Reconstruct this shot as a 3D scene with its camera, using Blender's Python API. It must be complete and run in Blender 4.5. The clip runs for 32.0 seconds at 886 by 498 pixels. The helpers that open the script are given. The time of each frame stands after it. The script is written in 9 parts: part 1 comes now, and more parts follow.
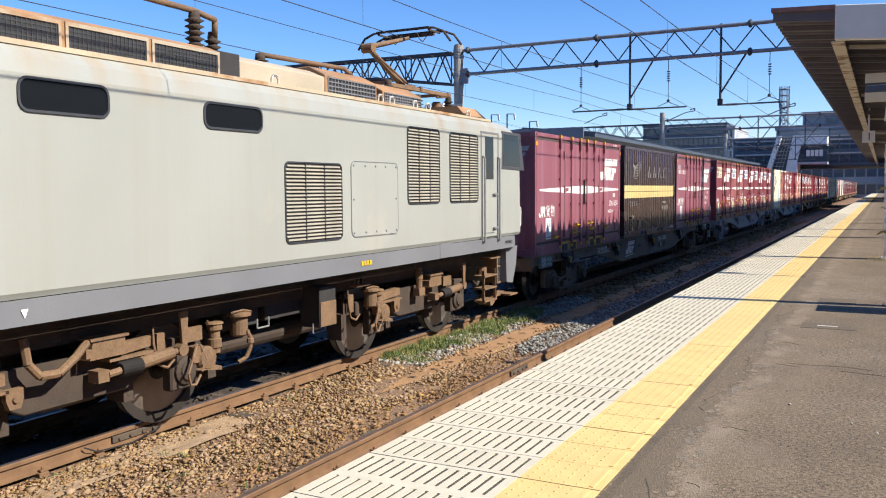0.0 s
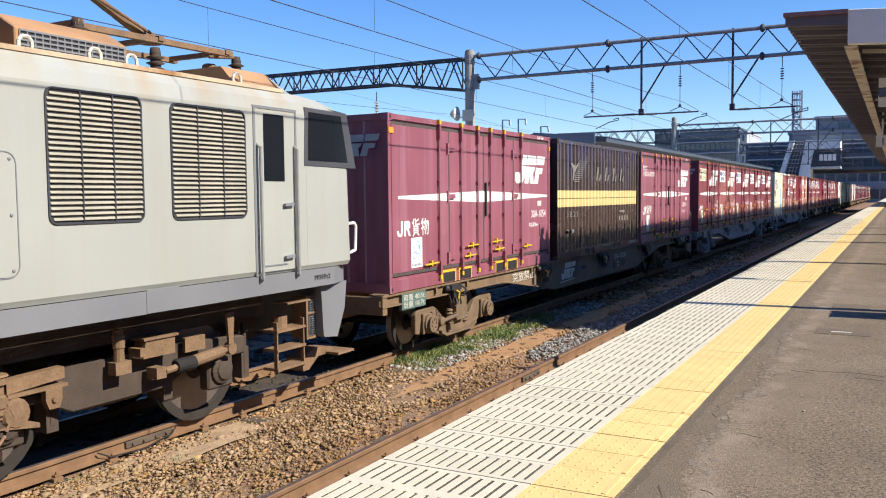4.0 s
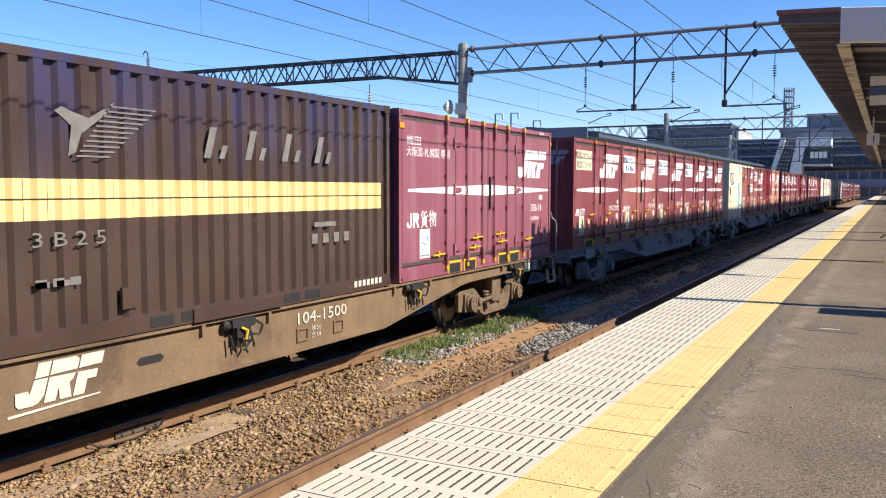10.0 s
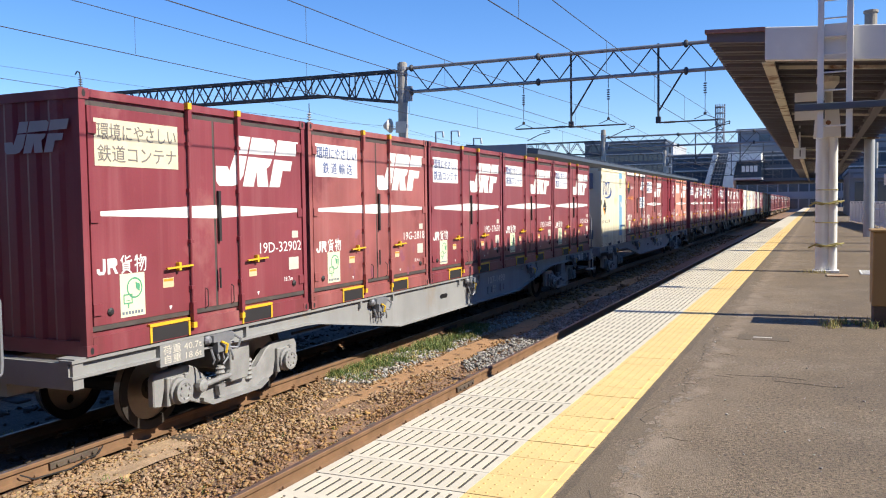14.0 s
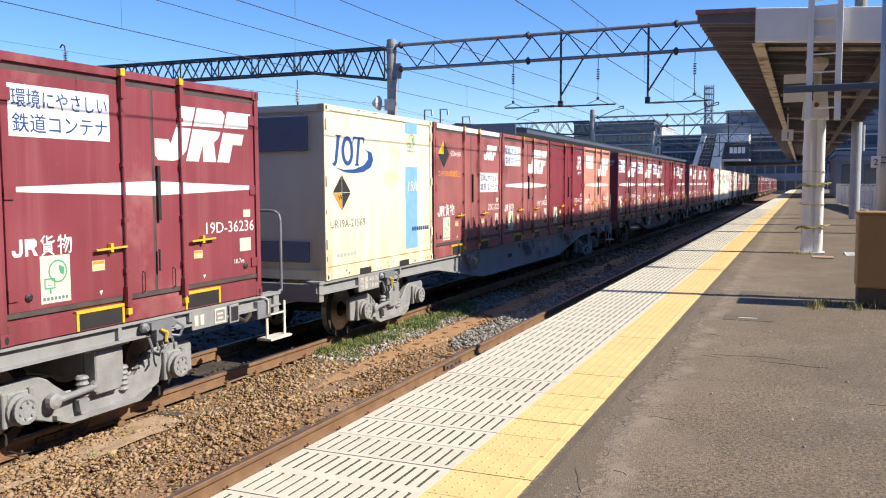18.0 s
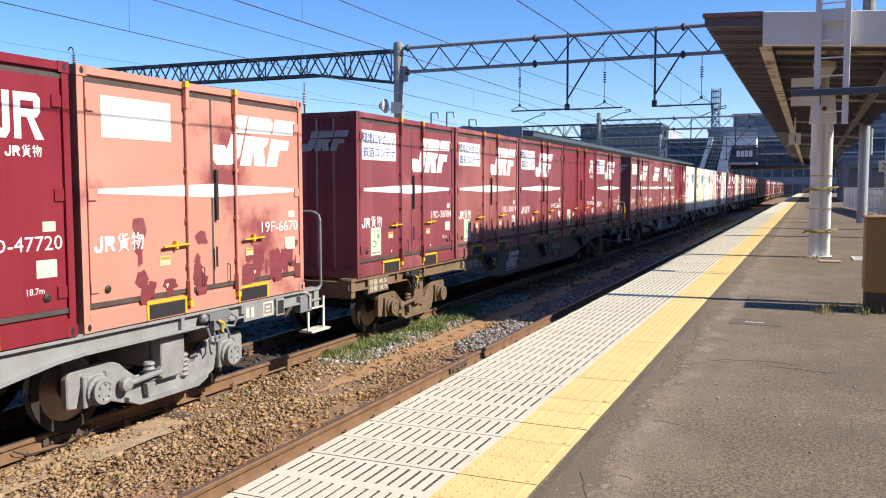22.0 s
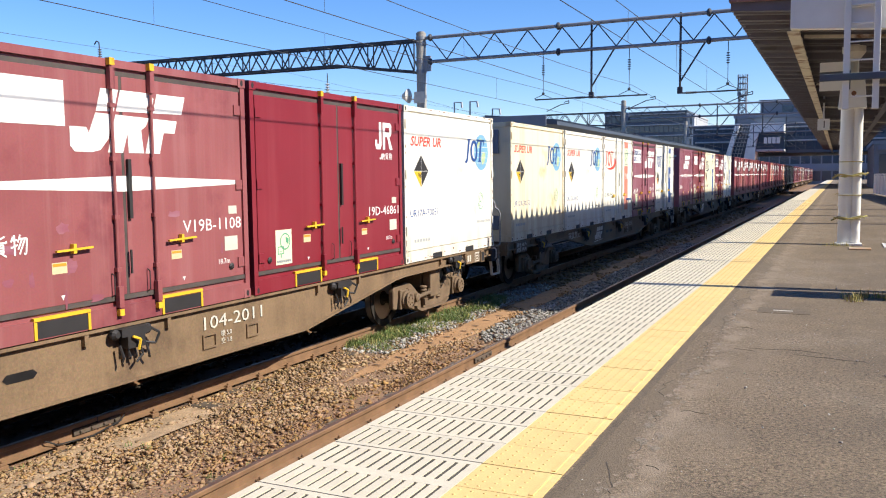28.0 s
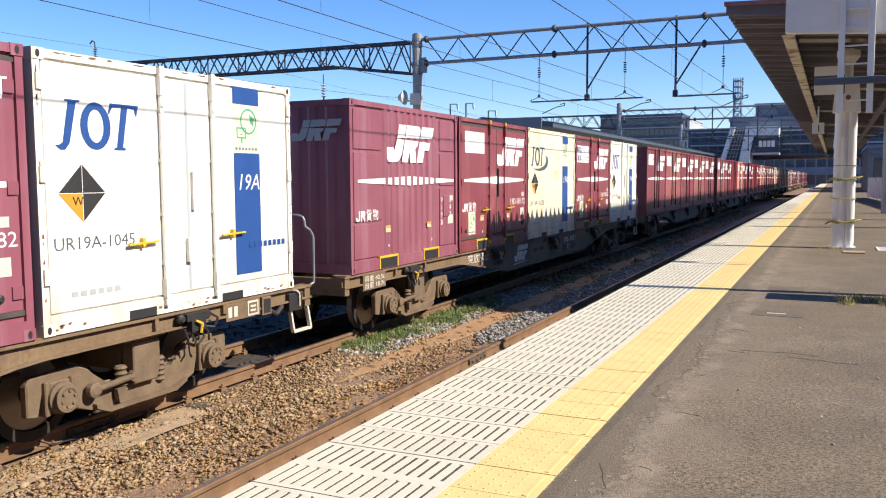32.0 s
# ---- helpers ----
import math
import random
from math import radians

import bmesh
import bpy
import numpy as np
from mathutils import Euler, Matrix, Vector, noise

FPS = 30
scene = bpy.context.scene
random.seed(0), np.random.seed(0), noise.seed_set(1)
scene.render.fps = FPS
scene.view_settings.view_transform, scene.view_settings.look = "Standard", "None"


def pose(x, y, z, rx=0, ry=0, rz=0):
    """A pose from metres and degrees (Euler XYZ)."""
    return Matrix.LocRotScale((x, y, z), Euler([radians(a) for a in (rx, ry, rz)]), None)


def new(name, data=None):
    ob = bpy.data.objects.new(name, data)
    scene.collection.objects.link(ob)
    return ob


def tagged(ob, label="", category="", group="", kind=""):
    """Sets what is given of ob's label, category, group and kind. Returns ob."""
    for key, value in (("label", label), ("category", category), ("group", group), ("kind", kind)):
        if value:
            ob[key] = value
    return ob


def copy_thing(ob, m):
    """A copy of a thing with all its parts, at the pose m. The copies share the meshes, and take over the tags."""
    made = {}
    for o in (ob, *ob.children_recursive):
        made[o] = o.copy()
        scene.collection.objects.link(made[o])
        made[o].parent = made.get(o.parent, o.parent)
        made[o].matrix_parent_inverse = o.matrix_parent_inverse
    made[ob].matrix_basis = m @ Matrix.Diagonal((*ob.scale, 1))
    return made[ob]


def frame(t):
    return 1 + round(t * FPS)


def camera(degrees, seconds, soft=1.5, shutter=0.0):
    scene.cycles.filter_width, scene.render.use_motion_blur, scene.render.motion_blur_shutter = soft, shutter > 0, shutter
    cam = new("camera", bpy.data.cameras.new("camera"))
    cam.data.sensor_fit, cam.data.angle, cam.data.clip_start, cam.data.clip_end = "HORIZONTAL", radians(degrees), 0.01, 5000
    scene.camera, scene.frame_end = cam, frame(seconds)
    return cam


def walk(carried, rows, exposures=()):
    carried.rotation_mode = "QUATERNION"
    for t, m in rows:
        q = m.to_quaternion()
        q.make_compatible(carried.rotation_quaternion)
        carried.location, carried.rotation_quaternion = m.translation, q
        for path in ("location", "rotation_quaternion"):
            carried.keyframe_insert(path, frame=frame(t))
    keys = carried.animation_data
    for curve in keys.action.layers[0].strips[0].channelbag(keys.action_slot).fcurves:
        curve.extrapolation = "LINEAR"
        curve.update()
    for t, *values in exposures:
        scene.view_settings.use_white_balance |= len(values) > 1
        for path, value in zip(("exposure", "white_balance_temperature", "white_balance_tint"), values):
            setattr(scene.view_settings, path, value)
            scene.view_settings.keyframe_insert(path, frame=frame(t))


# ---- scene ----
SECONDS = 32.0
cam = camera(55.93, SECONDS, soft=1.1)
# hand-held on the platform: t, x, y, z, tilt, lean, turn
ROWS = [
    (0.0, -0.013, 0.026, 2.398, 85.976, 0.454, 27.821),
    (0.5, -0.017, 0.027, 2.403, 86.006, 0.257, 28.218),
    (1.0, -0.020, 0.027, 2.406, 86.235, 0.202, 28.455),
    (1.5, -0.020, 0.024, 2.408, 86.493, 0.261, 28.735),
    (2.0, -0.019, 0.020, 2.408, 86.683, 0.280, 28.881),
    (2.5, -0.016, 0.017, 2.408, 86.617, 0.405, 28.869),
    (3.0, -0.013, 0.016, 2.407, 86.535, 0.583, 28.777),
    (3.5, -0.012, 0.016, 2.406, 86.454, 0.590, 28.705),
    (5.5, -0.012, 0.017, 2.405, 85.969, 0.653, 28.002),
    (6.0, -0.014, 0.020, 2.404, 85.860, 0.705, 27.841),
    (6.5, -0.015, 0.023, 2.402, 85.687, 0.584, 27.847),
    (7.0, -0.013, 0.023, 2.401, 85.507, 0.382, 27.945),
    (7.5, -0.010, 0.020, 2.401, 85.483, 0.342, 27.936),
    (8.0, -0.009, 0.013, 2.404, 85.650, 0.351, 27.865),
    (8.5, -0.010, 0.008, 2.406, 85.833, 0.388, 27.874),
    (9.0, -0.012, 0.006, 2.407, 85.900, 0.219, 27.930),
    (9.5, -0.014, 0.008, 2.407, 85.850, 0.034, 28.061),
    (10.0, -0.014, 0.010, 2.408, 85.876, -0.060, 28.035),
    (10.5, -0.013, 0.010, 2.408, 86.048, -0.292, 27.784),
    (11.0, -0.009, 0.007, 2.408, 86.193, -0.335, 27.451),
    (11.5, -0.003, -0.001, 2.409, 86.288, -0.338, 26.983),
    (12.0, 0.004, -0.008, 2.408, 86.515, -0.373, 26.184),
    (12.5, 0.011, -0.006, 2.402, 87.276, 0.201, 24.492),
    (13.0, 0.015, 0.001, 2.398, 86.831, 0.596, 24.005),
    (13.5, 0.016, -0.004, 2.402, 86.490, 0.688, 24.025),
    (14.0, 0.016, -0.019, 2.411, 87.070, 0.787, 24.066),
    (14.5, 0.016, -0.028, 2.416, 87.357, 0.403, 23.616),
    (16.5, 0.014, -0.027, 2.414, 86.004, 0.258, 23.573),
    (17.0, 0.012, -0.023, 2.411, 85.939, 0.236, 23.262),
    (17.5, 0.010, -0.022, 2.408, 85.790, 0.243, 23.214),
    (18.0, 0.009, -0.022, 2.408, 85.603, 0.264, 23.263),
    (18.5, 0.007, -0.020, 2.409, 85.510, 0.189, 23.432),
    (19.0, 0.004, -0.015, 2.410, 85.572, 0.121, 23.421),
    (19.5, 0.003, -0.014, 2.410, 85.592, 0.274, 23.745),
    (20.0, 0.004, -0.019, 2.410, 85.537, 0.394, 23.974),
    (20.5, 0.007, -0.024, 2.412, 85.615, 0.525, 23.795),
    (21.0, 0.008, -0.023, 2.413, 85.577, 0.396, 23.464),
    (21.5, 0.008, -0.021, 2.414, 85.753, 0.214, 23.517),
    (22.0, 0.009, -0.021, 2.414, 85.788, 0.115, 23.693),
    (22.5, 0.009, -0.018, 2.413, 85.830, -0.082, 23.682),
    (23.0, 0.008, -0.009, 2.410, 85.653, -0.206, 23.785),
    (23.5, 0.007, -0.000, 2.408, 85.369, -0.238, 23.970),
    (24.0, 0.004, 0.003, 2.408, 85.270, 0.210, 24.255),
    (24.5, 0.001, 0.004, 2.409, 85.302, 0.451, 24.628),
    (25.0, -0.001, 0.005, 2.410, 85.362, 0.578, 24.768),
    (25.5, -0.000, 0.005, 2.411, 85.211, 0.815, 24.846),
    (26.0, 0.002, 0.003, 2.411, 85.045, 1.079, 24.957),
    (26.5, 0.004, -0.001, 2.410, 85.036, 1.151, 25.027),
    (28.5, 0.006, -0.005, 2.410, 85.211, 0.506, 25.370),
    (29.0, 0.009, -0.006, 2.409, 85.352, 0.475, 25.370),
    (29.5, 0.010, -0.005, 2.408, 85.465, 0.458, 25.383),
    (30.0, 0.010, -0.002, 2.406, 85.412, 0.447, 25.567),
    (30.5, 0.009, 0.001, 2.405, 85.353, 0.292, 25.586),
    (31.0, 0.010, 0.000, 2.406, 85.391, 0.234, 25.344),
    (31.5, 0.011, -0.005, 2.407, 85.451, 0.320, 25.030),
    (32.0, 0.012, -0.015, 2.408, 85.221, 0.322, 25.015),
]
walk(cam, [(r[0], pose(*r[1:])) for r in ROWS])

# how far the front of the first wagon's load lies ahead of the camera
TRAIN = [
    (0.0, 15.67),
    (0.5, 14.97),
    (1.0, 14.25),
    (1.5, 13.53),
    (2.0, 12.80),
    (2.5, 12.07),
    (3.0, 11.34),
    (3.5, 10.58),
    (5.5, 7.16),
    (6.0, 6.22),
    (6.5, 5.25),
    (7.0, 4.27),
    (7.5, 3.27),
    (8.0, 2.24),
    (8.5, 1.14),
    (9.0, -0.04),
    (9.5, -1.29),
    (10.0, -2.59),
    (10.5, -3.91),
    (11.0, -5.25),
    (11.5, -6.62),
    (12.0, -8.05),
    (12.5, -9.58),
    (13.0, -11.21),
    (13.5, -12.92),
    (14.0, -14.68),
    (14.5, -16.49),
    (16.5, -24.22),
    (17.0, -26.31),
    (17.5, -28.46),
    (18.0, -30.67),
    (18.5, -32.94),
    (19.0, -35.28),
    (19.5, -37.67),
    (20.0, -40.11),
    (20.5, -42.58),
    (21.0, -45.10),
    (21.5, -47.68),
    (22.0, -50.33),
    (22.5, -53.04),
    (23.0, -55.81),
    (23.5, -58.61),
    (24.0, -61.42),
    (24.5, -64.28),
    (25.0, -67.20),
    (25.5, -70.17),
    (26.0, -73.19),
    (26.5, -76.24),
    (28.5, -88.78),
    (29.0, -92.02),
    (29.5, -95.29),
    (30.0, -98.62),
    (30.5, -101.98),
    (31.0, -105.37),
    (31.5, -108.78),
    (32.0, -112.17),
]

# ---- daylight ----
SUN_WAY = Vector((-1.0, -0.08, -0.86)).normalized()
world = bpy.data.worlds.new("sky")
scene.world = world
world.use_nodes = True
wn, wl = world.node_tree.nodes, world.node_tree.links
wn.clear()
sky = wn.new("ShaderNodeTexSky")
sky.sky_type, sky.sun_disc = "NISHITA", False
sky.sun_elevation = math.asin(-SUN_WAY.z)
sky.sun_rotation = math.atan2(-SUN_WAY.x, -SUN_WAY.y)
sky.air_density, sky.dust_density, sky.ozone_density = 1.0, 0.0, 4.0
bg = wn.new("ShaderNodeBackground")
bg.inputs["Strength"].default_value = 0.088
wout = wn.new("ShaderNodeOutputWorld")
# a clearer blue, with a few small clouds low over the horizon
deep = wn.new("ShaderNodeHueSaturation")
deep.inputs["Saturation"].default_value, deep.inputs["Value"].default_value = 1.22, 1.12
wl.new(sky.outputs["Color"], deep.inputs["Color"])
way = wn.new("ShaderNodeTexCoord")
squash = wn.new("ShaderNodeMapping")
squash.inputs["Scale"].default_value = (5.0, 5.0, 17.0)
puff = wn.new("ShaderNodeTexNoise")
puff.inputs["Scale"].default_value, puff.inputs["Detail"].default_value, puff.inputs["Roughness"].default_value = 1.6, 7.0, 0.55
cloudy = wn.new("ShaderNodeMapRange")
cloudy.inputs["From Min"].default_value, cloudy.inputs["From Max"].default_value = 0.50, 0.66
axes = wn.new("ShaderNodeSeparateXYZ")
low = wn.new("ShaderNodeMapRange")
low.inputs["From Min"].default_value, low.inputs["From Max"].default_value = 0.075, 0.03
both = wn.new("ShaderNodeMath")
both.operation = "MULTIPLY"
cloud = wn.new("ShaderNodeMix")
cloud.data_type = "RGBA"
cloud.inputs["B"].default_value = (7.5, 7.8, 8.2, 1)
wl.new(way.outputs["Generated"], squash.inputs["Vector"])
wl.new(squash.outputs["Vector"], puff.inputs["Vector"])
wl.new(puff.outputs["Fac"], cloudy.inputs["Value"])
wl.new(way.outputs["Generated"], axes.inputs["Vector"])
wl.new(axes.outputs["Z"], low.inputs["Value"])
wl.new(cloudy.outputs["Result"], both.inputs[0])
wl.new(low.outputs["Result"], both.inputs[1])
wl.new(both.outputs["Value"], cloud.inputs["Factor"])
blue = wn.new("ShaderNodeMix")
blue.data_type, blue.blend_type = "RGBA", "MULTIPLY"
blue.inputs["Factor"].default_value = 1.0
blue.inputs["B"].default_value = (0.98, 1.0, 1.22, 1)
wl.new(deep.outputs["Color"], blue.inputs["A"])
wl.new(blue.outputs["Result"], cloud.inputs["A"])
wl.new(cloud.outputs["Result"], bg.inputs["Color"])
wl.new(bg.outputs["Background"], wout.inputs["Surface"])
sun = new("sun", bpy.data.lights.new("sun", "SUN"))
sun.data.energy, sun.data.angle, sun.data.color = 5.0, radians(0.55), (1.0, 0.925, 0.79)
sun.rotation_mode = "QUATERNION"
sun.rotation_quaternion = SUN_WAY.to_track_quat("-Z", "Y")
sun.location = (20, -10, 30)
scene.view_settings.exposure = 0.62

# ---- materials ----
def material(name, color, rough=0.6, metal=0.0, spread=0.12, scale=6.0, fine=60.0, bump=0.15, depth=0.01, tint=None, stain=0.0, piece=0.0, spec=0.5, speck=0.0, grain_size=70.0):
    """A worn surface: base colour varied at two scales, with fine relief; tint: the colour of the patches."""
    m = bpy.data.materials.new(name)
    m.use_nodes = True
    n, l = m.node_tree.nodes, m.node_tree.links
    b = n["Principled BSDF"]
    b.inputs["Roughness"].default_value, b.inputs["Metallic"].default_value = rough, metal
    b.inputs["Specular IOR Level"].default_value = spec
    geo = n.new("ShaderNodeTexCoord")
    big = n.new("ShaderNodeTexNoise")
    big.inputs["Scale"].default_value, big.inputs["Detail"].default_value = scale, 6.0
    small = n.new("ShaderNodeTexNoise")
    small.inputs["Scale"].default_value, small.inputs["Detail"].default_value = fine, 4.0
    for t in (big, small):
        l.new(geo.outputs["Object"], t.inputs["Vector"])
    lo = [c * (1 - spread) for c in color]
    hi = [min(1, c * (1 + spread)) for c in color]
    ramp = n.new("ShaderNodeValToRGB")
    ramp.color_ramp.elements[0].position, ramp.color_ramp.elements[1].position = 0.32, 0.68
    ramp.color_ramp.elements[0].color, ramp.color_ramp.elements[1].color = (*lo, 1), (*hi, 1)
    l.new(big.outputs["Fac"], ramp.inputs["Fac"])
    col = ramp.outputs["Color"]
    if tint:
        patch = n.new("ShaderNodeTexNoise")
        patch.inputs["Scale"].default_value, patch.inputs["Detail"].default_value, patch.inputs["Roughness"].default_value = scale * 0.55, 8.0, 0.62
        l.new(geo.outputs["Object"], patch.inputs["Vector"])
        cut = n.new("ShaderNodeMapRange")
        cut.inputs["From Min"].default_value, cut.inputs["From Max"].default_value = 0.66 - stain * 0.3, 0.74 - stain * 0.24
        l.new(patch.outputs["Fac"], cut.inputs["Value"])
        mix = n.new("ShaderNodeMix")
        mix.data_type = "RGBA"
        mix.inputs["B"].default_value = (*tint, 1)
        l.new(cut.outputs["Result"], mix.inputs["Factor"])
        l.new(col, mix.inputs["A"])
        col = mix.outputs["Result"]
    grain = n.new("ShaderNodeMix")
    grain.data_type, grain.blend_type = "RGBA", "OVERLAY"
    grain.inputs["Factor"].default_value = spread * 1.6
    l.new(col, grain.inputs["A"])
    l.new(small.outputs["Color"], grain.inputs["B"])
    col = grain.outputs["Result"]
    if speck:
        dots = n.new("ShaderNodeTexNoise")
        dots.inputs["Scale"].default_value, dots.inputs["Detail"].default_value, dots.inputs["Roughness"].default_value = grain_size, 3.0, 0.75
        l.new(geo.outputs["Object"], dots.inputs["Vector"])
        tone = n.new("ShaderNodeMapRange")
        tone.inputs["From Min"].default_value, tone.inputs["From Max"].default_value = 0.33, 0.67
        tone.inputs["To Min"].default_value, tone.inputs["To Max"].default_value = 1 - speck, 1 + speck
        l.new(dots.outputs["Fac"], tone.inputs["Value"])
        spot = n.new("ShaderNodeHueSaturation")
        l.new(tone.outputs["Result"], spot.inputs["Value"])
        l.new(col, spot.inputs["Color"])
        col = spot.outputs["Color"]
    if piece:
        info = n.new("ShaderNodeObjectInfo")
        isl = n.new("ShaderNodeNewGeometry")
        add = n.new("ShaderNodeMath")
        l.new(info.outputs["Random"], add.inputs[0])
        l.new(isl.outputs["Random Per Island"], add.inputs[1])
        half = n.new("ShaderNodeMapRange")
        half.inputs["From Max"].default_value = 2.0
        half.inputs["To Min"].default_value, half.inputs["To Max"].default_value = 1 - piece, 1 + piece
        l.new(add.outputs["Value"], half.inputs["Value"])
        hsv = n.new("ShaderNodeHueSaturation")
        l.new(half.outputs["Result"], hsv.inputs["Value"])
        if piece > 0.3:
            wn_ = n.new("ShaderNodeTexWhiteNoise")
            wn_.noise_dimensions = "1D"
            l.new(add.outputs["Value"], wn_.inputs["W"])
            for sock, lo_, hi_ in (("Hue", 0.496, 0.512), ("Saturation", 0.90, 1.18)):
                rg_ = n.new("ShaderNodeMapRange")
                rg_.inputs["To Min"].default_value, rg_.inputs["To Max"].default_value = lo_, hi_
                l.new(wn_.outputs["Value"], rg_.inputs["Value"])
                l.new(rg_.outputs["Result"], hsv.inputs[sock])
        l.new(col, hsv.inputs["Color"])
        col = hsv.outputs["Color"]
    l.new(col, b.inputs["Base Color"])
    if bump:
        bp = n.new("ShaderNodeBump")
        bp.inputs["Strength"].default_value, bp.inputs["Distance"].default_value = bump, depth
        l.new(small.outputs["Fac"], bp.inputs["Height"])
        l.new(bp.outputs["Normal"], b.inputs["Normal"])
    rr = n.new("ShaderNodeMapRange")
    rr.inputs["To Min"].default_value, rr.inputs["To Max"].default_value = max(0.03, rough - 0.12), min(1, rough + 0.12)
    l.new(big.outputs["Fac"], rr.inputs["Value"])
    l.new(rr.outputs["Result"], b.inputs["Roughness"])
    return m


def glass(name, color, rough=0.06, spec=0.8):
    m = bpy.data.materials.new(name)
    m.use_nodes = True
    b = m.node_tree.nodes["Principled BSDF"]
    b.inputs["Base Color"].default_value, b.inputs["Roughness"].default_value = (*color, 1), rough
    b.inputs["Specular IOR Level"].default_value = spec
    return m


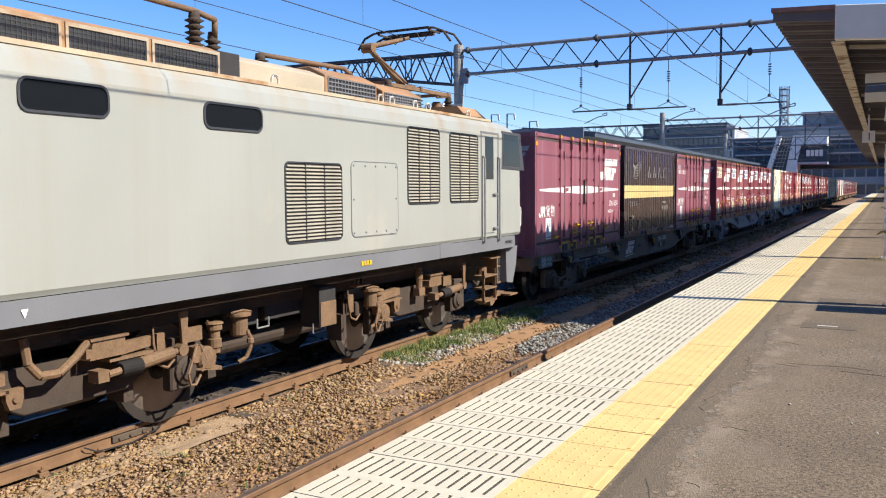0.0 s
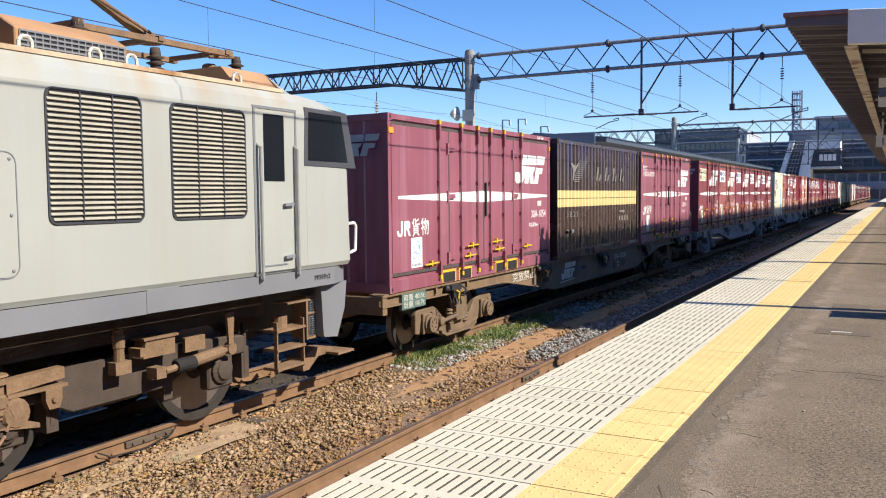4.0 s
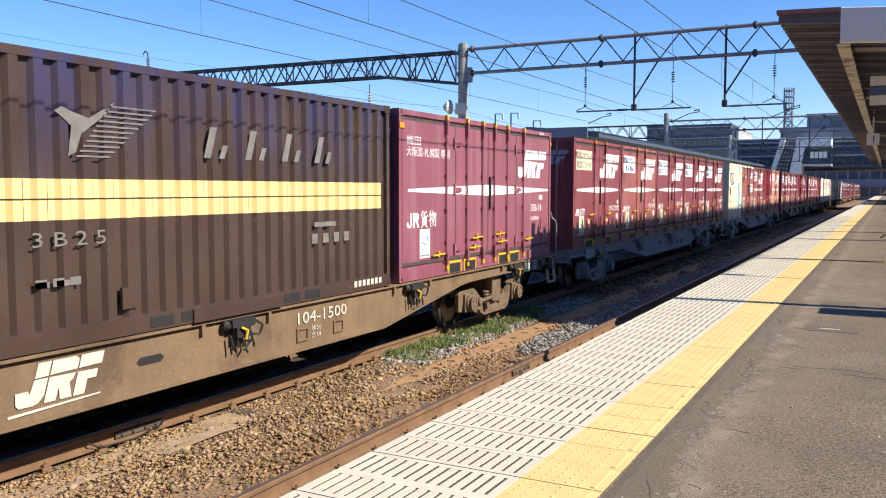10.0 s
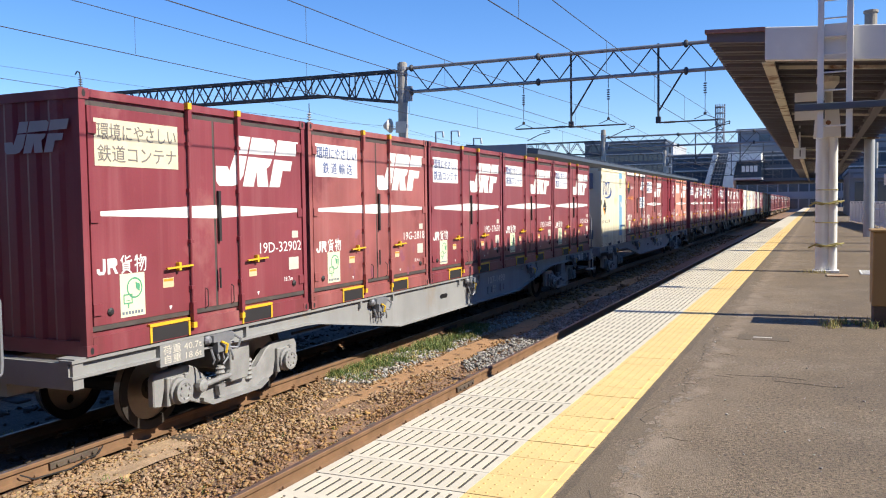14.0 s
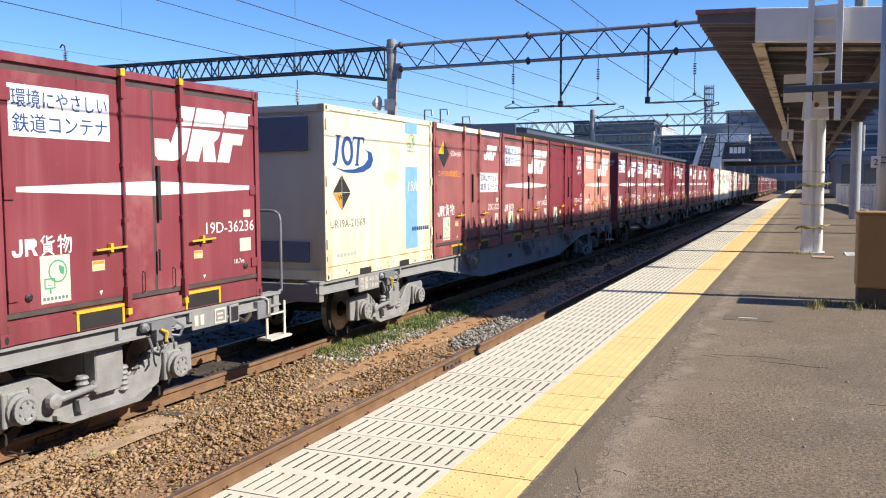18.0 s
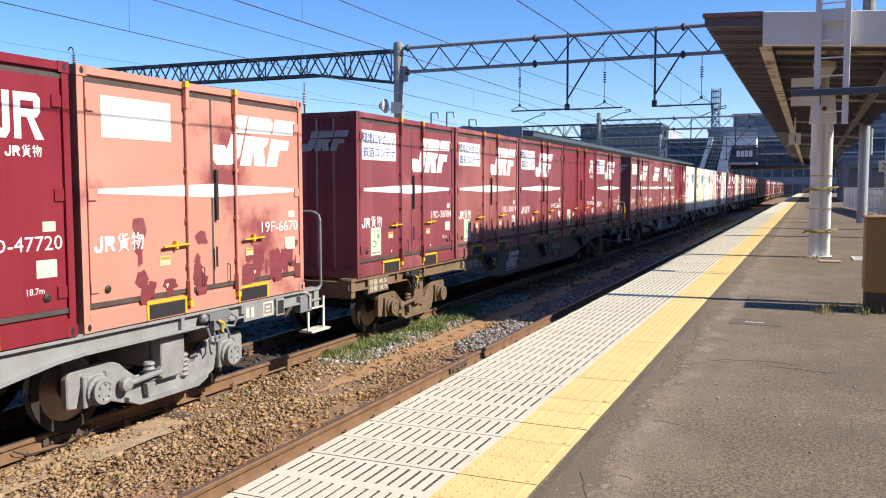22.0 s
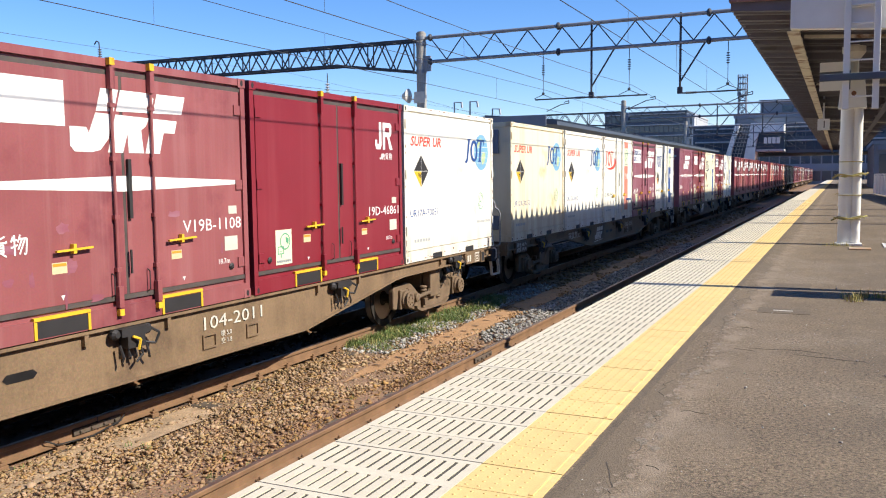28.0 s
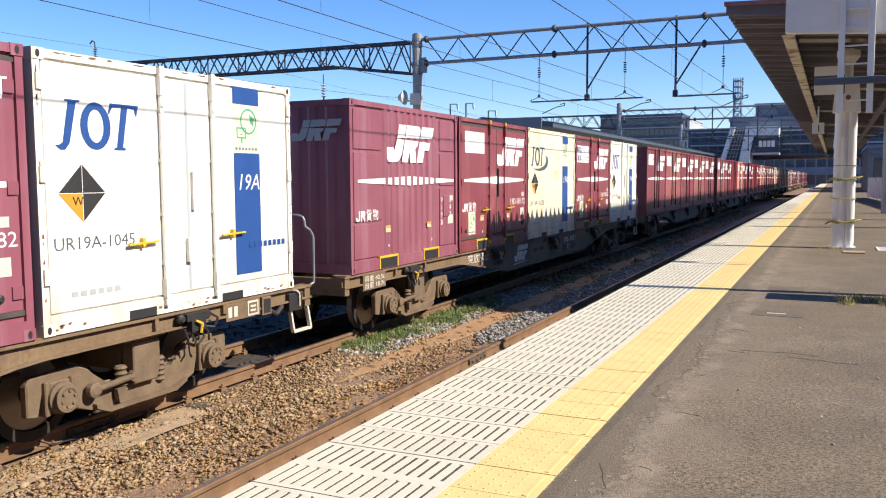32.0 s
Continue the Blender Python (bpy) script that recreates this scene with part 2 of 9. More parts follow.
M = {
    "asphalt": material("asphalt", (0.168, 0.125, 0.080), 0.9, spread=0.15, scale=1.4, fine=95, bump=0.9, depth=0.010, tint=(0.200, 0.155, 0.106), stain=0.42, speck=0.75, grain_size=46),
    "soil": material("soil", (0.13, 0.10, 0.075), 0.95, spread=0.25, scale=0.6, fine=40, bump=0.5, depth=0.02, tint=(0.09, 0.085, 0.05), stain=0.4, speck=0.4, grain_size=25),
    "sand": material("sand", (0.35, 0.20, 0.095), 0.95, spread=0.12, scale=2, fine=120, bump=0.3, depth=0.006, speck=0.25, grain_size=60),
    "ballast": material("ballast", (0.22, 0.135, 0.080), 0.9, spread=0.2, scale=3, fine=40, bump=0.6, depth=0.02, speck=0.5, grain_size=30),
    "stone": material("stone", (0.280, 0.166, 0.086), 0.9, spread=0.2, scale=4, fine=70, bump=0.4, depth=0.006, piece=0.36, speck=0.3, grain_size=60),
    # stone and bed colours with the shade under the train painted in
    "shaded_stone": material("shaded_stone", (0.062, 0.047, 0.036), 0.85, spread=0.25, scale=4, fine=70, bump=0.3, depth=0.006, piece=0.4),
    "oily_bed": material("oily_bed", (0.055, 0.042, 0.032), 0.9, spread=0.25, scale=3, fine=50, bump=0.6, depth=0.02, speck=0.5, grain_size=25),
    "pale_stone": material("pale_stone", (0.37, 0.250, 0.150), 0.9, spread=0.2, scale=4, fine=70, bump=0.3, depth=0.006, piece=0.35),
    "dust": material("dust", (0.36, 0.25, 0.155), 0.95, spread=0.2, scale=5, fine=150, bump=0.4, depth=0.006, speck=0.35, grain_size=60),
    "asphalt_pale": material("asphalt_pale", (0.24, 0.185, 0.13), 0.9, spread=0.2, scale=3, fine=160, bump=0.5, depth=0.006, tint=(0.19, 0.155, 0.115), stain=0.7, speck=0.45, grain_size=60),
    "asphalt_dark": material("asphalt_dark", (0.125, 0.096, 0.064), 0.9, spread=0.14, scale=2, fine=180, bump=0.5, depth=0.006, speck=0.4, grain_size=75),
    "gravel": material("gravel", (0.31, 0.295, 0.27), 0.9, spread=0.2, scale=4, fine=70, bump=0.4, depth=0.006, piece=0.45, speck=0.3, grain_size=60),
    "rail": material("rail", (0.195, 0.11, 0.057), 0.75, spread=0.18, scale=5, fine=90, bump=0.25, depth=0.003),
    "rail_top": material("rail_top", (0.16, 0.11, 0.09), 0.45, 0.5, spread=0.15, scale=5, fine=60, bump=0.1),
    "sleeper": material("sleeper", (0.10, 0.075, 0.055), 0.9, spread=0.25, scale=4, fine=50, bump=0.4),
    "white_tile": material("white_tile", (0.60, 0.545, 0.425), 0.75, spread=0.05, scale=5, fine=140, bump=0.12, depth=0.002, tint=(0.60, 0.55, 0.45), stain=0.15, piece=0.05, speck=0.06, grain_size=90),
    "yellow_tile": material("yellow_tile", (0.72, 0.51, 0.205), 0.7, spread=0.06, scale=5, fine=140, bump=0.12, depth=0.002, tint=(0.74, 0.56, 0.25), stain=0.3, piece=0.06, speck=0.08, grain_size=90),
    "slot": material("slot", (0.075, 0.068, 0.056), 0.95, spread=0.2, bump=0.2),
    "concrete": material("concrete", (0.36, 0.34, 0.30), 0.9, spread=0.12, scale=2, fine=90, bump=0.3, depth=0.004, tint=(0.24, 0.22, 0.19), stain=0.3, speck=0.2, grain_size=50),
    "cream": material("cream", (0.66, 0.63, 0.55), 0.6, spread=0.06, scale=2, fine=60, bump=0.08, tint=(0.36, 0.22, 0.12), stain=0.12),
    "beam_cream": material("beam_cream", (0.60, 0.56, 0.46), 0.65, spread=0.1, scale=3, fine=60, bump=0.1, tint=(0.20, 0.11, 0.06), stain=0.45),
    "white_paint": material("white_paint", (0.80, 0.79, 0.75), 0.5, spread=0.05, scale=2, fine=60, bump=0.06),
    "grey_paint": material("grey_paint", (0.42, 0.44, 0.45), 0.55, spread=0.08, scale=2, fine=60, bump=0.08),
    "steel": material("steel", (0.24, 0.25, 0.27), 0.55, 0.3, spread=0.12, scale=5, fine=60, bump=0.1),
    "dark_steel": material("dark_steel", (0.05, 0.055, 0.065), 0.6, 0.2, spread=0.15, scale=5, fine=60, bump=0.1),
    "wire": material("wire", (0.045, 0.045, 0.05), 0.6, spread=0.1, bump=0.0),
    "roof_under": material("roof_under", (0.128, 0.120, 0.140), 0.7, spread=0.12, scale=1.5, fine=50, bump=0.1, tint=(0.11, 0.10, 0.095), stain=0.3),
    "roof_red": material("roof_red", (0.25, 0.125, 0.115), 0.6, spread=0.2, scale=3, fine=50, bump=0.15, tint=(0.5, 0.42, 0.36), stain=0.4),
    "tan": material("tan", (0.33, 0.20, 0.075), 0.65, spread=0.06, scale=2, fine=70, bump=0.1),
    "maroon": material("maroon", (0.24, 0.052, 0.066), 0.36, spread=0.1, scale=1.3, fine=50, bump=0.05, tint=(0.33, 0.12, 0.12), stain=0.28),
    "maroon_old": material("maroon_old", (0.272, 0.086, 0.118), 0.40, spread=0.08, scale=1.3, fine=50, bump=0.05, tint=(0.31, 0.12, 0.15), stain=0.25),
    "maroon_fade": material("maroon_fade", (0.325, 0.102, 0.098), 0.42, spread=0.14, scale=1.7, fine=50, bump=0.05, tint=(0.19, 0.045, 0.05), stain=0.42),
    "pink": material("pink", (0.58, 0.26, 0.195), 0.6, spread=0.06, scale=1.0, fine=50, bump=0.05, tint=(0.25, 0.06, 0.065), stain=0.36),
    "red_deep": material("red_deep", (0.23, 0.022, 0.035), 0.36, spread=0.06, scale=1.3, fine=50, bump=0.05),
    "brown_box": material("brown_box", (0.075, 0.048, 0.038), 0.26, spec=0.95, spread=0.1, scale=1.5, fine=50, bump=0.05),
    "white_box": material("white_box", (0.80, 0.78, 0.71), 0.5, spread=0.04, scale=1.0, fine=50, bump=0.04, tint=(0.66, 0.58, 0.42), stain=0.05),
    "cream_box": material("cream_box", (0.80, 0.735, 0.56), 0.5, spread=0.05, scale=1.0, fine=50, bump=0.04, tint=(0.60, 0.45, 0.24), stain=0.12),
    "ivory_box": material("ivory_box", (0.80, 0.745, 0.56), 0.5, spread=0.05, scale=1.0, fine=50, bump=0.04, tint=(0.72, 0.60, 0.34), stain=0.15),
    "maroon_pale": material("maroon_pale", (0.285, 0.088, 0.092), 0.42, spread=0.1, scale=1.3, fine=50, bump=0.05, tint=(0.20, 0.05, 0.06), stain=0.40),
    "rust": material("rust", (0.22, 0.10, 0.05), 0.85, spread=0.25, scale=8, fine=70, bump=0.25, depth=0.004),
    "wagon_brown": material("wagon_brown", (0.19, 0.125, 0.07), 0.7, spread=0.15, scale=2.0, fine=60, bump=0.12, tint=(0.12, 0.075, 0.045), stain=0.35, speck=0.15, grain_size=30),
    "wagon_grey": material("wagon_grey", (0.285, 0.288, 0.285), 0.55, spread=0.08, scale=2.0, fine=60, bump=0.08, tint=(0.28, 0.25, 0.22), stain=0.2),
    "bogie_brown": material("bogie_brown", (0.165, 0.112, 0.068), 0.8, spread=0.2, scale=5, fine=60, bump=0.2),
    "bogie_grey": material("bogie_grey", (0.265, 0.265, 0.262), 0.6, spread=0.15, scale=5, fine=60, bump=0.12),
    "wheel": material("wheel", (0.026, 0.021, 0.018), 0.8, 0.0, spread=0.2, scale=5, fine=60, bump=0.15),
    "tread": material("tread", (0.35, 0.31, 0.28), 0.35, 0.8, spread=0.1, bump=0.0),
    "loco_silver": material("loco_silver", (0.40, 0.412, 0.378), 0.42, 0.1, spread=0.03, scale=0.8, fine=60, bump=0.02, tint=(0.45, 0.44, 0.39), stain=0.05),
    "loco_grey": material("loco_grey", (0.19, 0.195, 0.21), 0.5, spread=0.06, scale=1, fine=60, bump=0.03),
    "loco_trim": material("loco_trim", (0.068, 0.070, 0.080), 0.5, spread=0.1, scale=2, fine=60, bump=0.03),
    "loco_roof": material("loco_roof", (0.36, 0.20, 0.10), 0.75, spread=0.2, scale=2, fine=50, bump=0.15, tint=(0.25, 0.16, 0.10), stain=0.4),
    "loco_dirt": material("loco_dirt", (0.06, 0.043, 0.033), 0.85, spread=0.25, scale=4, fine=60, bump=0.25),
    "loco_tan": material("loco_tan", (0.20, 0.122, 0.068), 0.8, spread=0.2, scale=4, fine=60, bump=0.2, speck=0.2, grain_size=40),
    "seal": material("seal", (0.075, 0.060, 0.055), 0.75, spread=0.2, scale=6, fine=60, bump=0.1),
    "dark": material("dark", (0.035, 0.033, 0.034), 0.8, spread=0.2, bump=0.1),
    "black": material("black", (0.026, 0.024, 0.025), 0.6, spread=0.1, bump=0.05),
    "louvre": material("louvre", (0.33, 0.305, 0.245), 0.6, spread=0.15, scale=4, fine=60, bump=0.1),
    "yellow": material("yellow", (0.72, 0.46, 0.03), 0.5, spread=0.08, scale=4, fine=60, bump=0.05, tint=(0.35, 0.24, 0.06), stain=0.15),
    "white": material("white", (0.80, 0.79, 0.77), 0.5, spread=0.03, bump=0.02),
    "off_white": material("off_white", (0.62, 0.58, 0.50), 0.6, spread=0.08, bump=0.05),
    "blue_mark": material("blue_mark", (0.02, 0.075, 0.27), 0.5, spread=0.05, bump=0.02),
    "sky_mark": material("sky_mark", (0.20, 0.42, 0.62), 0.5, spread=0.1, bump=0.02),
    "globe_land": material("globe_land", (0.42, 0.52, 0.30), 0.5, spread=0.15, bump=0.02),
    "red_mark": material("red_mark", (0.66, 0.06, 0.04), 0.5, spread=0.05, bump=0.02),
    "orange_mark": material("orange_mark", (0.75, 0.30, 0.03), 0.5, spread=0.05, bump=0.02),
    "tag_paper": material("tag_paper", (0.74, 0.54, 0.33), 0.6, spread=0.08, bump=0.02),
    "old_panel": material("old_panel", (0.66, 0.60, 0.44), 0.6, spread=0.08, bump=0.02),
    "salmon": material("salmon", (0.66, 0.22, 0.16), 0.5, spread=0.05, bump=0.02),
    "green_mark": material("green_mark", (0.10, 0.36, 0.20), 0.5, spread=0.1, bump=0.02),
    "faded_mark": material("faded_mark", (0.20, 0.185, 0.175), 0.5, spread=0.2, scale=6, fine=50, bump=0.02),
    "teal": material("teal", (0.10, 0.16, 0.14), 0.5, spread=0.1, bump=0.02),
    "paper": material("paper", (0.72, 0.72, 0.52), 0.6, spread=0.05, bump=0.02),
    "stripe_cream": material("stripe_cream", (0.75, 0.60, 0.28), 0.5, spread=0.04, bump=0.02),
    "loco_gutter": material("loco_gutter", (0.50, 0.40, 0.28), 0.7, spread=0.12, scale=2, fine=50, bump=0.1, tint=(0.34, 0.17, 0.07), stain=0.55),
    "dirty_cream": material("dirty_cream", (0.46, 0.39, 0.29), 0.7, spread=0.12, scale=1.2, fine=50, bump=0.1, tint=(0.36, 0.21, 0.11), stain=0.5),
    "window": glass("window", (0.012, 0.014, 0.017), 0.08, 0.25),
    "building_glass": glass("building_glass", (0.035, 0.055, 0.085), 0.12),
    "building_dark": material("building_dark", (0.075, 0.095, 0.125), 0.6, spread=0.1, scale=0.3, fine=4, bump=0.0),
    "building_grey": material("building_grey", (0.17, 0.20, 0.25), 0.6, spread=0.08, scale=0.3, fine=4, bump=0.0),
    "building_light": material("building_light", (0.46, 0.47, 0.48), 0.6, spread=0.06, scale=0.3, fine=4, bump=0.0),
    "leaf": material("leaf", (0.12, 0.165, 0.05), 0.7, spread=0.25, scale=8, fine=60, bump=0.0, piece=0.4),
    "dry_leaf": material("dry_leaf", (0.40, 0.34, 0.12), 0.8, spread=0.2, scale=8, fine=60, bump=0.0, piece=0.3),
    "far_tree": material("far_tree", (0.05, 0.075, 0.035), 0.9, spread=0.35, scale=0.5, fine=8, bump=0.0),
}


def rust_sheen_run(m, z0, z1, color, amount):
    """Ragged streaks between two heights: rust run down from an edge, and the brown box's painted sky sheen."""
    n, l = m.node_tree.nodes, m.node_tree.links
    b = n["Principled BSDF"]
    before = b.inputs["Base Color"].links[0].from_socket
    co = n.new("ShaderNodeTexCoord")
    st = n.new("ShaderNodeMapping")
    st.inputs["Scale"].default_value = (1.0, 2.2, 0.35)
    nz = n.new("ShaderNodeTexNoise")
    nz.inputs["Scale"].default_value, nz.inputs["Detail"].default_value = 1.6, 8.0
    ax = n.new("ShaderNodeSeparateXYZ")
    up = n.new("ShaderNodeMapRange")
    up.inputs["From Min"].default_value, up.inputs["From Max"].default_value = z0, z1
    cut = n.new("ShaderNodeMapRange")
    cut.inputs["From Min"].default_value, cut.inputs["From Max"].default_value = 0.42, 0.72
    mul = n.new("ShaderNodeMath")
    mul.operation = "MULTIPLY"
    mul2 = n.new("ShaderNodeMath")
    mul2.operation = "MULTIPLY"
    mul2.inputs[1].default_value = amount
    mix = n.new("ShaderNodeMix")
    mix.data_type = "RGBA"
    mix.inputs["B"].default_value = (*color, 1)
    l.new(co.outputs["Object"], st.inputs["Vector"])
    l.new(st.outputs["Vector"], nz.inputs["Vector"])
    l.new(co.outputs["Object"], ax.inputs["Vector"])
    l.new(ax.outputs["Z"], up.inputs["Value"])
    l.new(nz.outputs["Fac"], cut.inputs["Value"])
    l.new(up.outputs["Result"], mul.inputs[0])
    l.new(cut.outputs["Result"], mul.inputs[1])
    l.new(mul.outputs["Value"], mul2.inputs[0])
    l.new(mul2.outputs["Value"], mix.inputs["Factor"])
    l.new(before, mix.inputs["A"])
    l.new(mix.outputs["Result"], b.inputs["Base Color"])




def streaks(m, color, amount, wide=7.0, long=0.22):
    """Faint upright streaks where rain has run over old paint."""
    n, l = m.node_tree.nodes, m.node_tree.links
    b = n["Principled BSDF"]
    before = b.inputs["Base Color"].links[0].from_socket
    co = n.new("ShaderNodeTexCoord")
    st = n.new("ShaderNodeMapping")
    st.inputs["Scale"].default_value = (1.0, wide, long)
    nz = n.new("ShaderNodeTexNoise")
    nz.inputs["Scale"].default_value, nz.inputs["Detail"].default_value, nz.inputs["Roughness"].default_value = 1.0, 9.0, 0.6
    cut = n.new("ShaderNodeMapRange")
    cut.inputs["From Min"].default_value, cut.inputs["From Max"].default_value, cut.inputs["To Max"].default_value = 0.48, 0.78, amount
    mix = n.new("ShaderNodeMix")
    mix.data_type = "RGBA"
    mix.inputs["B"].default_value = (*color, 1)
    l.new(co.outputs["Object"], st.inputs["Vector"])
    l.new(st.outputs["Vector"], nz.inputs["Vector"])
    l.new(nz.outputs["Fac"], cut.inputs["Value"])
    l.new(cut.outputs["Result"], mix.inputs["Factor"])
    l.new(before, mix.inputs["A"])
    l.new(mix.outputs["Result"], b.inputs["Base Color"])


streaks(M["maroon_old"], (0.42, 0.24, 0.29), 0.55)
streaks(M["maroon"], (0.36, 0.14, 0.15), 0.5)
streaks(M["maroon_fade"], (0.42, 0.19, 0.18), 0.55)
streaks(M["maroon_pale"], (0.40, 0.20, 0.20), 0.5)
streaks(M["red_deep"], (0.33, 0.08, 0.09), 0.3)
streaks(M["white_box"], (0.66, 0.56, 0.36), 0.40, 5.0, 0.12)
streaks(M["ivory_box"], (0.66, 0.52, 0.26), 0.55, 5.0, 0.12)
streaks(M["cream_box"], (0.66, 0.47, 0.20), 0.65, 4.0, 0.10)
streaks(M["loco_silver"], (0.36, 0.345, 0.29), 0.45, 4.0, 0.15)
streaks(M["wagon_brown"], (0.26, 0.175, 0.10), 0.6, 5.0, 0.5)
streaks(M["wagon_grey"], (0.21, 0.20, 0.18), 0.5, 6.0, 0.5)
rust_sheen_run(M["loco_silver"], 3.15, 3.5, (0.40, 0.27, 0.13), 0.55)
rust_sheen_run(M["white_box"], 1.75, 1.10, (0.42, 0.27, 0.12), 0.55)
rust_sheen_run(M["ivory_box"], 2.3, 1.10, (0.45, 0.28, 0.10), 0.7)
rust_sheen_run(M["cream_box"], 2.3, 1.10, (0.42, 0.24, 0.09), 0.7)
rust_sheen_run(M["maroon"], 1.6, 1.05, (0.12, 0.05, 0.04), 0.5)
rust_sheen_run(M["maroon_fade"], 2.4, 1.05, (0.13, 0.05, 0.045), 0.6)
rust_sheen_run(M["brown_box"], 2.35, 3.5, (0.045, 0.055, 0.17), 1.0)          # bluish sky sheen painted into the upper half's colour

# ---- mesh helpers ----
def box(bm, x0, x1, y0, y1, z0, z1, m=None):
    """A block between two corners; m: a matrix to place it."""
    v = [bm.verts.new((x, y, z)) for x in (x0, x1) for y in (y0, y1) for z in (z0, z1)]
    for q in ((0, 1, 3, 2), (4, 6, 7, 5), (0, 4, 5, 1), (2, 3, 7, 6), (0, 2, 6, 4), (1, 5, 7, 3)):
        bm.faces.new([v[i] for i in q])
    if m is not None:
        bmesh.ops.transform(bm, matrix=m, verts=v)
    return v


def prism(bm, outline, axis, a, b):
    """An outline of 2D points drawn out along an axis from a to b."""
    def at(p, t):
        return {"x": (t, p[0], p[1]), "y": (p[0], t, p[1]), "z": (p[0], p[1], t)}[axis]
    lo = [bm.verts.new(at(p, a)) for p in outline]
    hi = [bm.verts.new(at(p, b)) for p in outline]
    k = len(outline)
    bm.faces.new(lo)
    bm.faces.new(hi[::-1])
    for i in range(k):
        bm.faces.new((lo[i], hi[i], hi[(i + 1) % k], lo[(i + 1) % k]))


def tube(bm, a, b, r, sides=8, r2=None):
    """A round bar from a to b."""
    a, b = Vector(a), Vector(b)
    d = (b - a)
    q = d.to_track_quat("Z", "Y")
    r2 = r if r2 is None else r2
    lo, hi = [], []
    for i in range(sides):
        c = Vector((math.cos(2 * math.pi * i / sides), math.sin(2 * math.pi * i / sides), 0))
        lo.append(bm.verts.new(a + q @ (c * r)))
        hi.append(bm.verts.new(b + q @ (c * r2)))
    bm.faces.new(lo[::-1])
    bm.faces.new(hi)
    for i in range(sides):
        bm.faces.new((lo[i], lo[(i + 1) % sides], hi[(i + 1) % sides], hi[i]))


def pipe(bm, points, r, sides=6):
    for a, b in zip(points, points[1:]):
        tube(bm, a, b, r, sides)


def bar(bm, a, b, w, h, up=(0, 0, 1)):
    """A square bar from a to b."""
    a, b = Vector(a), Vector(b)
    d = (b - a)
    z = d.normalized()
    x = z.cross(Vector(up))
    x = x.normalized() if x.length > 1e-4 else Vector((1, 0, 0))
    y = z.cross(x)
    m = Matrix((x, y, z)).transposed().to_4x4()
    m.translation = a
    box(bm, -w / 2, w / 2, -h / 2, h / 2, 0, d.length, m)


def lathe(bm, profile, centre, axis="z", sides=12):
    """A turned shape: profile is (radius, height) pairs along the axis."""
    c = Vector(centre)
    rings = []
    for r, h in profile:
        ring = []
        for i in range(sides):
            a = 2 * math.pi * i / sides
            u, v = r * math.cos(a), r * math.sin(a)
            ring.append(bm.verts.new(c + Vector({"z": (u, v, h), "x": (h, u, v), "y": (u, h, v)}[axis])))
        rings.append(ring)
    for p, q in zip(rings, rings[1:]):
        for i in range(sides):
            bm.faces.new((p[i], p[(i + 1) % sides], q[(i + 1) % sides], q[i]))
    bm.faces.new(rings[0][::-1])
    bm.faces.new(rings[-1])


def mesh_of(name, bm, mat, smooth=False, bevel=0.0):
    if bevel:
        bmesh.ops.bevel(bm, geom=bm.edges[:], offset=bevel, segments=1, affect="EDGES", clamp_overlap=True)
    bmesh.ops.recalc_face_normals(bm, faces=bm.faces[:])
    me = bpy.data.meshes.new(name)
    bm.to_mesh(me)
    bm.free()
    for mt in (mat if isinstance(mat, (list, tuple)) else [mat]):
        me.materials.append(M[mt] if isinstance(mt, str) else mt)
    if smooth:
        me.polygons.foreach_set("use_smooth", [True] * len(me.polygons))
    return me


def part(name, bm, mat, parent=None, label="", smooth=False, bevel=0.0, at=None):
    """Links a bmesh as one mesh object under a thing or a part."""
    ob = new(name, mesh_of(name, bm, mat, smooth, bevel))
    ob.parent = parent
    if at is not None:
        ob.matrix_basis = at
    if label:
        ob["label"] = label
    return ob


def shared(name, me, parent, at):
    ob = new(name, me)
    ob.parent = parent
    ob.matrix_basis = at
    return ob


def empty(name, at=(0, 0, 0)):
    ob = new(name)
    ob.location = at
    return ob


LETTERS = {}


def letters(text, size, mat, parent, at, name="lettering", width=None, bold=0.0, slant=0.0):
    """Raised flat lettering in the built-in font; size: the height of a capital; width: squeezed to it."""
    key = (text, size, mat, width, bold, slant)
    if key not in LETTERS:
        cu = bpy.data.curves.new(name, "FONT")
        cu.body, cu.size, cu.extrude, cu.offset, cu.resolution_u = text, size / 0.73, 0.0015, bold, 2
        cu.shear = slant
        ob = bpy.data.objects.new(name, cu)
        scene.collection.objects.link(ob)
        me = bpy.data.meshes.new_from_object(ob)
        bpy.data.objects.remove(ob)
        w = max(v.co.x for v in me.vertices)
        k = width / w if width else 1.0
        for v in me.vertices:
            v.co.x *= k
        me.materials.clear()
        me.materials.append(M[mat])
        LETTERS[key] = me
    return shared(name, LETTERS[key], parent, at)


CACHE = {}


def piece(name, key, mat, parent, build, label="", at=None, smooth=False, bevel=0.0):
    """A part whose mesh is shared by all parts built with the same key and material."""
    k = (key, str(mat))
    if k not in CACHE:
        bm = bmesh.new()
        build(bm)
        CACHE[k] = mesh_of(name, bm, mat, smooth, bevel)
    ob = shared(name, CACHE[k], parent, at if at is not None else Matrix())
    if label:
        ob["label"] = label
    return ob



# ---- the setting ----
XT, XN, XL = -7.414, -3.875, -10.95          # centre lines of the three tracks
GAUGE = 1.067
PLAT_X, PLAT_Z = -2.590, 0.90
YELLOW0, YELLOW1 = -1.664, -1.225
ROW, ROW0 = 0.352, 3.978


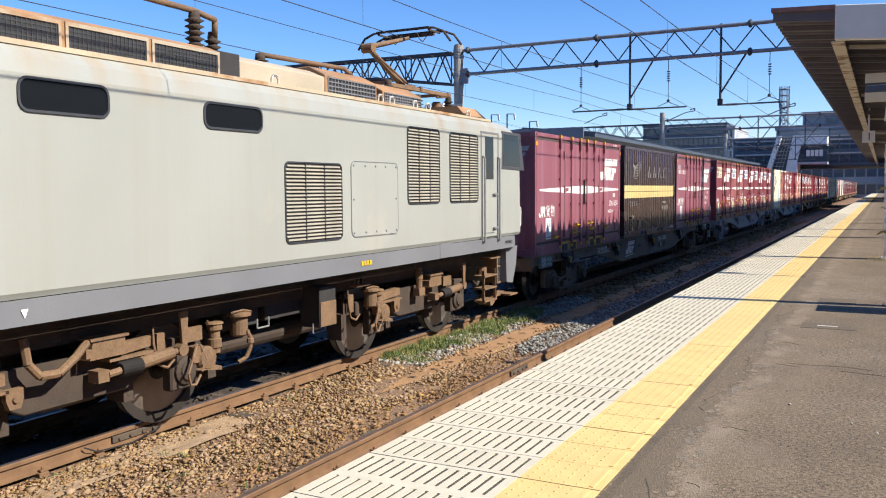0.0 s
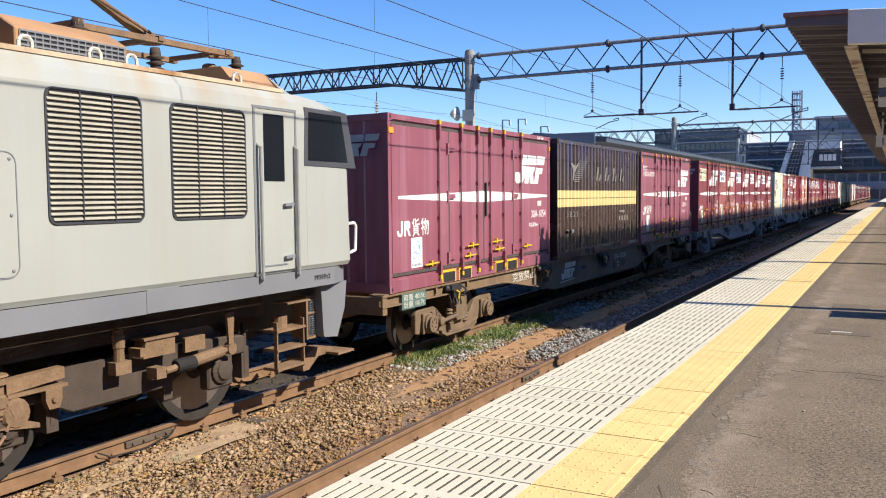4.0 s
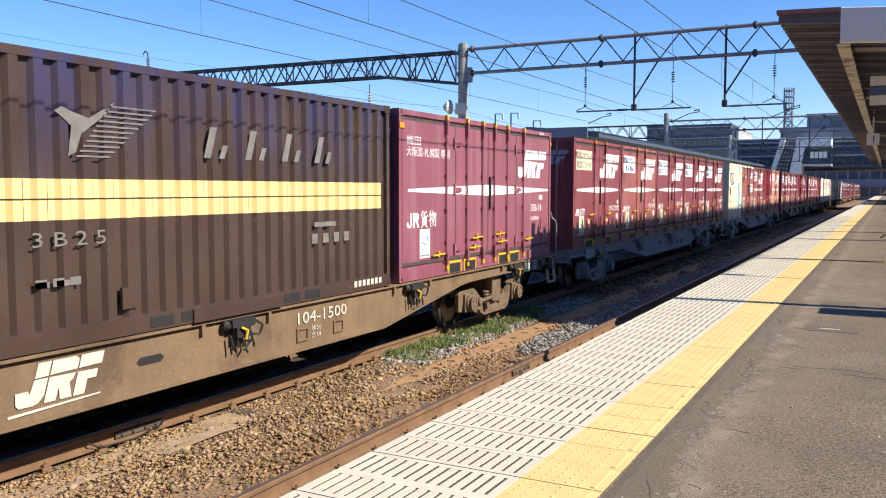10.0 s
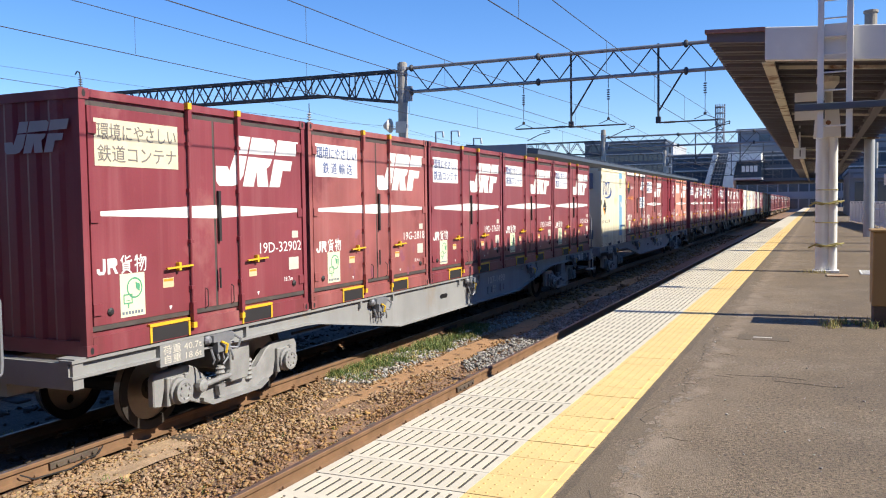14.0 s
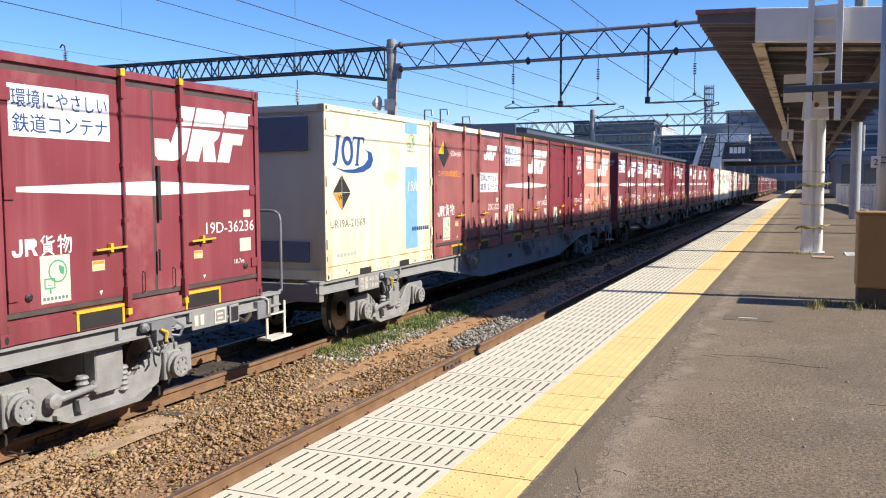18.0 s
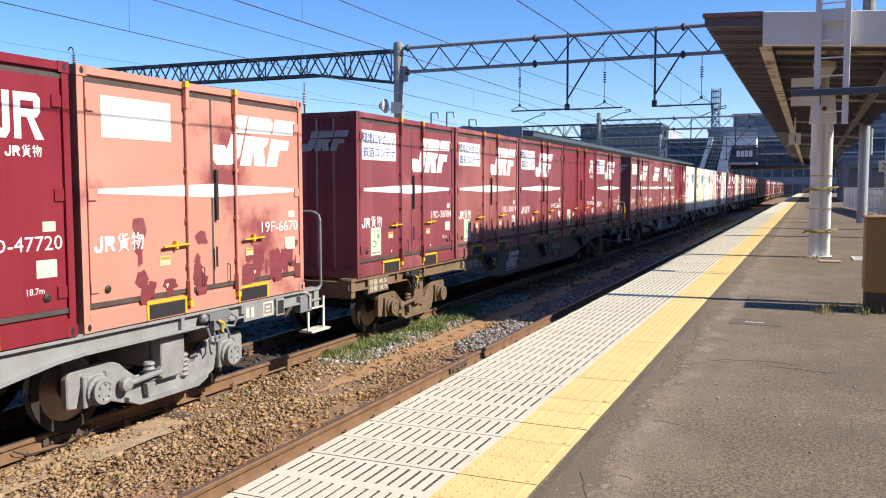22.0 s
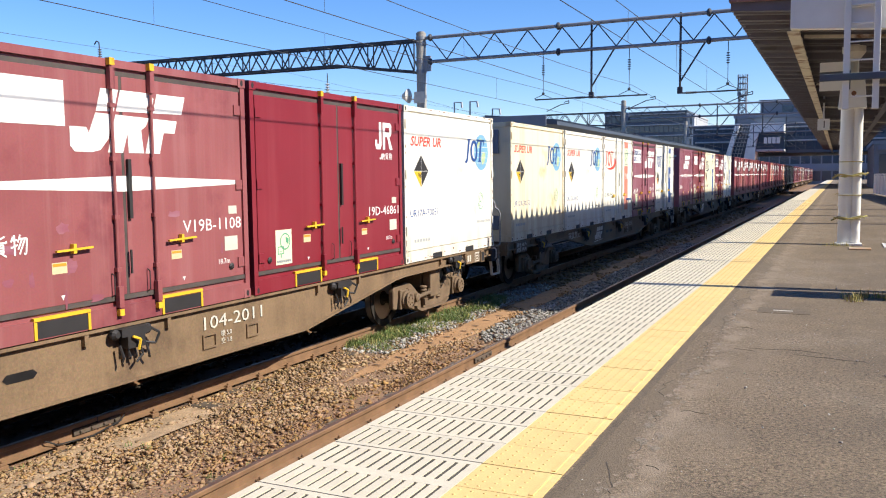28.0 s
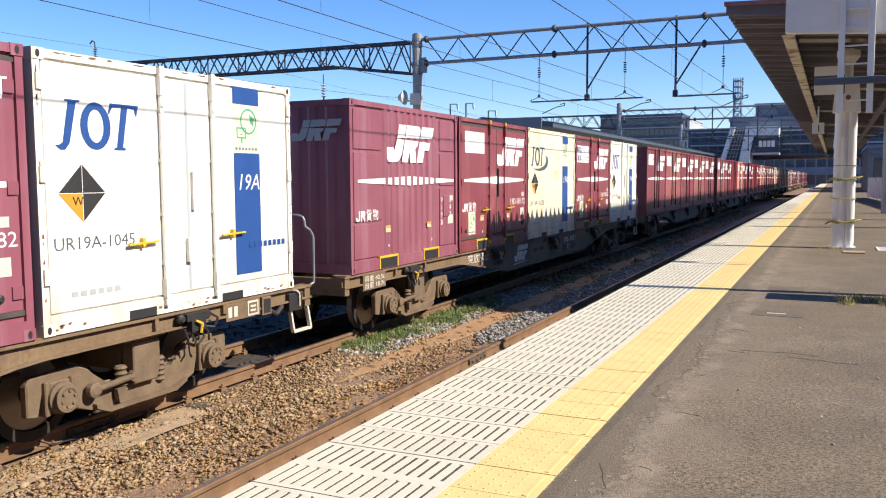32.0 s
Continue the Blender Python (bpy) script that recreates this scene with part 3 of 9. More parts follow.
def sheet(name, x0, x1, y0, y1, z, mat, label, category, nx=1, ny=1, rough=0.0):
    bm = bmesh.new()
    bmesh.ops.create_grid(bm, x_segments=nx, y_segments=ny, size=0.5)
    for v in bm.verts:
        v.co = Vector((x0 + (v.co.x + 0.5) * (x1 - x0), y0 + (v.co.y + 0.5) * (y1 - y0), z))
        if rough:
            v.co.z += rough * noise.noise(v.co * 1.3) + rough * 0.5 * noise.noise(v.co * 4.1)
    return tagged(part(name, bm, mat), label, category, kind="structure")


sheet("ground", -1500, 1500, -300, 3000, -0.42, "soil", "brown earth of the rail yard reaching the horizon", "ground")
sheet("ballast_bed", -13.5, PLAT_X, -15, 220, -0.202, "ballast", "rust-brown ballast bed under the tracks", "ballast", 90, 500, 0.03)
# dark sheet that puts the train's shade into the ballast colour
sheet("oily_bed", -9.6, -6.93, -15, 120, -0.178, "oily_bed", "ballast between the rails of the train track, painted dark for shade", "ballast", 14, 300, 0.02)
path = sheet("sand_path", -5.95, -5.45, 8.9, 30, -0.184, "sand", "sandy cable trough between the two tracks", "path", 6, 80, 0.012)
for v in path.data.vertices:                  # it comes out of the ballast as a point
    k = min(1.0, max(0.05, (v.co.y - 8.9) / 1.6))
    v.co.x = -5.66 + (v.co.x + 5.70) * k + 0.03 * math.sin(v.co.y * 3.1)
# platform
bm = bmesh.new()
box(bm, PLAT_X + 0.10, 9.0, -15, 220, -0.5, PLAT_Z - 0.12)
box(bm, PLAT_X, YELLOW1, -15, 220, PLAT_Z - 0.14, PLAT_Z - 0.03)
platform = tagged(part("platform", bm, "concrete"), "concrete platform wall with a projecting edge slab", "platform", kind="structure")
bm = bmesh.new()
box(bm, YELLOW1, 9.0, -15, 220, PLAT_Z - 0.118, PLAT_Z - 0.006)
tagged(part("pavement", bm, "asphalt"), "worn grey-brown asphalt platform surface with cracks", "pavement", kind="structure")


def rail_mesh(y0, y1):
    bm = bmesh.new()
    o = [(-0.064, -0.153), (0.064, -0.153), (0.064, -0.143), (0.012, -0.125), (0.008, -0.05), (0.033, -0.038), (0.033, -0.006), (0.026, 0.0),
         (-0.026, 0.0), (-0.033, -0.006), (-0.033, -0.038), (-0.008, -0.05), (-0.012, -0.125), (-0.064, -0.143)]
    prism(bm, o, "y", y0, y1)
    return bm


RAILS = {}
for name, xc in (("track_by_platform", XN), ("train_track", XT), ("far_track", XL)):
    track = tagged(empty(name, (xc, 0, 0)), "railway track of brown rusty rails on sleepers in ballast", "railway track", kind="structure")
    RAILS[name] = track
    for side in (-1, 1):
        r = part("rail", rail_mesh(-15, 220), "rail", track)
        r.location = (side * (GAUGE / 2 + 0.033), 0, 0)
        bm = bmesh.new()
        box(bm, -0.022, 0.022, -15, 220, 0.0, 0.0015)
        t = part("running_surface", bm, "rail_top", r, "dark worn running surface")


# ---- track details ----
def stones(name, n, area, size, mat, label, z=-0.20, keep=None, seed=1, tall=0.62):
    """Loose stones as one sheet of small angular blocks."""
    rs = np.random.RandomState(seed)
    x = rs.uniform(area[0], area[1], n)
    y = area[2] + (area[3] - area[2]) * rs.uniform(0, 1, n) ** area[4]
    if keep is not None:
        k = keep(x, y)
        x, y = x[k], y[k]
        n = len(x)
    s = rs.uniform(size[0], size[1], n) * (0.6 + 1.0 * rs.rand(n) ** 4)
    cube = np.array([(a, b, c) for a in (-1, 1) for b in (-1, 1) for c in (-1, 1)], float) * 0.5
    v = cube[None] * rs.uniform(0.45, 1.25, (n, 8, 1)) * rs.uniform(0.6, 1.3, (n, 1, 3)) + rs.uniform(-0.20, 0.20, (n, 8, 3))
    v[..., 2] *= tall
    a, t = rs.uniform(0, 6.28, n), rs.uniform(-0.7, 0.7, n)
    ca, sa, ct, st_ = np.cos(a), np.sin(a), np.cos(t), np.sin(t)
    vy, vz = v[..., 1] * ct[:, None] - v[..., 2] * st_[:, None], v[..., 1] * st_[:, None] + v[..., 2] * ct[:, None]
    vx = v[..., 0] * ca[:, None] - vy * sa[:, None]
    vy = v[..., 0] * sa[:, None] + vy * ca[:, None]
    v = np.stack([vx, vy, vz], -1) * s[:, None, None]
    zz = z + 0.012 * np.sin(x * 3.1 + y * 1.7) + 0.010 * np.sin(x * 7.3 - y * 4.1) + rs.uniform(-0.012, 0.022, n)
    v += np.stack([x, y, zz], -1)[:, None]
    q = np.array([(0, 1, 3, 2), (4, 6, 7, 5), (0, 4, 5, 1), (2, 3, 7, 6), (0, 2, 6, 4), (1, 5, 7, 3)])
    f = (q[None] + 8 * np.arange(n)[:, None, None]).reshape(-1, 4)
    me = bpy.data.meshes.new(name)
    me.vertices.add(n * 8)
    me.vertices.foreach_set("co", v.reshape(-1))
    me.loops.add(f.size)
    me.loops.foreach_set("vertex_index", f.reshape(-1))
    me.polygons.add(len(f))
    me.polygons.foreach_set("loop_start", np.arange(0, f.size, 4))
    me.update(calc_edges=True)
    me.validate()
    me.materials.append(M[mat])
    return tagged(new(name, me), label, "stones", kind="stuff")


def off_path(x, y):
    on = (y > 9.3 + 0.5 * np.sin(x * 19)) & (y < 30) & (x > -5.84 + 0.06 * np.sin(y * 5) + 0.04 * np.sin(y * 13)) & (x < -5.58 + 0.06 * np.sin(y * 4 + 1) + 0.05 * np.sin(y * 11)) & (np.sin(x * 91 + y * 57) < 0.97)
    rails = (np.abs(x - (XN - GAUGE / 2 - 0.033)) < 0.07) | (np.abs(x - (XT + GAUGE / 2 + 0.033)) < 0.07)
    grey = (y > 11.9) & (x > -5.25) & (x < -4.55) & (y > 11.9 + 2.2 * np.abs(x + 4.95))
    return ~on & ~rails & ~grey


stones("ballast_stones", 62000, (-6.80, -2.62, 2.6, 20, 1.35), (0.016, 0.044), "stone", "angular rust-brown ballast stones", keep=off_path, seed=3, tall=0.50)
stones("pale_stones", 12000, (-6.75, -5.2, 2.6, 13, 1.25), (0.014, 0.044), "pale_stone", "pale tan ballast stones", z=-0.190, keep=off_path, seed=13)
stones("far_ballast_stones", 9000, (-6.75, -2.62, 20, 70, 1.6), (0.06, 0.11), "stone", "angular rust-brown ballast stones", keep=off_path, seed=4)
stones("track_stones", 9000, (-9.6, -6.86, 2.5, 40, 1.5), (0.035, 0.08), "shaded_stone", "ballast stones between the rails, painted dark for shade", z=-0.19, seed=5)
stones("grey_gravel", 6500, (-5.3, -4.52, 11.6, 32, 1.3), (0.030, 0.055), "gravel", "light grey crushed gravel heaped beside the rail", z=-0.155, keep=lambda x, y: y > 11.9 + 2.0 * np.abs(x + 4.95), seed=6)
stones("grey_chippings", 2600, (-6.75, -5.95, 10.6, 19, 1.2), (0.025, 0.045), "gravel", "grey chippings among the grass", z=-0.175, seed=7)
sheet("dust_strip", -6.66, -6.15, 2.4, 7.2, -0.176, "dust", "pale dust beside the rail", "dust", 8, 60, 0.02)


def blades(name, spots, mat, label, seed=1, h=(0.05, 0.20), w=0.0042, z=-0.2):
    rnd = random.Random(seed)
    vs, fs = [], []
    for cx, cy, r, n in spots:
        for _ in range(n):
            a, d = rnd.uniform(0, 6.28), r * math.sqrt(rnd.random())
            x, y = cx + d * math.cos(a), cy + d * math.sin(a)
            hh = rnd.uniform(*h) * (1.0 - 0.5 * d / r)
            b, lean = rnd.uniform(0, 6.28), rnd.uniform(0.1, 0.8) * hh
            ux, uy = math.cos(b), math.sin(b)
            k = len(vs)
            vs += [(x - uy * w, y + ux * w, z), (x + uy * w, y - ux * w, z), (x + ux * lean * 0.35 + uy * w * 0.8, y + uy * lean * 0.35 - ux * w * 0.8, z + hh * 0.6), (x + ux * lean * 0.35 - uy * w * 0.8, y + uy * lean * 0.35 + ux * w * 0.8, z + hh * 0.6), (x + ux * lean, y + uy * lean, z + hh)]
            fs += [(k, k + 1, k + 2, k + 3), (k + 3, k + 2, k + 4)]
    me = bpy.data.meshes.new(name)
    me.from_pydata(vs, [], fs)
    me.materials.append(M[mat])
    return tagged(new(name, me), label, "grass", kind="stuff")


rg = random.Random(8)
grass_spots = [(rg.uniform(-6.78, -6.15) - 0.05, 10.9 + 5.6 * rg.random() ** 1.1, rg.uniform(0.12, 0.30), rg.randint(140, 380)) for _ in range(60)]
blades("grass", grass_spots, "leaf", "patchy green grass beside the rail", 2)
blades("dry_grass", [(x + rg.uniform(-0.1, 0.1), y + rg.uniform(-0.2, 0.2), r, n // 4) for x, y, r, n in grass_spots] + [(-8.3, 6.5, 0.3, 70), (-8.2, 8.0, 0.25, 50), (-7.0, 9.6, 0.2, 40)], "dry_leaf", "dry yellowish grass tufts", 3)
blades("track_weeds", [(rg.uniform(-6.7, -4.7), rg.uniform(3.5, 10), 0.05, 9) for _ in range(16)] + [(-4.28 + rg.uniform(-0.05, 0.1), rg.uniform(4, 13), 0.07, 14) for _ in range(16)] + [(-7.05, rg.uniform(4, 12), 0.06, 12) for _ in range(10)] + [(-8.1, rg.uniform(5, 12), 0.15, 40) for _ in range(10)], "leaf", "small green weeds in the ballast", 5, (0.03, 0.13))
blades("platform_weeds", [(rg.uniform(0.05, 0.9), rg.uniform(10.9, 11.6), 0.10, 26) for _ in range(11)] + [(0.1, 19.2, 0.25, 60), (-0.1, 19.3, 0.2, 40)], "dry_leaf", "yellow-green weeds in a crack of the platform", 6, (0.04, 0.16), z=PLAT_Z - 0.01)
blades("platform_green", [(rg.uniform(0.1, 0.9), rg.uniform(10.9, 11.5), 0.09, 14) for _ in range(9)], "leaf", "green weeds in a crack of the platform", 9, (0.04, 0.14), z=PLAT_Z - 0.01)

# sleepers, clips and rail joints
bm = bmesh.new()
box(bm, -1.0, 1.0, -0.11, 0.11, -0.32, -0.186)
SLEEPER = mesh_of("sleeper", bm, "sleeper", bevel=0.012)
bm = bmesh.new()
box(bm, -0.11, 0.11, -0.05, 0.05, -0.19, -0.146)
for sx in (-1, 1):
    box(bm, sx * 0.055, sx * 0.10, -0.03, 0.03, -0.1462, -0.12)
    tube(bm, (sx * 0.08, 0, -0.12), (sx * 0.08, 0, -0.095), 0.014, 7)
CLIP = mesh_of("rail_clip", bm, "rail", bevel=0.004)
for name, xc, n in (("track_by_platform", XN, 60), ("train_track", XT, 60), ("far_track", XL, 20)):
    for i in range(n):
        y = 1.2 + i * 0.62
        shared("sleeper", SLEEPER, RAILS[name], pose(0, y, 0, 0, 0, rg.uniform(-1, 1)))
        if i < 40 and name != "far_track":
            for side in (-1, 1):
                shared("rail_clip", CLIP, RAILS[name], pose(side * (GAUGE / 2 + 0.033), y, 0))
bm = bmesh.new()
for sx in (-1, 1):
    box(bm, sx * 0.012, sx * 0.040, -0.30, 0.30, -0.118, -0.052)
    for y in (-0.22, -0.08, 0.08, 0.22):
        tube(bm, (sx * 0.038, y, -0.085), (sx * 0.060, y, -0.085), 0.016, 6)
JOINT = mesh_of("joint_bar", bm, "sleeper", bevel=0.004)
bm = bmesh.new()
box(bm, -0.034, 0.034, -0.006, 0.006, -0.15, 0.001)
GAP = mesh_of("joint_gap", bm, "black")
for name, side, y in (("track_by_platform", -1, 10.58), ("train_track", 1, 6.05), ("train_track", 1, 15.6), ("train_track", -1, 10.6)):
    x = side * (GAUGE / 2 + 0.033)
    shared("joint_bar", JOINT, RAILS[name], pose(x, y, 0))
    shared("joint_gap", GAP, RAILS[name], pose(x, y, 0))
bm = bmesh.new()
flat_ = [bm.verts.new((0.075 * math.cos(i * math.pi / 5), 0.022 * math.sin(i * math.pi / 5), 0.0)) for i in range(10)]
bm.faces.new(flat_)
LID = mesh_of("lid_slot", bm, "black")
for i in range(30):
    shared("lid_slot", LID, path, pose(-5.70 + rg.uniform(-0.03, 0.03) + 0.03 * math.sin((9.9 + i * 0.56) * 3.1), 9.9 + i * 0.56, -0.168, 0, 0, rg.uniform(-8, 8)))
# signal bond wires at a joint
bm = bmesh.new()
pipe(bm, [(-6.80, 5.4, -0.06), (-6.74, 5.5, -0.12), (-6.72, 5.9, -0.14), (-6.76, 6.3, -0.10), (-6.80, 6.4, -0.05)], 0.008, 5)
tagged(part("bond_cable", bm, "black"), "thin black bond cable round a rail joint", "cable")

# ---- platform surface ----
bm = bmesh.new()
box(bm, PLAT_X + 0.02, YELLOW0 - 0.02, -15, 200, PLAT_Z - 0.0299, PLAT_Z - 0.006)
tagged(part("drain_bed", bm, "slot"), "dark drainage bed under the slotted edge tiles", "drain", kind="structure")
paving = tagged(empty("edge_paving", (0, 0, PLAT_Z)), "white slotted edge tiles and yellow tactile tiles along the platform", "paving", kind="structure")
wide = YELLOW0 - PLAT_X - 0.004
bm = bmesh.new()
d, w = ROW - 0.007, wide
n = 13
step = (w - 0.05) / n
box(bm, 0, w, 0, 0.040, -0.022, 0)
box(bm, 0, w, d - 0.040, d, -0.022, 0)
x = 0.0
for i in range(n + 1):
    a = 0.0 if i == 0 else 0.025 + (i - 0.5) * step + 0.0115
    b = w if i == n else 0.025 + (i + 0.5) * step - 0.0115
    box(bm, a, b, 0.0401, d - 0.0401, -0.022, 0)
WHITE_TILE = mesh_of("white_tile", bm, "white_tile")
bm = bmesh.new()
w = YELLOW1 - YELLOW0 - 0.002
box(bm, 0, w, 0, d, -0.026, -0.001)
for i in range(5):
    for j in range(5):
        lathe(bm, [(0.0085, -0.001), (0.006, 0.003)], (0.040 + i * 0.066, 0.036 + j * 0.068, 0), "z", 7)
box(bm, 0.372, 0.394, 0.02, d - 0.02, -0.001, 0.004)
YELLOW_TILE = mesh_of("yellow_tile", bm, "yellow_tile")
for i in range(-12, 138):
    y = ROW0 + i * ROW
    shared("white_tile", WHITE_TILE, paving, pose(PLAT_X + rg.uniform(-0.003, 0.003), y + 0.0035, rg.uniform(-0.0015, 0.0015)))
    shared("yellow_tile", YELLOW_TILE, paving, pose(YELLOW0 + 0.001, y + 0.0035, rg.uniform(-0.0015, 0.0015)))
bm = bmesh.new()
for i in range(138, 560):
    y = ROW0 + i * ROW
    box(bm, PLAT_X, YELLOW0, y, y + d, PLAT_Z - 0.022, PLAT_Z)
ob = tagged(part("far_white_tiles", bm, "white_tile", paving), kind="stuff")
ob.location = (0, 0, -PLAT_Z)
bm = bmesh.new()
for i in range(138, 560):
    y = ROW0 + i * ROW
    box(bm, YELLOW0 + 0.001, YELLOW1, y, y + d, PLAT_Z - 0.022, PLAT_Z)
ob = tagged(part("far_yellow_tiles", bm, "yellow_tile", paving), kind="stuff")
ob.location = (0, 0, -PLAT_Z)


def ragged(name, pts, mat, label, category, lift, seed):
    """A flat irregular patch or crack on the asphalt."""
    rnd = random.Random(seed)
    bm = bmesh.new()
    lo = [bm.verts.new((x - w_ * rnd.uniform(0.6, 1.2), y, PLAT_Z + lift)) for x, y, w_ in pts]
    hi = [bm.verts.new((x + w_ * rnd.uniform(0.6, 1.2), y, PLAT_Z + lift)) for x, y, w_ in pts]
    for i in range(len(pts) - 1):
        bm.faces.new((lo[i], hi[i], hi[i + 1], lo[i + 1]))
    return tagged(part(name, bm, mat), label, category, kind="structure")


def worn_seam(m, x, half, color, soft, amount, patch):
    """A worn strip along the platform: ragged at its edges and broken into patches."""
    n, l = m.node_tree.nodes, m.node_tree.links
    b = n["Principled BSDF"]
    before = b.inputs["Base Color"].links[0].from_socket
    co = n.new("ShaderNodeTexCoord")
    ax = n.new("ShaderNodeSeparateXYZ")
    wob = n.new("ShaderNodeTexNoise")
    wob.inputs["Scale"].default_value, wob.inputs["Detail"].default_value, wob.inputs["Roughness"].default_value = 1.7, 8.0, 0.65
    off = n.new("ShaderNodeMath")
    off.operation = "MULTIPLY_ADD"
    off.inputs[1].default_value, off.inputs[2].default_value = 0.55, -0.275 - x
    add = n.new("ShaderNodeMath")
    gap = n.new("ShaderNodeMath")
    gap.operation = "ABSOLUTE"
    edge = n.new("ShaderNodeMapRange")
    edge.inputs["From Min"].default_value, edge.inputs["From Max"].default_value = half + soft, half
    nz = n.new("ShaderNodeTexNoise")
    nz.inputs["Scale"].default_value, nz.inputs["Detail"].default_value, nz.inputs["Roughness"].default_value = patch, 9.0, 0.7
    cut = n.new("ShaderNodeMapRange")
    cut.inputs["From Min"].default_value, cut.inputs["From Max"].default_value, cut.inputs["To Max"].default_value = 0.40, 0.60, amount
    mul = n.new("ShaderNodeMath")
    mul.operation = "MULTIPLY"
    mix = n.new("ShaderNodeMix")
    mix.data_type = "RGBA"
    mix.inputs["B"].default_value = (*color, 1)
    l.new(co.outputs["Object"], ax.inputs["Vector"])
    l.new(co.outputs["Object"], wob.inputs["Vector"])
    l.new(co.outputs["Object"], nz.inputs["Vector"])
    l.new(wob.outputs["Fac"], off.inputs[0])
    l.new(ax.outputs["X"], add.inputs[0])
    l.new(off.outputs["Value"], add.inputs[1])
    l.new(add.outputs["Value"], gap.inputs[0])
    l.new(gap.outputs["Value"], edge.inputs["Value"])
    l.new(nz.outputs["Fac"], cut.inputs["Value"])
    l.new(edge.outputs["Result"], mul.inputs[0])
    l.new(cut.outputs["Result"], mul.inputs[1])
    l.new(mul.outputs["Value"], mix.inputs["Factor"])
    l.new(before, mix.inputs["A"])
    l.new(mix.outputs["Result"], b.inputs["Base Color"])


worn_seam(M["asphalt"], -1.10, 0.10, (0.150, 0.116, 0.078), 0.06, 0.9, 0.7)      # smooth tarred strip beside the tiles
worn_seam(M["asphalt"], -0.86, 0.05, (0.275, 0.215, 0.152), 0.09, 0.85, 2.4)     # worn pale seam
worn_seam(M["asphalt"], -0.62, 0.10, (0.215, 0.165, 0.112), 0.15, 0.6, 1.3)
worn_seam(M["asphalt"], 1.4, 1.2, (0.118, 0.090, 0.060), 0.6, 0.5, 5.0)           # dark scuffs
# the asphalt seam: a worn paler strip with fine cracks along it
def blotch(name, x, y, r, mat, label, lift, seed, long=1.6):
    """A small irregular patch of worn asphalt."""
    rnd = random.Random(seed)
    bm = bmesh.new()
    k = 13
    bm.faces.new([bm.verts.new((x + r * rnd.uniform(0.35, 1.25) * math.cos(2 * math.pi * i / k), y + long * r * rnd.uniform(0.35, 1.25) * math.sin(2 * math.pi * i / k), PLAT_Z + lift)) for i in range(k)])
    return tagged(part(name, bm, mat), label, "pavement", kind="structure")


for k in range(150):
    blotch("worn_patch", -0.95 + rg.gauss(0, 0.045), 2.4 + k * 0.05 + rg.uniform(-0.05, 0.05), rg.uniform(0.008, 0.035), "asphalt_pale", "pale worn patch in the asphalt", -0.0045 + 0.00001 * k, 200 + k, 1.9)
ragged("dark_strip", [(-1.185, 1.5 + i * 0.13, 0.030) for i in range(500)], "asphalt_dark", "dark tar-filled joint beside the yellow tiles", "pavement", -0.004, 2)


def crack(name, x, y, dx, dy, steps, width, seed, label="fine dark crack in the asphalt"):
    """A jagged crack that wanders from a point along a direction."""
    rnd = random.Random(seed)
    bm = bmesh.new()
    for k in range(steps):
        w_ = width * rnd.uniform(0.3, 1.2)
        nx, ny = x + dx + rnd.uniform(-0.028, 0.028), y + dy + rnd.uniform(-0.028, 0.028)
        bar(bm, (x, y, PLAT_Z - 0.0058), (nx, ny, PLAT_Z - 0.0058), w_, 0.004)
        x, y = nx, ny
    return tagged(part(name, bm, "slot"), label, "crack", kind="structure")


for k in range(16):
    crack("crack", -1.0 + rg.uniform(-0.05, 0.06), 2.6 + k * 0.62, rg.uniform(-0.006, 0.006), 0.05, rg.randint(5, 12), rg.uniform(0.002, 0.004), 40 + k)
for k in range(7):
    crack("crack", -0.86 + rg.uniform(-0.05, 0.1), 3.2 + k * 1.1, 0.03, rg.uniform(-0.03, 0.03), rg.randint(3, 7), 0.002, 60 + k)
for k, (x0, y0, n_) in enumerate(((-0.70, 7.65, 9), (-0.3, 7.5, 7), (0.45, 6.3, 10), (1.3, 8.5, 8))):
    crack("crack", x0, y0, 0.075, -0.008, n_, 0.0025, 80 + k)
bm = bmesh.new()
box(bm, -0.78, -0.24, 9.70, 10.08, PLAT_Z - 0.0059, PLAT_Z - 0.002)
cover = tagged(part("inspection_cover", bm, "asphalt_dark", bevel=0.001), "small sunken inspection cover in the asphalt", "cover")
bm = bmesh.new()
box(bm, -0.62, -0.42, 9.86, 9.90, PLAT_Z - 0.002, PLAT_Z + 0.001)
part("cover_grip", bm, "off_white", cover)
stones("grit", 2600, (-1.15, 4.0, 2.2, 14, 1.4), (0.004, 0.011), "gravel", "loose grit on the asphalt", z=PLAT_Z - 0.006, seed=21)


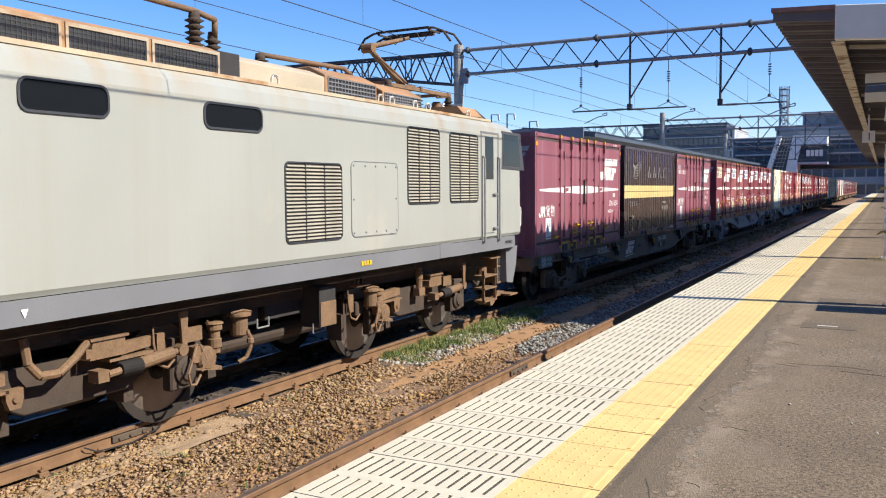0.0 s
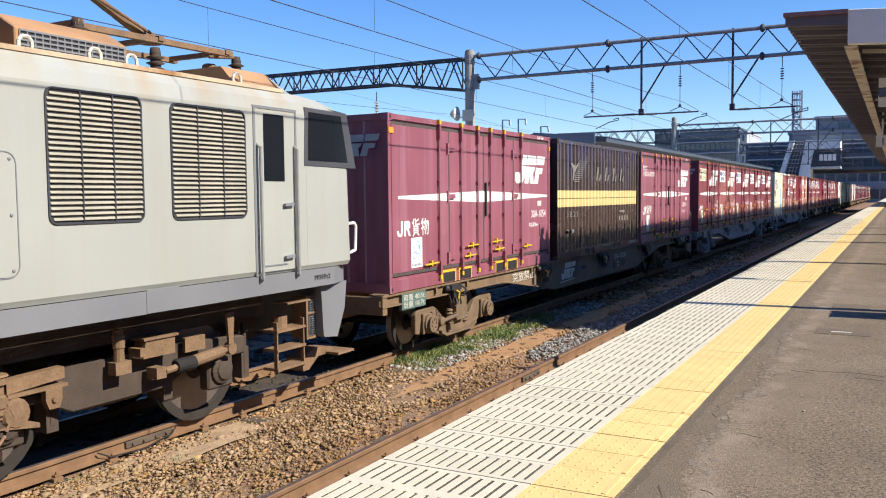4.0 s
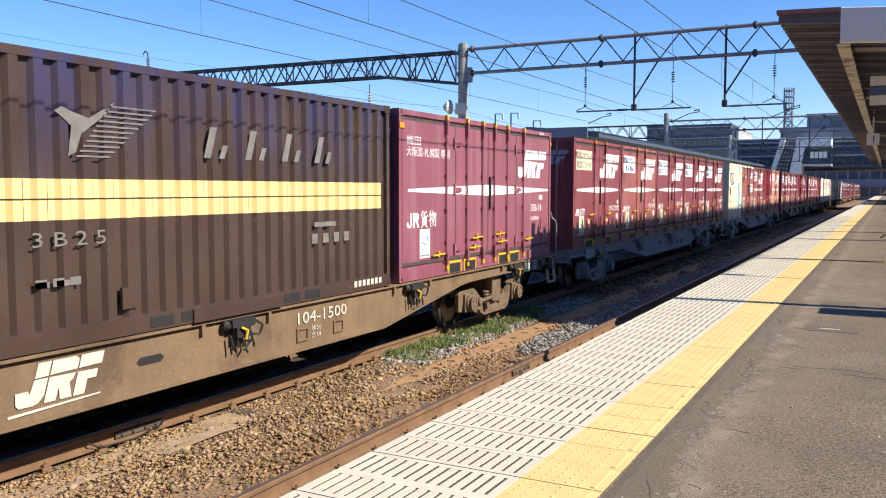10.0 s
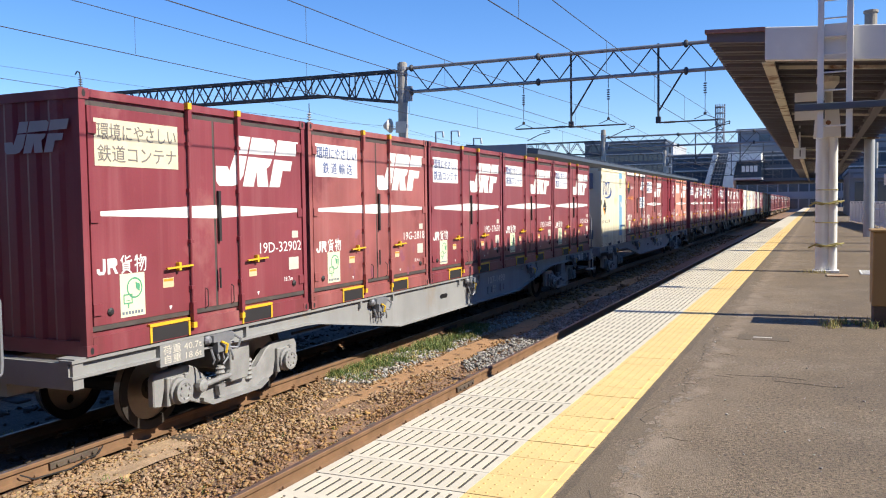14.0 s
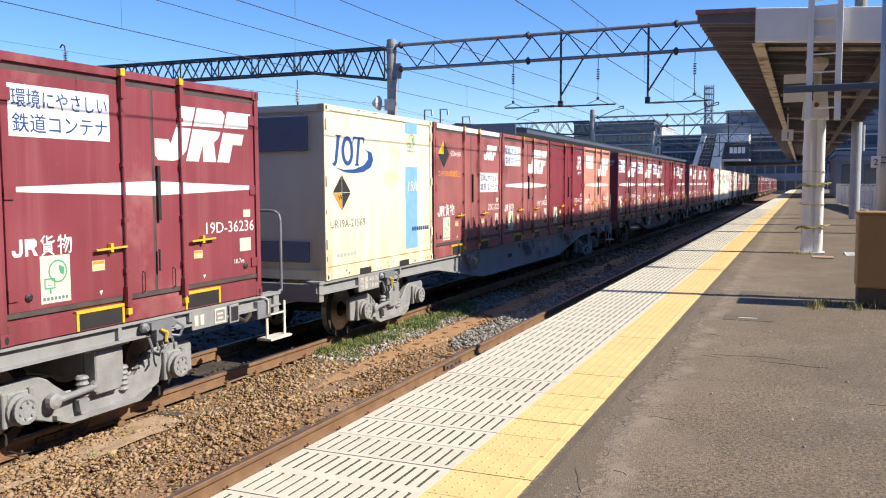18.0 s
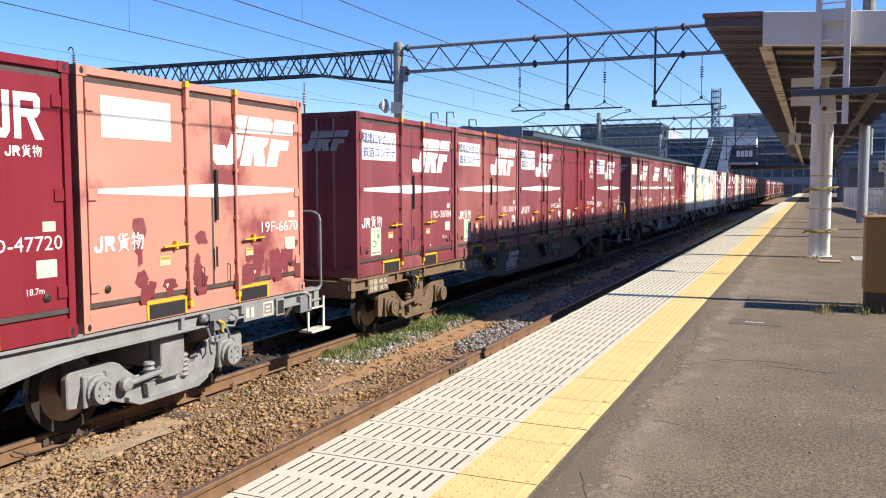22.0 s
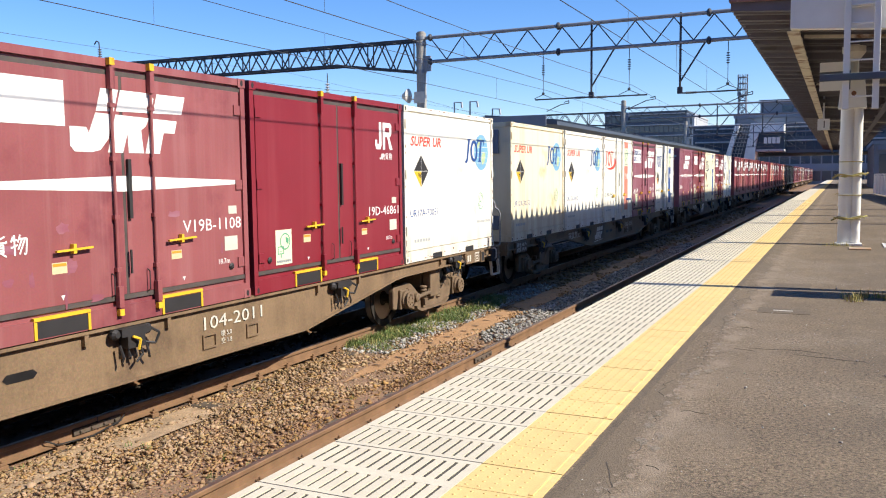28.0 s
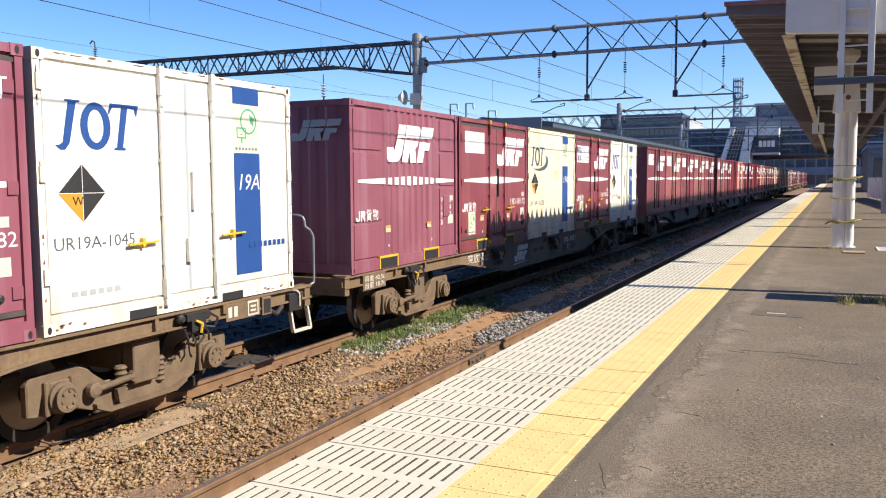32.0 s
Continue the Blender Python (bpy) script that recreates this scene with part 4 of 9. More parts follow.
# ---- overhead line ----
def gantry(y, ztop=8.54, zlow=7.50, near=True):
    """A tubular lattice beam across the tracks on a steel pole, with hangers for the three wires."""
    g = tagged(empty("catenary_gantry", (0, y, 0)), "grey tubular lattice gantry carrying overhead wires", "gantry", "catenary gantries")
    xp, xr = -16.85, 6.0
    bm = bmesh.new()
    tube(bm, (xp, 0, -0.4), (xp, 0, 8.78), 0.215, 16)
    tube(bm, (xp, 0, 8.7801), (xp, 0, 8.83), 0.16, 12)
    pole = part("pole", bm, "concrete", g, "round grey pole", smooth=False)
    for z in (ztop, zlow, 8.3, 7.1, 6.0):
        piece("pole_band", ("pband",), "steel", pole, lambda bm: lathe(bm, [(0.235, -0.07), (0.235, 0.07)], (xp, 0, 0), "z", 16), "", Matrix.Translation((0, 0, z)))
    piece("pole_bracket", ("pbracket",), "steel", pole, lambda bm: box(bm, xp - 0.05, xp + 0.45, -0.10, 0.10, 7.1, 7.75))
    bm = bmesh.new()
    tube(bm, (xr, 0, -0.4), (xr, 0, 8.8), 0.215, 16)
    part("pole", bm, "concrete", g)
    for z in (ztop, zlow):
        bm = bmesh.new()
        tube(bm, (xp, 0, z), (xr, 0, z), 0.075, 12)
        c = part("chord", bm, "steel", g)
        for x in (-16.4, -10.55, -4.61, 1.3):
            piece("flange", ("gflange",), "dark_steel", c, lambda bm: lathe(bm, [(0.075, -0.09), (0.14, -0.05), (0.16, 0.0), (0.14, 0.05), (0.075, 0.09)], (0, 0, 0), "x", 12), "", Matrix.Translation((x, 0, z)))
    nodes = [xp + 0.5 + i * 0.745 for i in range(31)]
    for i, (a, b) in enumerate(zip(nodes, nodes[1:])):
        bm = bmesh.new()
        tube(bm, (a, 0, ztop - 0.06 if i % 2 == 0 else zlow + 0.06), (b, 0, zlow + 0.06 if i % 2 == 0 else ztop - 0.06), 0.026, 6)
        part("brace", bm, "dark_steel", g)
    for x in (-9.16, -5.66):
        bm = bmesh.new()
        tube(bm, (x, 0, ztop + 0.1), (x, 0, 5.58), 0.045, 8)
        tube(bm, (x, 0, 6.0), (x + 0.95, 0, zlow), 0.035, 8)
        box(bm, x - 0.09, x + 0.09, -0.09, 0.09, 5.55, 5.80)
        part("drop_post", bm, "dark_steel", g)
    for x, s in ((-11.2, 1), (-7.63, -1), (-3.9, -1)):
        bm = bmesh.new()
        tube(bm, (x, 0, zlow), (x, 0, 7.05), 0.015, 6)
        for i in range(5):
            lathe(bm, [(0.02, -0.03), (0.065, -0.01), (0.065, 0.01), (0.02, 0.03)], (x, 0, 6.98 - i * 0.09), "z", 10)
        tube(bm, (x, 0, 6.6), (x, 0, 5.86), 0.012, 6)
        lathe(bm, [(0.02, -0.06), (0.06, -0.03), (0.06, 0.03), (0.02, 0.06)], (x, 0, 5.84), "z", 8)
        pipe(bm, [(x - 0.40, 0, 5.64), (x, 0, 5.80), (x + 0.40, 0, 5.62)], 0.014, 6)
        part("insulator_string", bm, "dark_steel", g)
    for a, b, z in ((-11.55, -9.16, 5.60), (-9.16, -6.92, 5.58), (-5.66, -3.4, 5.57)):
        bm = bmesh.new()
        tube(bm, (a, 0, z), (b, 0, z), 0.030, 8)
        x0 = a + 1.3 if a < -10 else (a + 0.5)
        for i in range(6):
            lathe(bm, [(0.03, -0.03), (0.06, 0.0), (0.03, 0.03)], ((b - 0.3 - i * 0.07) if a < -10 else (a + 0.25 + i * 0.07), 0, z), "x", 8)
        part("cantilever", bm, "dark_steel", g)
    for x in (-11.05, -7.55, -3.95):
        bm = bmesh.new()
        pipe(bm, [(x + 0.75, 0, 5.44), (x + 0.95, 0, 5.50), (x + 0.95, 0, 5.40), (x + 0.6, 0, 5.35), (x, 0, 5.10)], 0.018, 6)
        part("steady_arm", bm, "dark_steel", g)
    return g


gantry(33.51)
gantry(72.0, 8.15, 7.23)
gantry(104.0, 8.15, 7.23)


def lattice(y, x0, x1, top0, low0, top1, low1, n, haunch):
    """An angle-iron lattice beam running across the far tracks from a gantry pole."""
    g = tagged(empty("lattice_beam"), "dark angle-iron lattice beam over the far tracks", "lattice beam")

    def at(t, top, s):
        z = top0 + (top1 - top0) * t if top else low0 + (low1 - low0) * t
        if not top and t < 0.12:
            z -= haunch * (1 - t / 0.12)
        return (x0 + (x1 - x0) * t, y + 0.26 * s, z)
    for s in (-1, 1):
        for top in (True, False):
            bm = bmesh.new()
            cuts = [0.0, 0.12, 1.0]
            for a, b in zip(cuts, cuts[1:]):
                bar(bm, at(a, top, s), at(b, top, s), 0.10, 0.10)
            part("chord", bm, "dark_steel", g)
        for i in range(n):
            bm = bmesh.new()
            a, m_, b = i / n, (i + 0.5) / n, (i + 1) / n
            bar(bm, at(a, False, s), at(m_, True, s), 0.05, 0.05)
            bar(bm, at(m_, True, s), at(b, False, s), 0.05, 0.05)
            if i % 2 == 0:
                bar(bm, at(a, False, s), at(a, True, s), 0.045, 0.045)
            part("brace", bm, "dark_steel", g)
    bm = bmesh.new()
    for i in range(n):
        t = i / n
        bar(bm, at(t, True, -1), at(t, True, 1), 0.05, 0.05)
        bar(bm, at(t, False, -1), at(t, False, 1), 0.05, 0.05)
    part("tie", bm, "dark_steel", g)
    bm = bmesh.new()
    box(bm, x1 - 0.2, x1 + 0.2, y - 0.2, y + 0.2, -0.42, top1 + 0.3)
    part("end_post", bm, "dark_steel", g)
    return g


lattice(33.51, -17.07, -50.0, 8.45, 7.58, 8.75, 7.75, 28, 0.5)
lattice(72.0, -17.07, -60.0, 7.85, 6.95, 7.9, 7.0, 30, 0.3)


def sagging(x, z, sag, ys, r, name, label, x1=None, mat="wire"):
    bm = bmesh.new()
    for a, b in zip(ys, ys[1:]):
        pts = []
        for i in range(9):
            t = i / 8
            pts.append((x, a + (b - a) * t, z - 4 * sag * t * (1 - t)))
        pipe(bm, pts, r, 5)
    return tagged(part(name, bm, mat), label, "wire")


SPANS = [-45, -5, 33.51, 72, 104, 150, 220]
for x, zc, zm, sag in ((-11.1, 5.20, 5.98, 0.13), (-7.5, 5.08, 5.98, 0.35), (-3.9, 5.10, 5.98, 0.27)):
    sagging(x, zc, 0.02, SPANS, 0.008, "contact_wire", "thin dark contact wire above the track")
    sagging(x, zm, sag, SPANS, 0.008, "messenger_wire", "thin dark messenger wire above the track")
    bm = bmesh.new()
    for a, b in zip(SPANS, SPANS[1:]):
        k = int((b - a) / 5)
        for i in range(1, k):
            t = i / k
            tube(bm, (x, a + (b - a) * t, zc), (x, a + (b - a) * t, zm - 4 * sag * t * (1 - t)), 0.004, 4)
    tagged(part("droppers", bm, "wire"), "thin droppers between the wires", "wire", kind="stuff")
sagging(-17.2, 6.0, 0.5, SPANS, 0.007, "feeder_wire", "thin dark feeder wire beside the poles")
sagging(-24.0, 7.5, 0.4, SPANS, 0.006, "feeder_wire", "thin dark feeder wire over the far tracks")
bm = bmesh.new()
lathe(bm, [(0.10, -0.3), (0.30, -0.05), (0.33, 0.0), (0.30, 0.02), (0.05, 0.10)], (-17.45, 33.4, 6.05), "x", 16)
bar(bm, (-17.3, 33.45, 5.9), (-16.85, 33.5, 5.9), 0.06, 0.06)
box(bm, -17.1, -16.6, 33.25, 33.29, 5.7, 6.2)
tagged(part("loudspeaker", bm, "off_white"), "off-white horn loudspeaker on the gantry pole", "loudspeaker")


def insulator_post(x, y, z, hook):
    p = tagged(empty("insulator_post", (x, y, -0.42)), "slim post carrying a white ribbed insulator", "post")
    bm = bmesh.new()
    tube(bm, (0, 0, 0), (0, 0, z - 0.55), 0.05, 8)
    part("post", bm, "dark_steel", p)
    bm = bmesh.new()
    prof = []
    for i in range(5):
        prof += [(0.05, i * 0.15), (0.15, i * 0.15 + 0.05), (0.05, i * 0.15 + 0.10)]
    lathe(bm, prof, (0, 0, z - 0.55), "z", 12)
    part("insulator", bm, "building_light" if not hook else "steel", p)
    bm = bmesh.new()
    if hook:
        pipe(bm, [(0, 0, z + 0.15), (-0.05, 0, z + 0.55), (-0.25, 0, z + 0.65), (-0.45, 0, z + 0.45)], 0.04, 6)
    else:
        tube(bm, (0, 0, z + 0.15), (0, 0, z + 0.7), 0.03, 6)
    part("cap", bm, "dark_steel", p)


insulator_post(-26.0, 40.0, 8.0, False)
insulator_post(-43.3, 40.0, 11.2, True)
insulator_post(-35.0, 42.0, 8.0, False)
for x, y, z in ((-41.0, 90.0, 11.6), (-39.0, 90.0, 11.6), (-37.0, 92.0, 10.8)):
    lp = tagged(empty("yard_lamp", (x, y, -0.42)), "tall yard lamp pole with an angled head", "lamp", "yard lamps")
    bm = bmesh.new()
    tube(bm, (0, 0, 0), (0, 0, z), 0.09, 8)
    part("pole", bm, "steel", lp)
    bm = bmesh.new()
    bar(bm, (0, 0, z), (1.0, 0, z - 0.05), 0.14, 0.1)
    bar(bm, (0.9, 0, z), (1.0, 0, z - 0.7), 0.25, 0.15)
    part("head", bm, "building_light", lp)

# ---- platform canopy ----
CX, CY, CZ, CR = -1.800, 15.75, 5.43, 2.22
FALL = 0.073                                  # the roof falls inwards from its eave
END = 112.0


def roof_z(x):
    return CZ - FALL * (x - CX)


canopy = tagged(empty("platform_canopy"), "old steel platform canopy with folded brown sheeting and rusty cream beams", "canopy", kind="structure")
bm = bmesh.new()
STEP = 0.34
n = int((80 - CY) / STEP)
FOLD = ((0.0, 0.0), (0.15, 0.0), (0.225, 0.18), (0.265, 0.18))
for x_a, x_b in ((CX, -0.70), (-0.6998, CR)):
    prev = None
    za, zb = roof_z(x_a) - 0.13, roof_z(x_b) - 0.13
    for i in range(n * 4 + 1):
        y, h = CY + 0.06 + (i // 4) * STEP + FOLD[i % 4][0], FOLD[i % 4][1]
        ring = [bm.verts.new((x_a, y, za + h)), bm.verts.new((x_b, y, zb + h)), bm.verts.new((x_b, y, zb + h - 0.01)), bm.verts.new((x_a, y, za + h - 0.01))]
        if prev:
            for k in range(4):
                bm.faces.new((prev[k], prev[(k + 1) % 4], ring[(k + 1) % 4], ring[k]))
        prev = ring
part("roof_sheet", bm, "roof_under", canopy, "brown folded roof sheeting")
bm = bmesh.new()
prism(bm, [(CX, CZ - 0.12), (CR, roof_z(CR) - 0.12), (CR, roof_z(CR) + 0.04), (CX, CZ + 0.04)], "y", 80, END)
part("roof_sheet", bm, "roof_under", canopy)
bm = bmesh.new()
prism(bm, [(CX - 0.03, CZ + 0.065), (-0.82, roof_z(-0.82) + 0.095), (-0.82, roof_z(-0.82) + 0.02), (CX - 0.03, CZ + 0.0)], "y", CY - 0.06, CY + 0.12)
part("verge_flashing", bm, "roof_red", canopy, "faded red verge flashing")
bm = bmesh.new()
prism(bm, [(CX, CZ - 0.002), (-0.83, roof_z(-0.82) + 0.018), (-0.83, roof_z(-0.82) - 0.16), (CX, CZ - 0.15)], "y", CY, CY + 0.055)
part("verge_board", bm, "roof_under", canopy)
bm = bmesh.new()
prism(bm, [(-0.82, roof_z(-0.82) + 0.09), (CR, roof_z(CR) + 0.09), (CR, roof_z(CR) - 0.48), (-0.82, roof_z(-0.82) - 0.48)], "y", CY - 0.05, CY + 0.12)
part("fascia", bm, "white_paint", canopy, "deep white painted end fascia", bevel=0.01)
for x, mt in ((-0.78, "beam_cream"), (1.4, "roof_under")):
    bm = bmesh.new()
    zt = roof_z(x) - 0.15
    prism(bm, [(x - 0.02, zt), (x + 0.02, zt), (x + 0.02, zt - 0.33), (x + 0.10, zt - 0.332), (x + 0.10, zt - 0.355), (x - 0.10, zt - 0.355), (x - 0.10, zt - 0.332), (x - 0.02, zt - 0.33)], "y", CY + 0.1205, END)
    part("purlin", bm, mt, canopy, "cream painted beam with rust spots" if mt == "beam_cream" else "")
for i in range(30):
    y = 16.35 + i * 1.02
    bm = bmesh.new()
    bar(bm, (CX + 0.1, y, roof_z(CX + 0.1) - 0.185), (CR, y, roof_z(CR) - 0.185), 0.05, 0.07)
    part("rafter", bm, "roof_under", canopy)
for i in range(14):
    y = 17.4 + i * 3.1
    bm = bmesh.new()
    bar(bm, (-0.66, y, roof_z(-0.66) - 0.36), (CR, y, roof_z(CR) - 0.36), *((0.08, 0.12) if i % 3 else (0.05, 0.06)))
    part("cross_beam", bm, "roof_under" if i % 3 else "beam_cream", canopy)


def column(x, y, mat, twin):
    c = tagged(empty("canopy_column", (x, y, PLAT_Z)), "%s canopy column standing on the platform" % ("white painted fluted steel" if twin else "grey round steel"), "column", "canopy columns")
    top = roof_z(x) - 0.17 - PLAT_Z
    bm = bmesh.new()
    if twin:
        tube(bm, (-0.075, 0, 0), (-0.075, 0, 2.859), 0.140, 24)
        tube(bm, (0.125, -0.03, 0), (0.125, -0.03, 2.859), 0.092, 20)
        box(bm, -0.05, 0.12, -0.02, 0.02, 0.0, 2.858)
        box(bm, -0.26, 0.26, -0.22, 0.20, -0.012, 0.03)
    else:
        tube(bm, (0, 0, -0.006), (0, 0, top), 0.205, 20)
    part("shaft", bm, mat, c)
    if twin:
        bm = bmesh.new()
        prism(bm, [(-0.27, 2.86), (0.27, 2.86), (0.22, 3.47), (0.10, 3.50), (0.10, top), (-0.10, top), (-0.10, 3.50), (-0.22, 3.47)], "y", -0.20, 0.15)
        part("bracket", bm, mat, c, "white gusset bracket", bevel=0.008)
        bm = bmesh.new()
        lathe(bm, [(0.06, -0.25), (0.07, 0.0), (0.22, 0.20), (0.22, 0.32)], (0.0, -0.44, 3.76), "z", 16)
        part("funnel", bm, "cream", c, "cream rain funnel")
        bm = bmesh.new()
        for z in (0.55, 1.05, 1.45, 1.75):
            pipe(bm, [(-0.22, -0.05, z), (-0.16, -0.14, z), (0.0, -0.15, z), (0.20, -0.13, z), (0.23, -0.02, z)], 0.010, 5)
        for z in (0.56, 1.46):
            pipe(bm, [(-0.34, -0.05, z - 0.05), (-0.20, -0.12, z + 0.03), (-0.05, -0.16, z), (0.05, -0.17, z - 0.01), (0.22, -0.13, z + 0.03), (0.34, -0.02, z + 0.05)], 0.018, 6)
            pipe(bm, [(-0.30, -0.08, z + 0.02), (-0.1, -0.16, z - 0.03), (0.23, -0.12, z + 0.06), (0.30, -0.1, z)], 0.012, 5)
        part("cable_loop", bm, "dry_leaf", c, "old cable looped round the column")
        bm = bmesh.new()
        lathe(bm, [(0.05, 0), (0.05, 0.03)], (0.02, -0.235, 3.16), "y", 10)
        part("rust_hole", bm, "rust", c)
    return c


column(0.215, 19.68, "white_paint", True)
for i in range(3):
    column(0.20, 43.7 + i * 24.0, "white_paint", True)
for x, y in ((2.02, 39.0), (2.40, 28.0)):
    column(x, y, "grey_paint", False)
# cross rail and sign boxes below the canopy end
bm = bmesh.new()
box(bm, -0.335, 2.4, 15.52, 15.588, 3.945, 4.06)
tagged(part("cable_duct", bm, "building_dark", bevel=0.008), "blue-grey cable duct across the ladder", "duct")
for z0, z1 in ((4.085, 4.322), (4.468, 4.655)):
    bm = bmesh.new()
    box(bm, -0.41, 0.135 if z0 < 4.3 else 0.155, 18.90, 18.949, z0, z1)
    tagged(part("blank_sign", bm, "white_paint", bevel=0.006), "blank white panel fixed beside the column head", "sign", "column head panels")
bm = bmesh.new()
box(bm, -0.41, 0.16, 18.95, 18.98, 4.10, 4.64)
box(bm, 0.05, 0.16, 18.98, 19.50, 4.30, 4.40)
tagged(part("sign_bracket", bm, "building_dark"), "dark steel bracket behind the white panels", "bracket")
lad = tagged(empty("canopy_ladder"), "white steel ladder up to the canopy roof", "ladder")
for x in (0.065, 0.51):
    bm = bmesh.new()
    box(bm, x - 0.05, x + 0.05, CY - 0.16, CY - 0.08, 3.47, 6.6)
    part("stile", bm, "white_paint", lad, bevel=0.006)
for i in range(9):
    bm = bmesh.new()
    z = 3.68 + i * 0.30
    tube(bm, (0.065, CY - 0.12, z), (0.51, CY - 0.12, z), 0.014, 8)
    part("rung", bm, "white_paint", lad)
bm = bmesh.new()
box(bm, 0.12, 0.46, CY - 0.11, CY - 0.0502, 5.15, 5.39)
part("guard_plate", bm, "white_paint", lad)
bm = bmesh.new()
lathe(bm, [(0.10, 0), (0.10, 0.4), (0.12, 0.42), (0.12, 0.46)], (0.86, 16.5, roof_z(0.86) + 0.02), "z", 14)
tagged(part("roof_vent", bm, "concrete"), "grey stub pipe on the canopy roof", "vent")
# poles and box at the platform
bm = bmesh.new()
tube(bm, (0.965, 11.98, PLAT_Z - 0.01), (0.965, 11.98, 4.85), 0.097, 20)
pole = tagged(empty("platform_pole", (0, 0, 0)), "plain grey steel pole behind the tan cabinet", "pole")
part("shaft", bm, "grey_paint", pole, smooth=True)
bm = bmesh.new()
for z in (2.66, 2.73):
    lathe(bm, [(0.100, -0.008), (0.100, 0.008)], (0.965, 11.98, z), "z", 20)
part("band", bm, "dark_steel", pole)
bm = bmesh.new()
lathe(bm, [(0.104, -0.03), (0.104, 0.02), (0.085, 0.07), (0.04, 0.10), (0.0, 0.105)], (0.965, 11.98, 4.845), "z", 20)
part("cap", bm, "dark_steel", pole, "dark rounded cap")
bm = bmesh.new()
box(bm, 0.795, 0.905, 11.880, 11.895, 2.60, 2.745)
s = tagged(part("number_sign", bm, "white"), "small white sign with a black numeral", "sign")
letters("2", 0.085, "black", s, Matrix(((1, 0, 0, 0.822), (0, 0, -1, 11.876), (0, 1, 0, 2.63), (0, 0, 0, 1))))
# drain grate and pad by the column, a rough repair in the asphalt
grate = tagged(empty("drain_grate", (0.90, 19.05, PLAT_Z)), "pale metal drain grate beside the canopy column", "grate")
for i in range(12):
    piece("grate_bar", ("gbar",), "white_paint", grate, lambda bm: box(bm, 0.0, 0.50, -0.022, 0.022, -0.006, 0.012), "", Matrix.Translation((0, 0.05 + i * 0.085, 0)))
bm = bmesh.new()
for x in (-0.03, 0.50):
    box(bm, x, x + 0.03, 0, 1.04, -0.006, 0.014)
part("grate_frame", bm, "white_paint", grate)
bm = bmesh.new()
box(bm, 0.22, 0.62, 18.35, 18.75, PLAT_Z - 0.0059, PLAT_Z + 0.02)
tagged(part("footing_slab", bm, "dirty_cream", bevel=0.006), "thin tan slab at the foot of the column", "slab")
bm = bmesh.new()
box(bm, -0.75, -0.30, 11.95, 12.40, PLAT_Z - 0.0059, PLAT_Z - 0.002)
tagged(part("asphalt_repair", bm, "asphalt_dark", bevel=0.001), "rough dark square repair in the asphalt", "repair", kind="structure")
cab = tagged(empty("equipment_cabinet", (0.64, 11.2, PLAT_Z)), "tan steel equipment cabinet on a dark plinth", "cabinet")
bm = bmesh.new()
box(bm, 0, 1.1, 0, 0.55, 0.24, 1.13)
part("body", bm, "tan", cab, bevel=0.012)
bm = bmesh.new()
box(bm, 0.02, 1.08, 0.02, 0.53, -0.008, 0.2399)
part("plinth", bm, "sleeper", cab)
bm = bmesh.new()
box(bm, -0.02, 1.12, -0.02, 0.57, 1.1301, 1.16)
part("lid", bm, "tan", cab, bevel=0.006)
fence = tagged(empty("platform_fence", (2.3, 68.0, PLAT_Z)), "low white panelled fence on the platform", "fence")
fence.rotation_euler = (0, 0, math.atan2(-38.0, 2.2))
bm = bmesh.new()
box(bm, 0, 38, -0.02, 0.02, 1.38, 1.46)
part("rail", bm, "white_paint", fence)
for i in range(20):
    piece("post", ("fpost",), "white_paint", fence, lambda bm: box(bm, -0.03, 0.03, -0.04, 0.04, -0.01, 1.38), "", Matrix.Translation((0.03 + i * 2.0, 0, 0)))
for i in range(19):
    piece("panel", ("fpanel",), "white_paint", fence, lambda bm: box(bm, 0.035, 1.965, -0.012, 0.012, 0.08, 1.34), "", Matrix.Translation((0.03 + i * 2.0, 0, 0)))
bm = bmesh.new()
box(bm, 2.2, 2.26, 47, 47.06, PLAT_Z - 0.01, 2.0)
box(bm, 3.2, 3.26, 47, 47.06, PLAT_Z - 0.01, 2.0)
for z in (1.3, 1.95):
    box(bm, 2.2602, 3.1998, 47, 47.05, z, z + 0.05)
tagged(part("hand_rail", bm, "white_paint"), "white tubular hand rail on the platform", "rail")
bm = bmesh.new()
lathe(bm, [(0.03, 0), (0.03, 1.12)], (-0.55, 33.0, 4.2), "z", 8)
box(bm, -0.75, -0.35, 32.95, 33.05, 3.95, 4.35)
s = tagged(part("track_sign", bm, "white"), "hanging white sign with a black numeral", "sign")
letters("1", 0.26, "black", s, Matrix(((1, 0, 0, -0.62), (0, 0, -1, 32.945), (0, 1, 0, 4.03), (0, 0, 0, 1))))

# ---- far platform, station and town ----
far = tagged(empty("far_canopy"), "long dark canopy of the neighbouring platform", "canopy", kind="structure")
bm = bmesh.new()
prism(bm, [(-13.6, 5.15), (-13.6, 5.36), (-17.8, 5.75), (-22, 5.36), (-22, 5.15), (-17.8, 5.5)], "y", 43, 112)
part("roof", bm, "building_dark", far)
bm = bmesh.new()
for i in range(172):
    y = 43.1 + i * 0.4
    prism(bm, [(-13.55, 5.365), (-13.55, 5.43), (-17.8, 5.83), (-17.8, 5.755)], "y", y, y + 0.14)
ob = tagged(part("roof_rib", bm, "building_dark", far), kind="stuff")
bm = bmesh.new()
box(bm, -21.5, -14.2, 42.9, 43.0, 5.1, 5.70)
part("end_panel", bm, "building_grey", far)
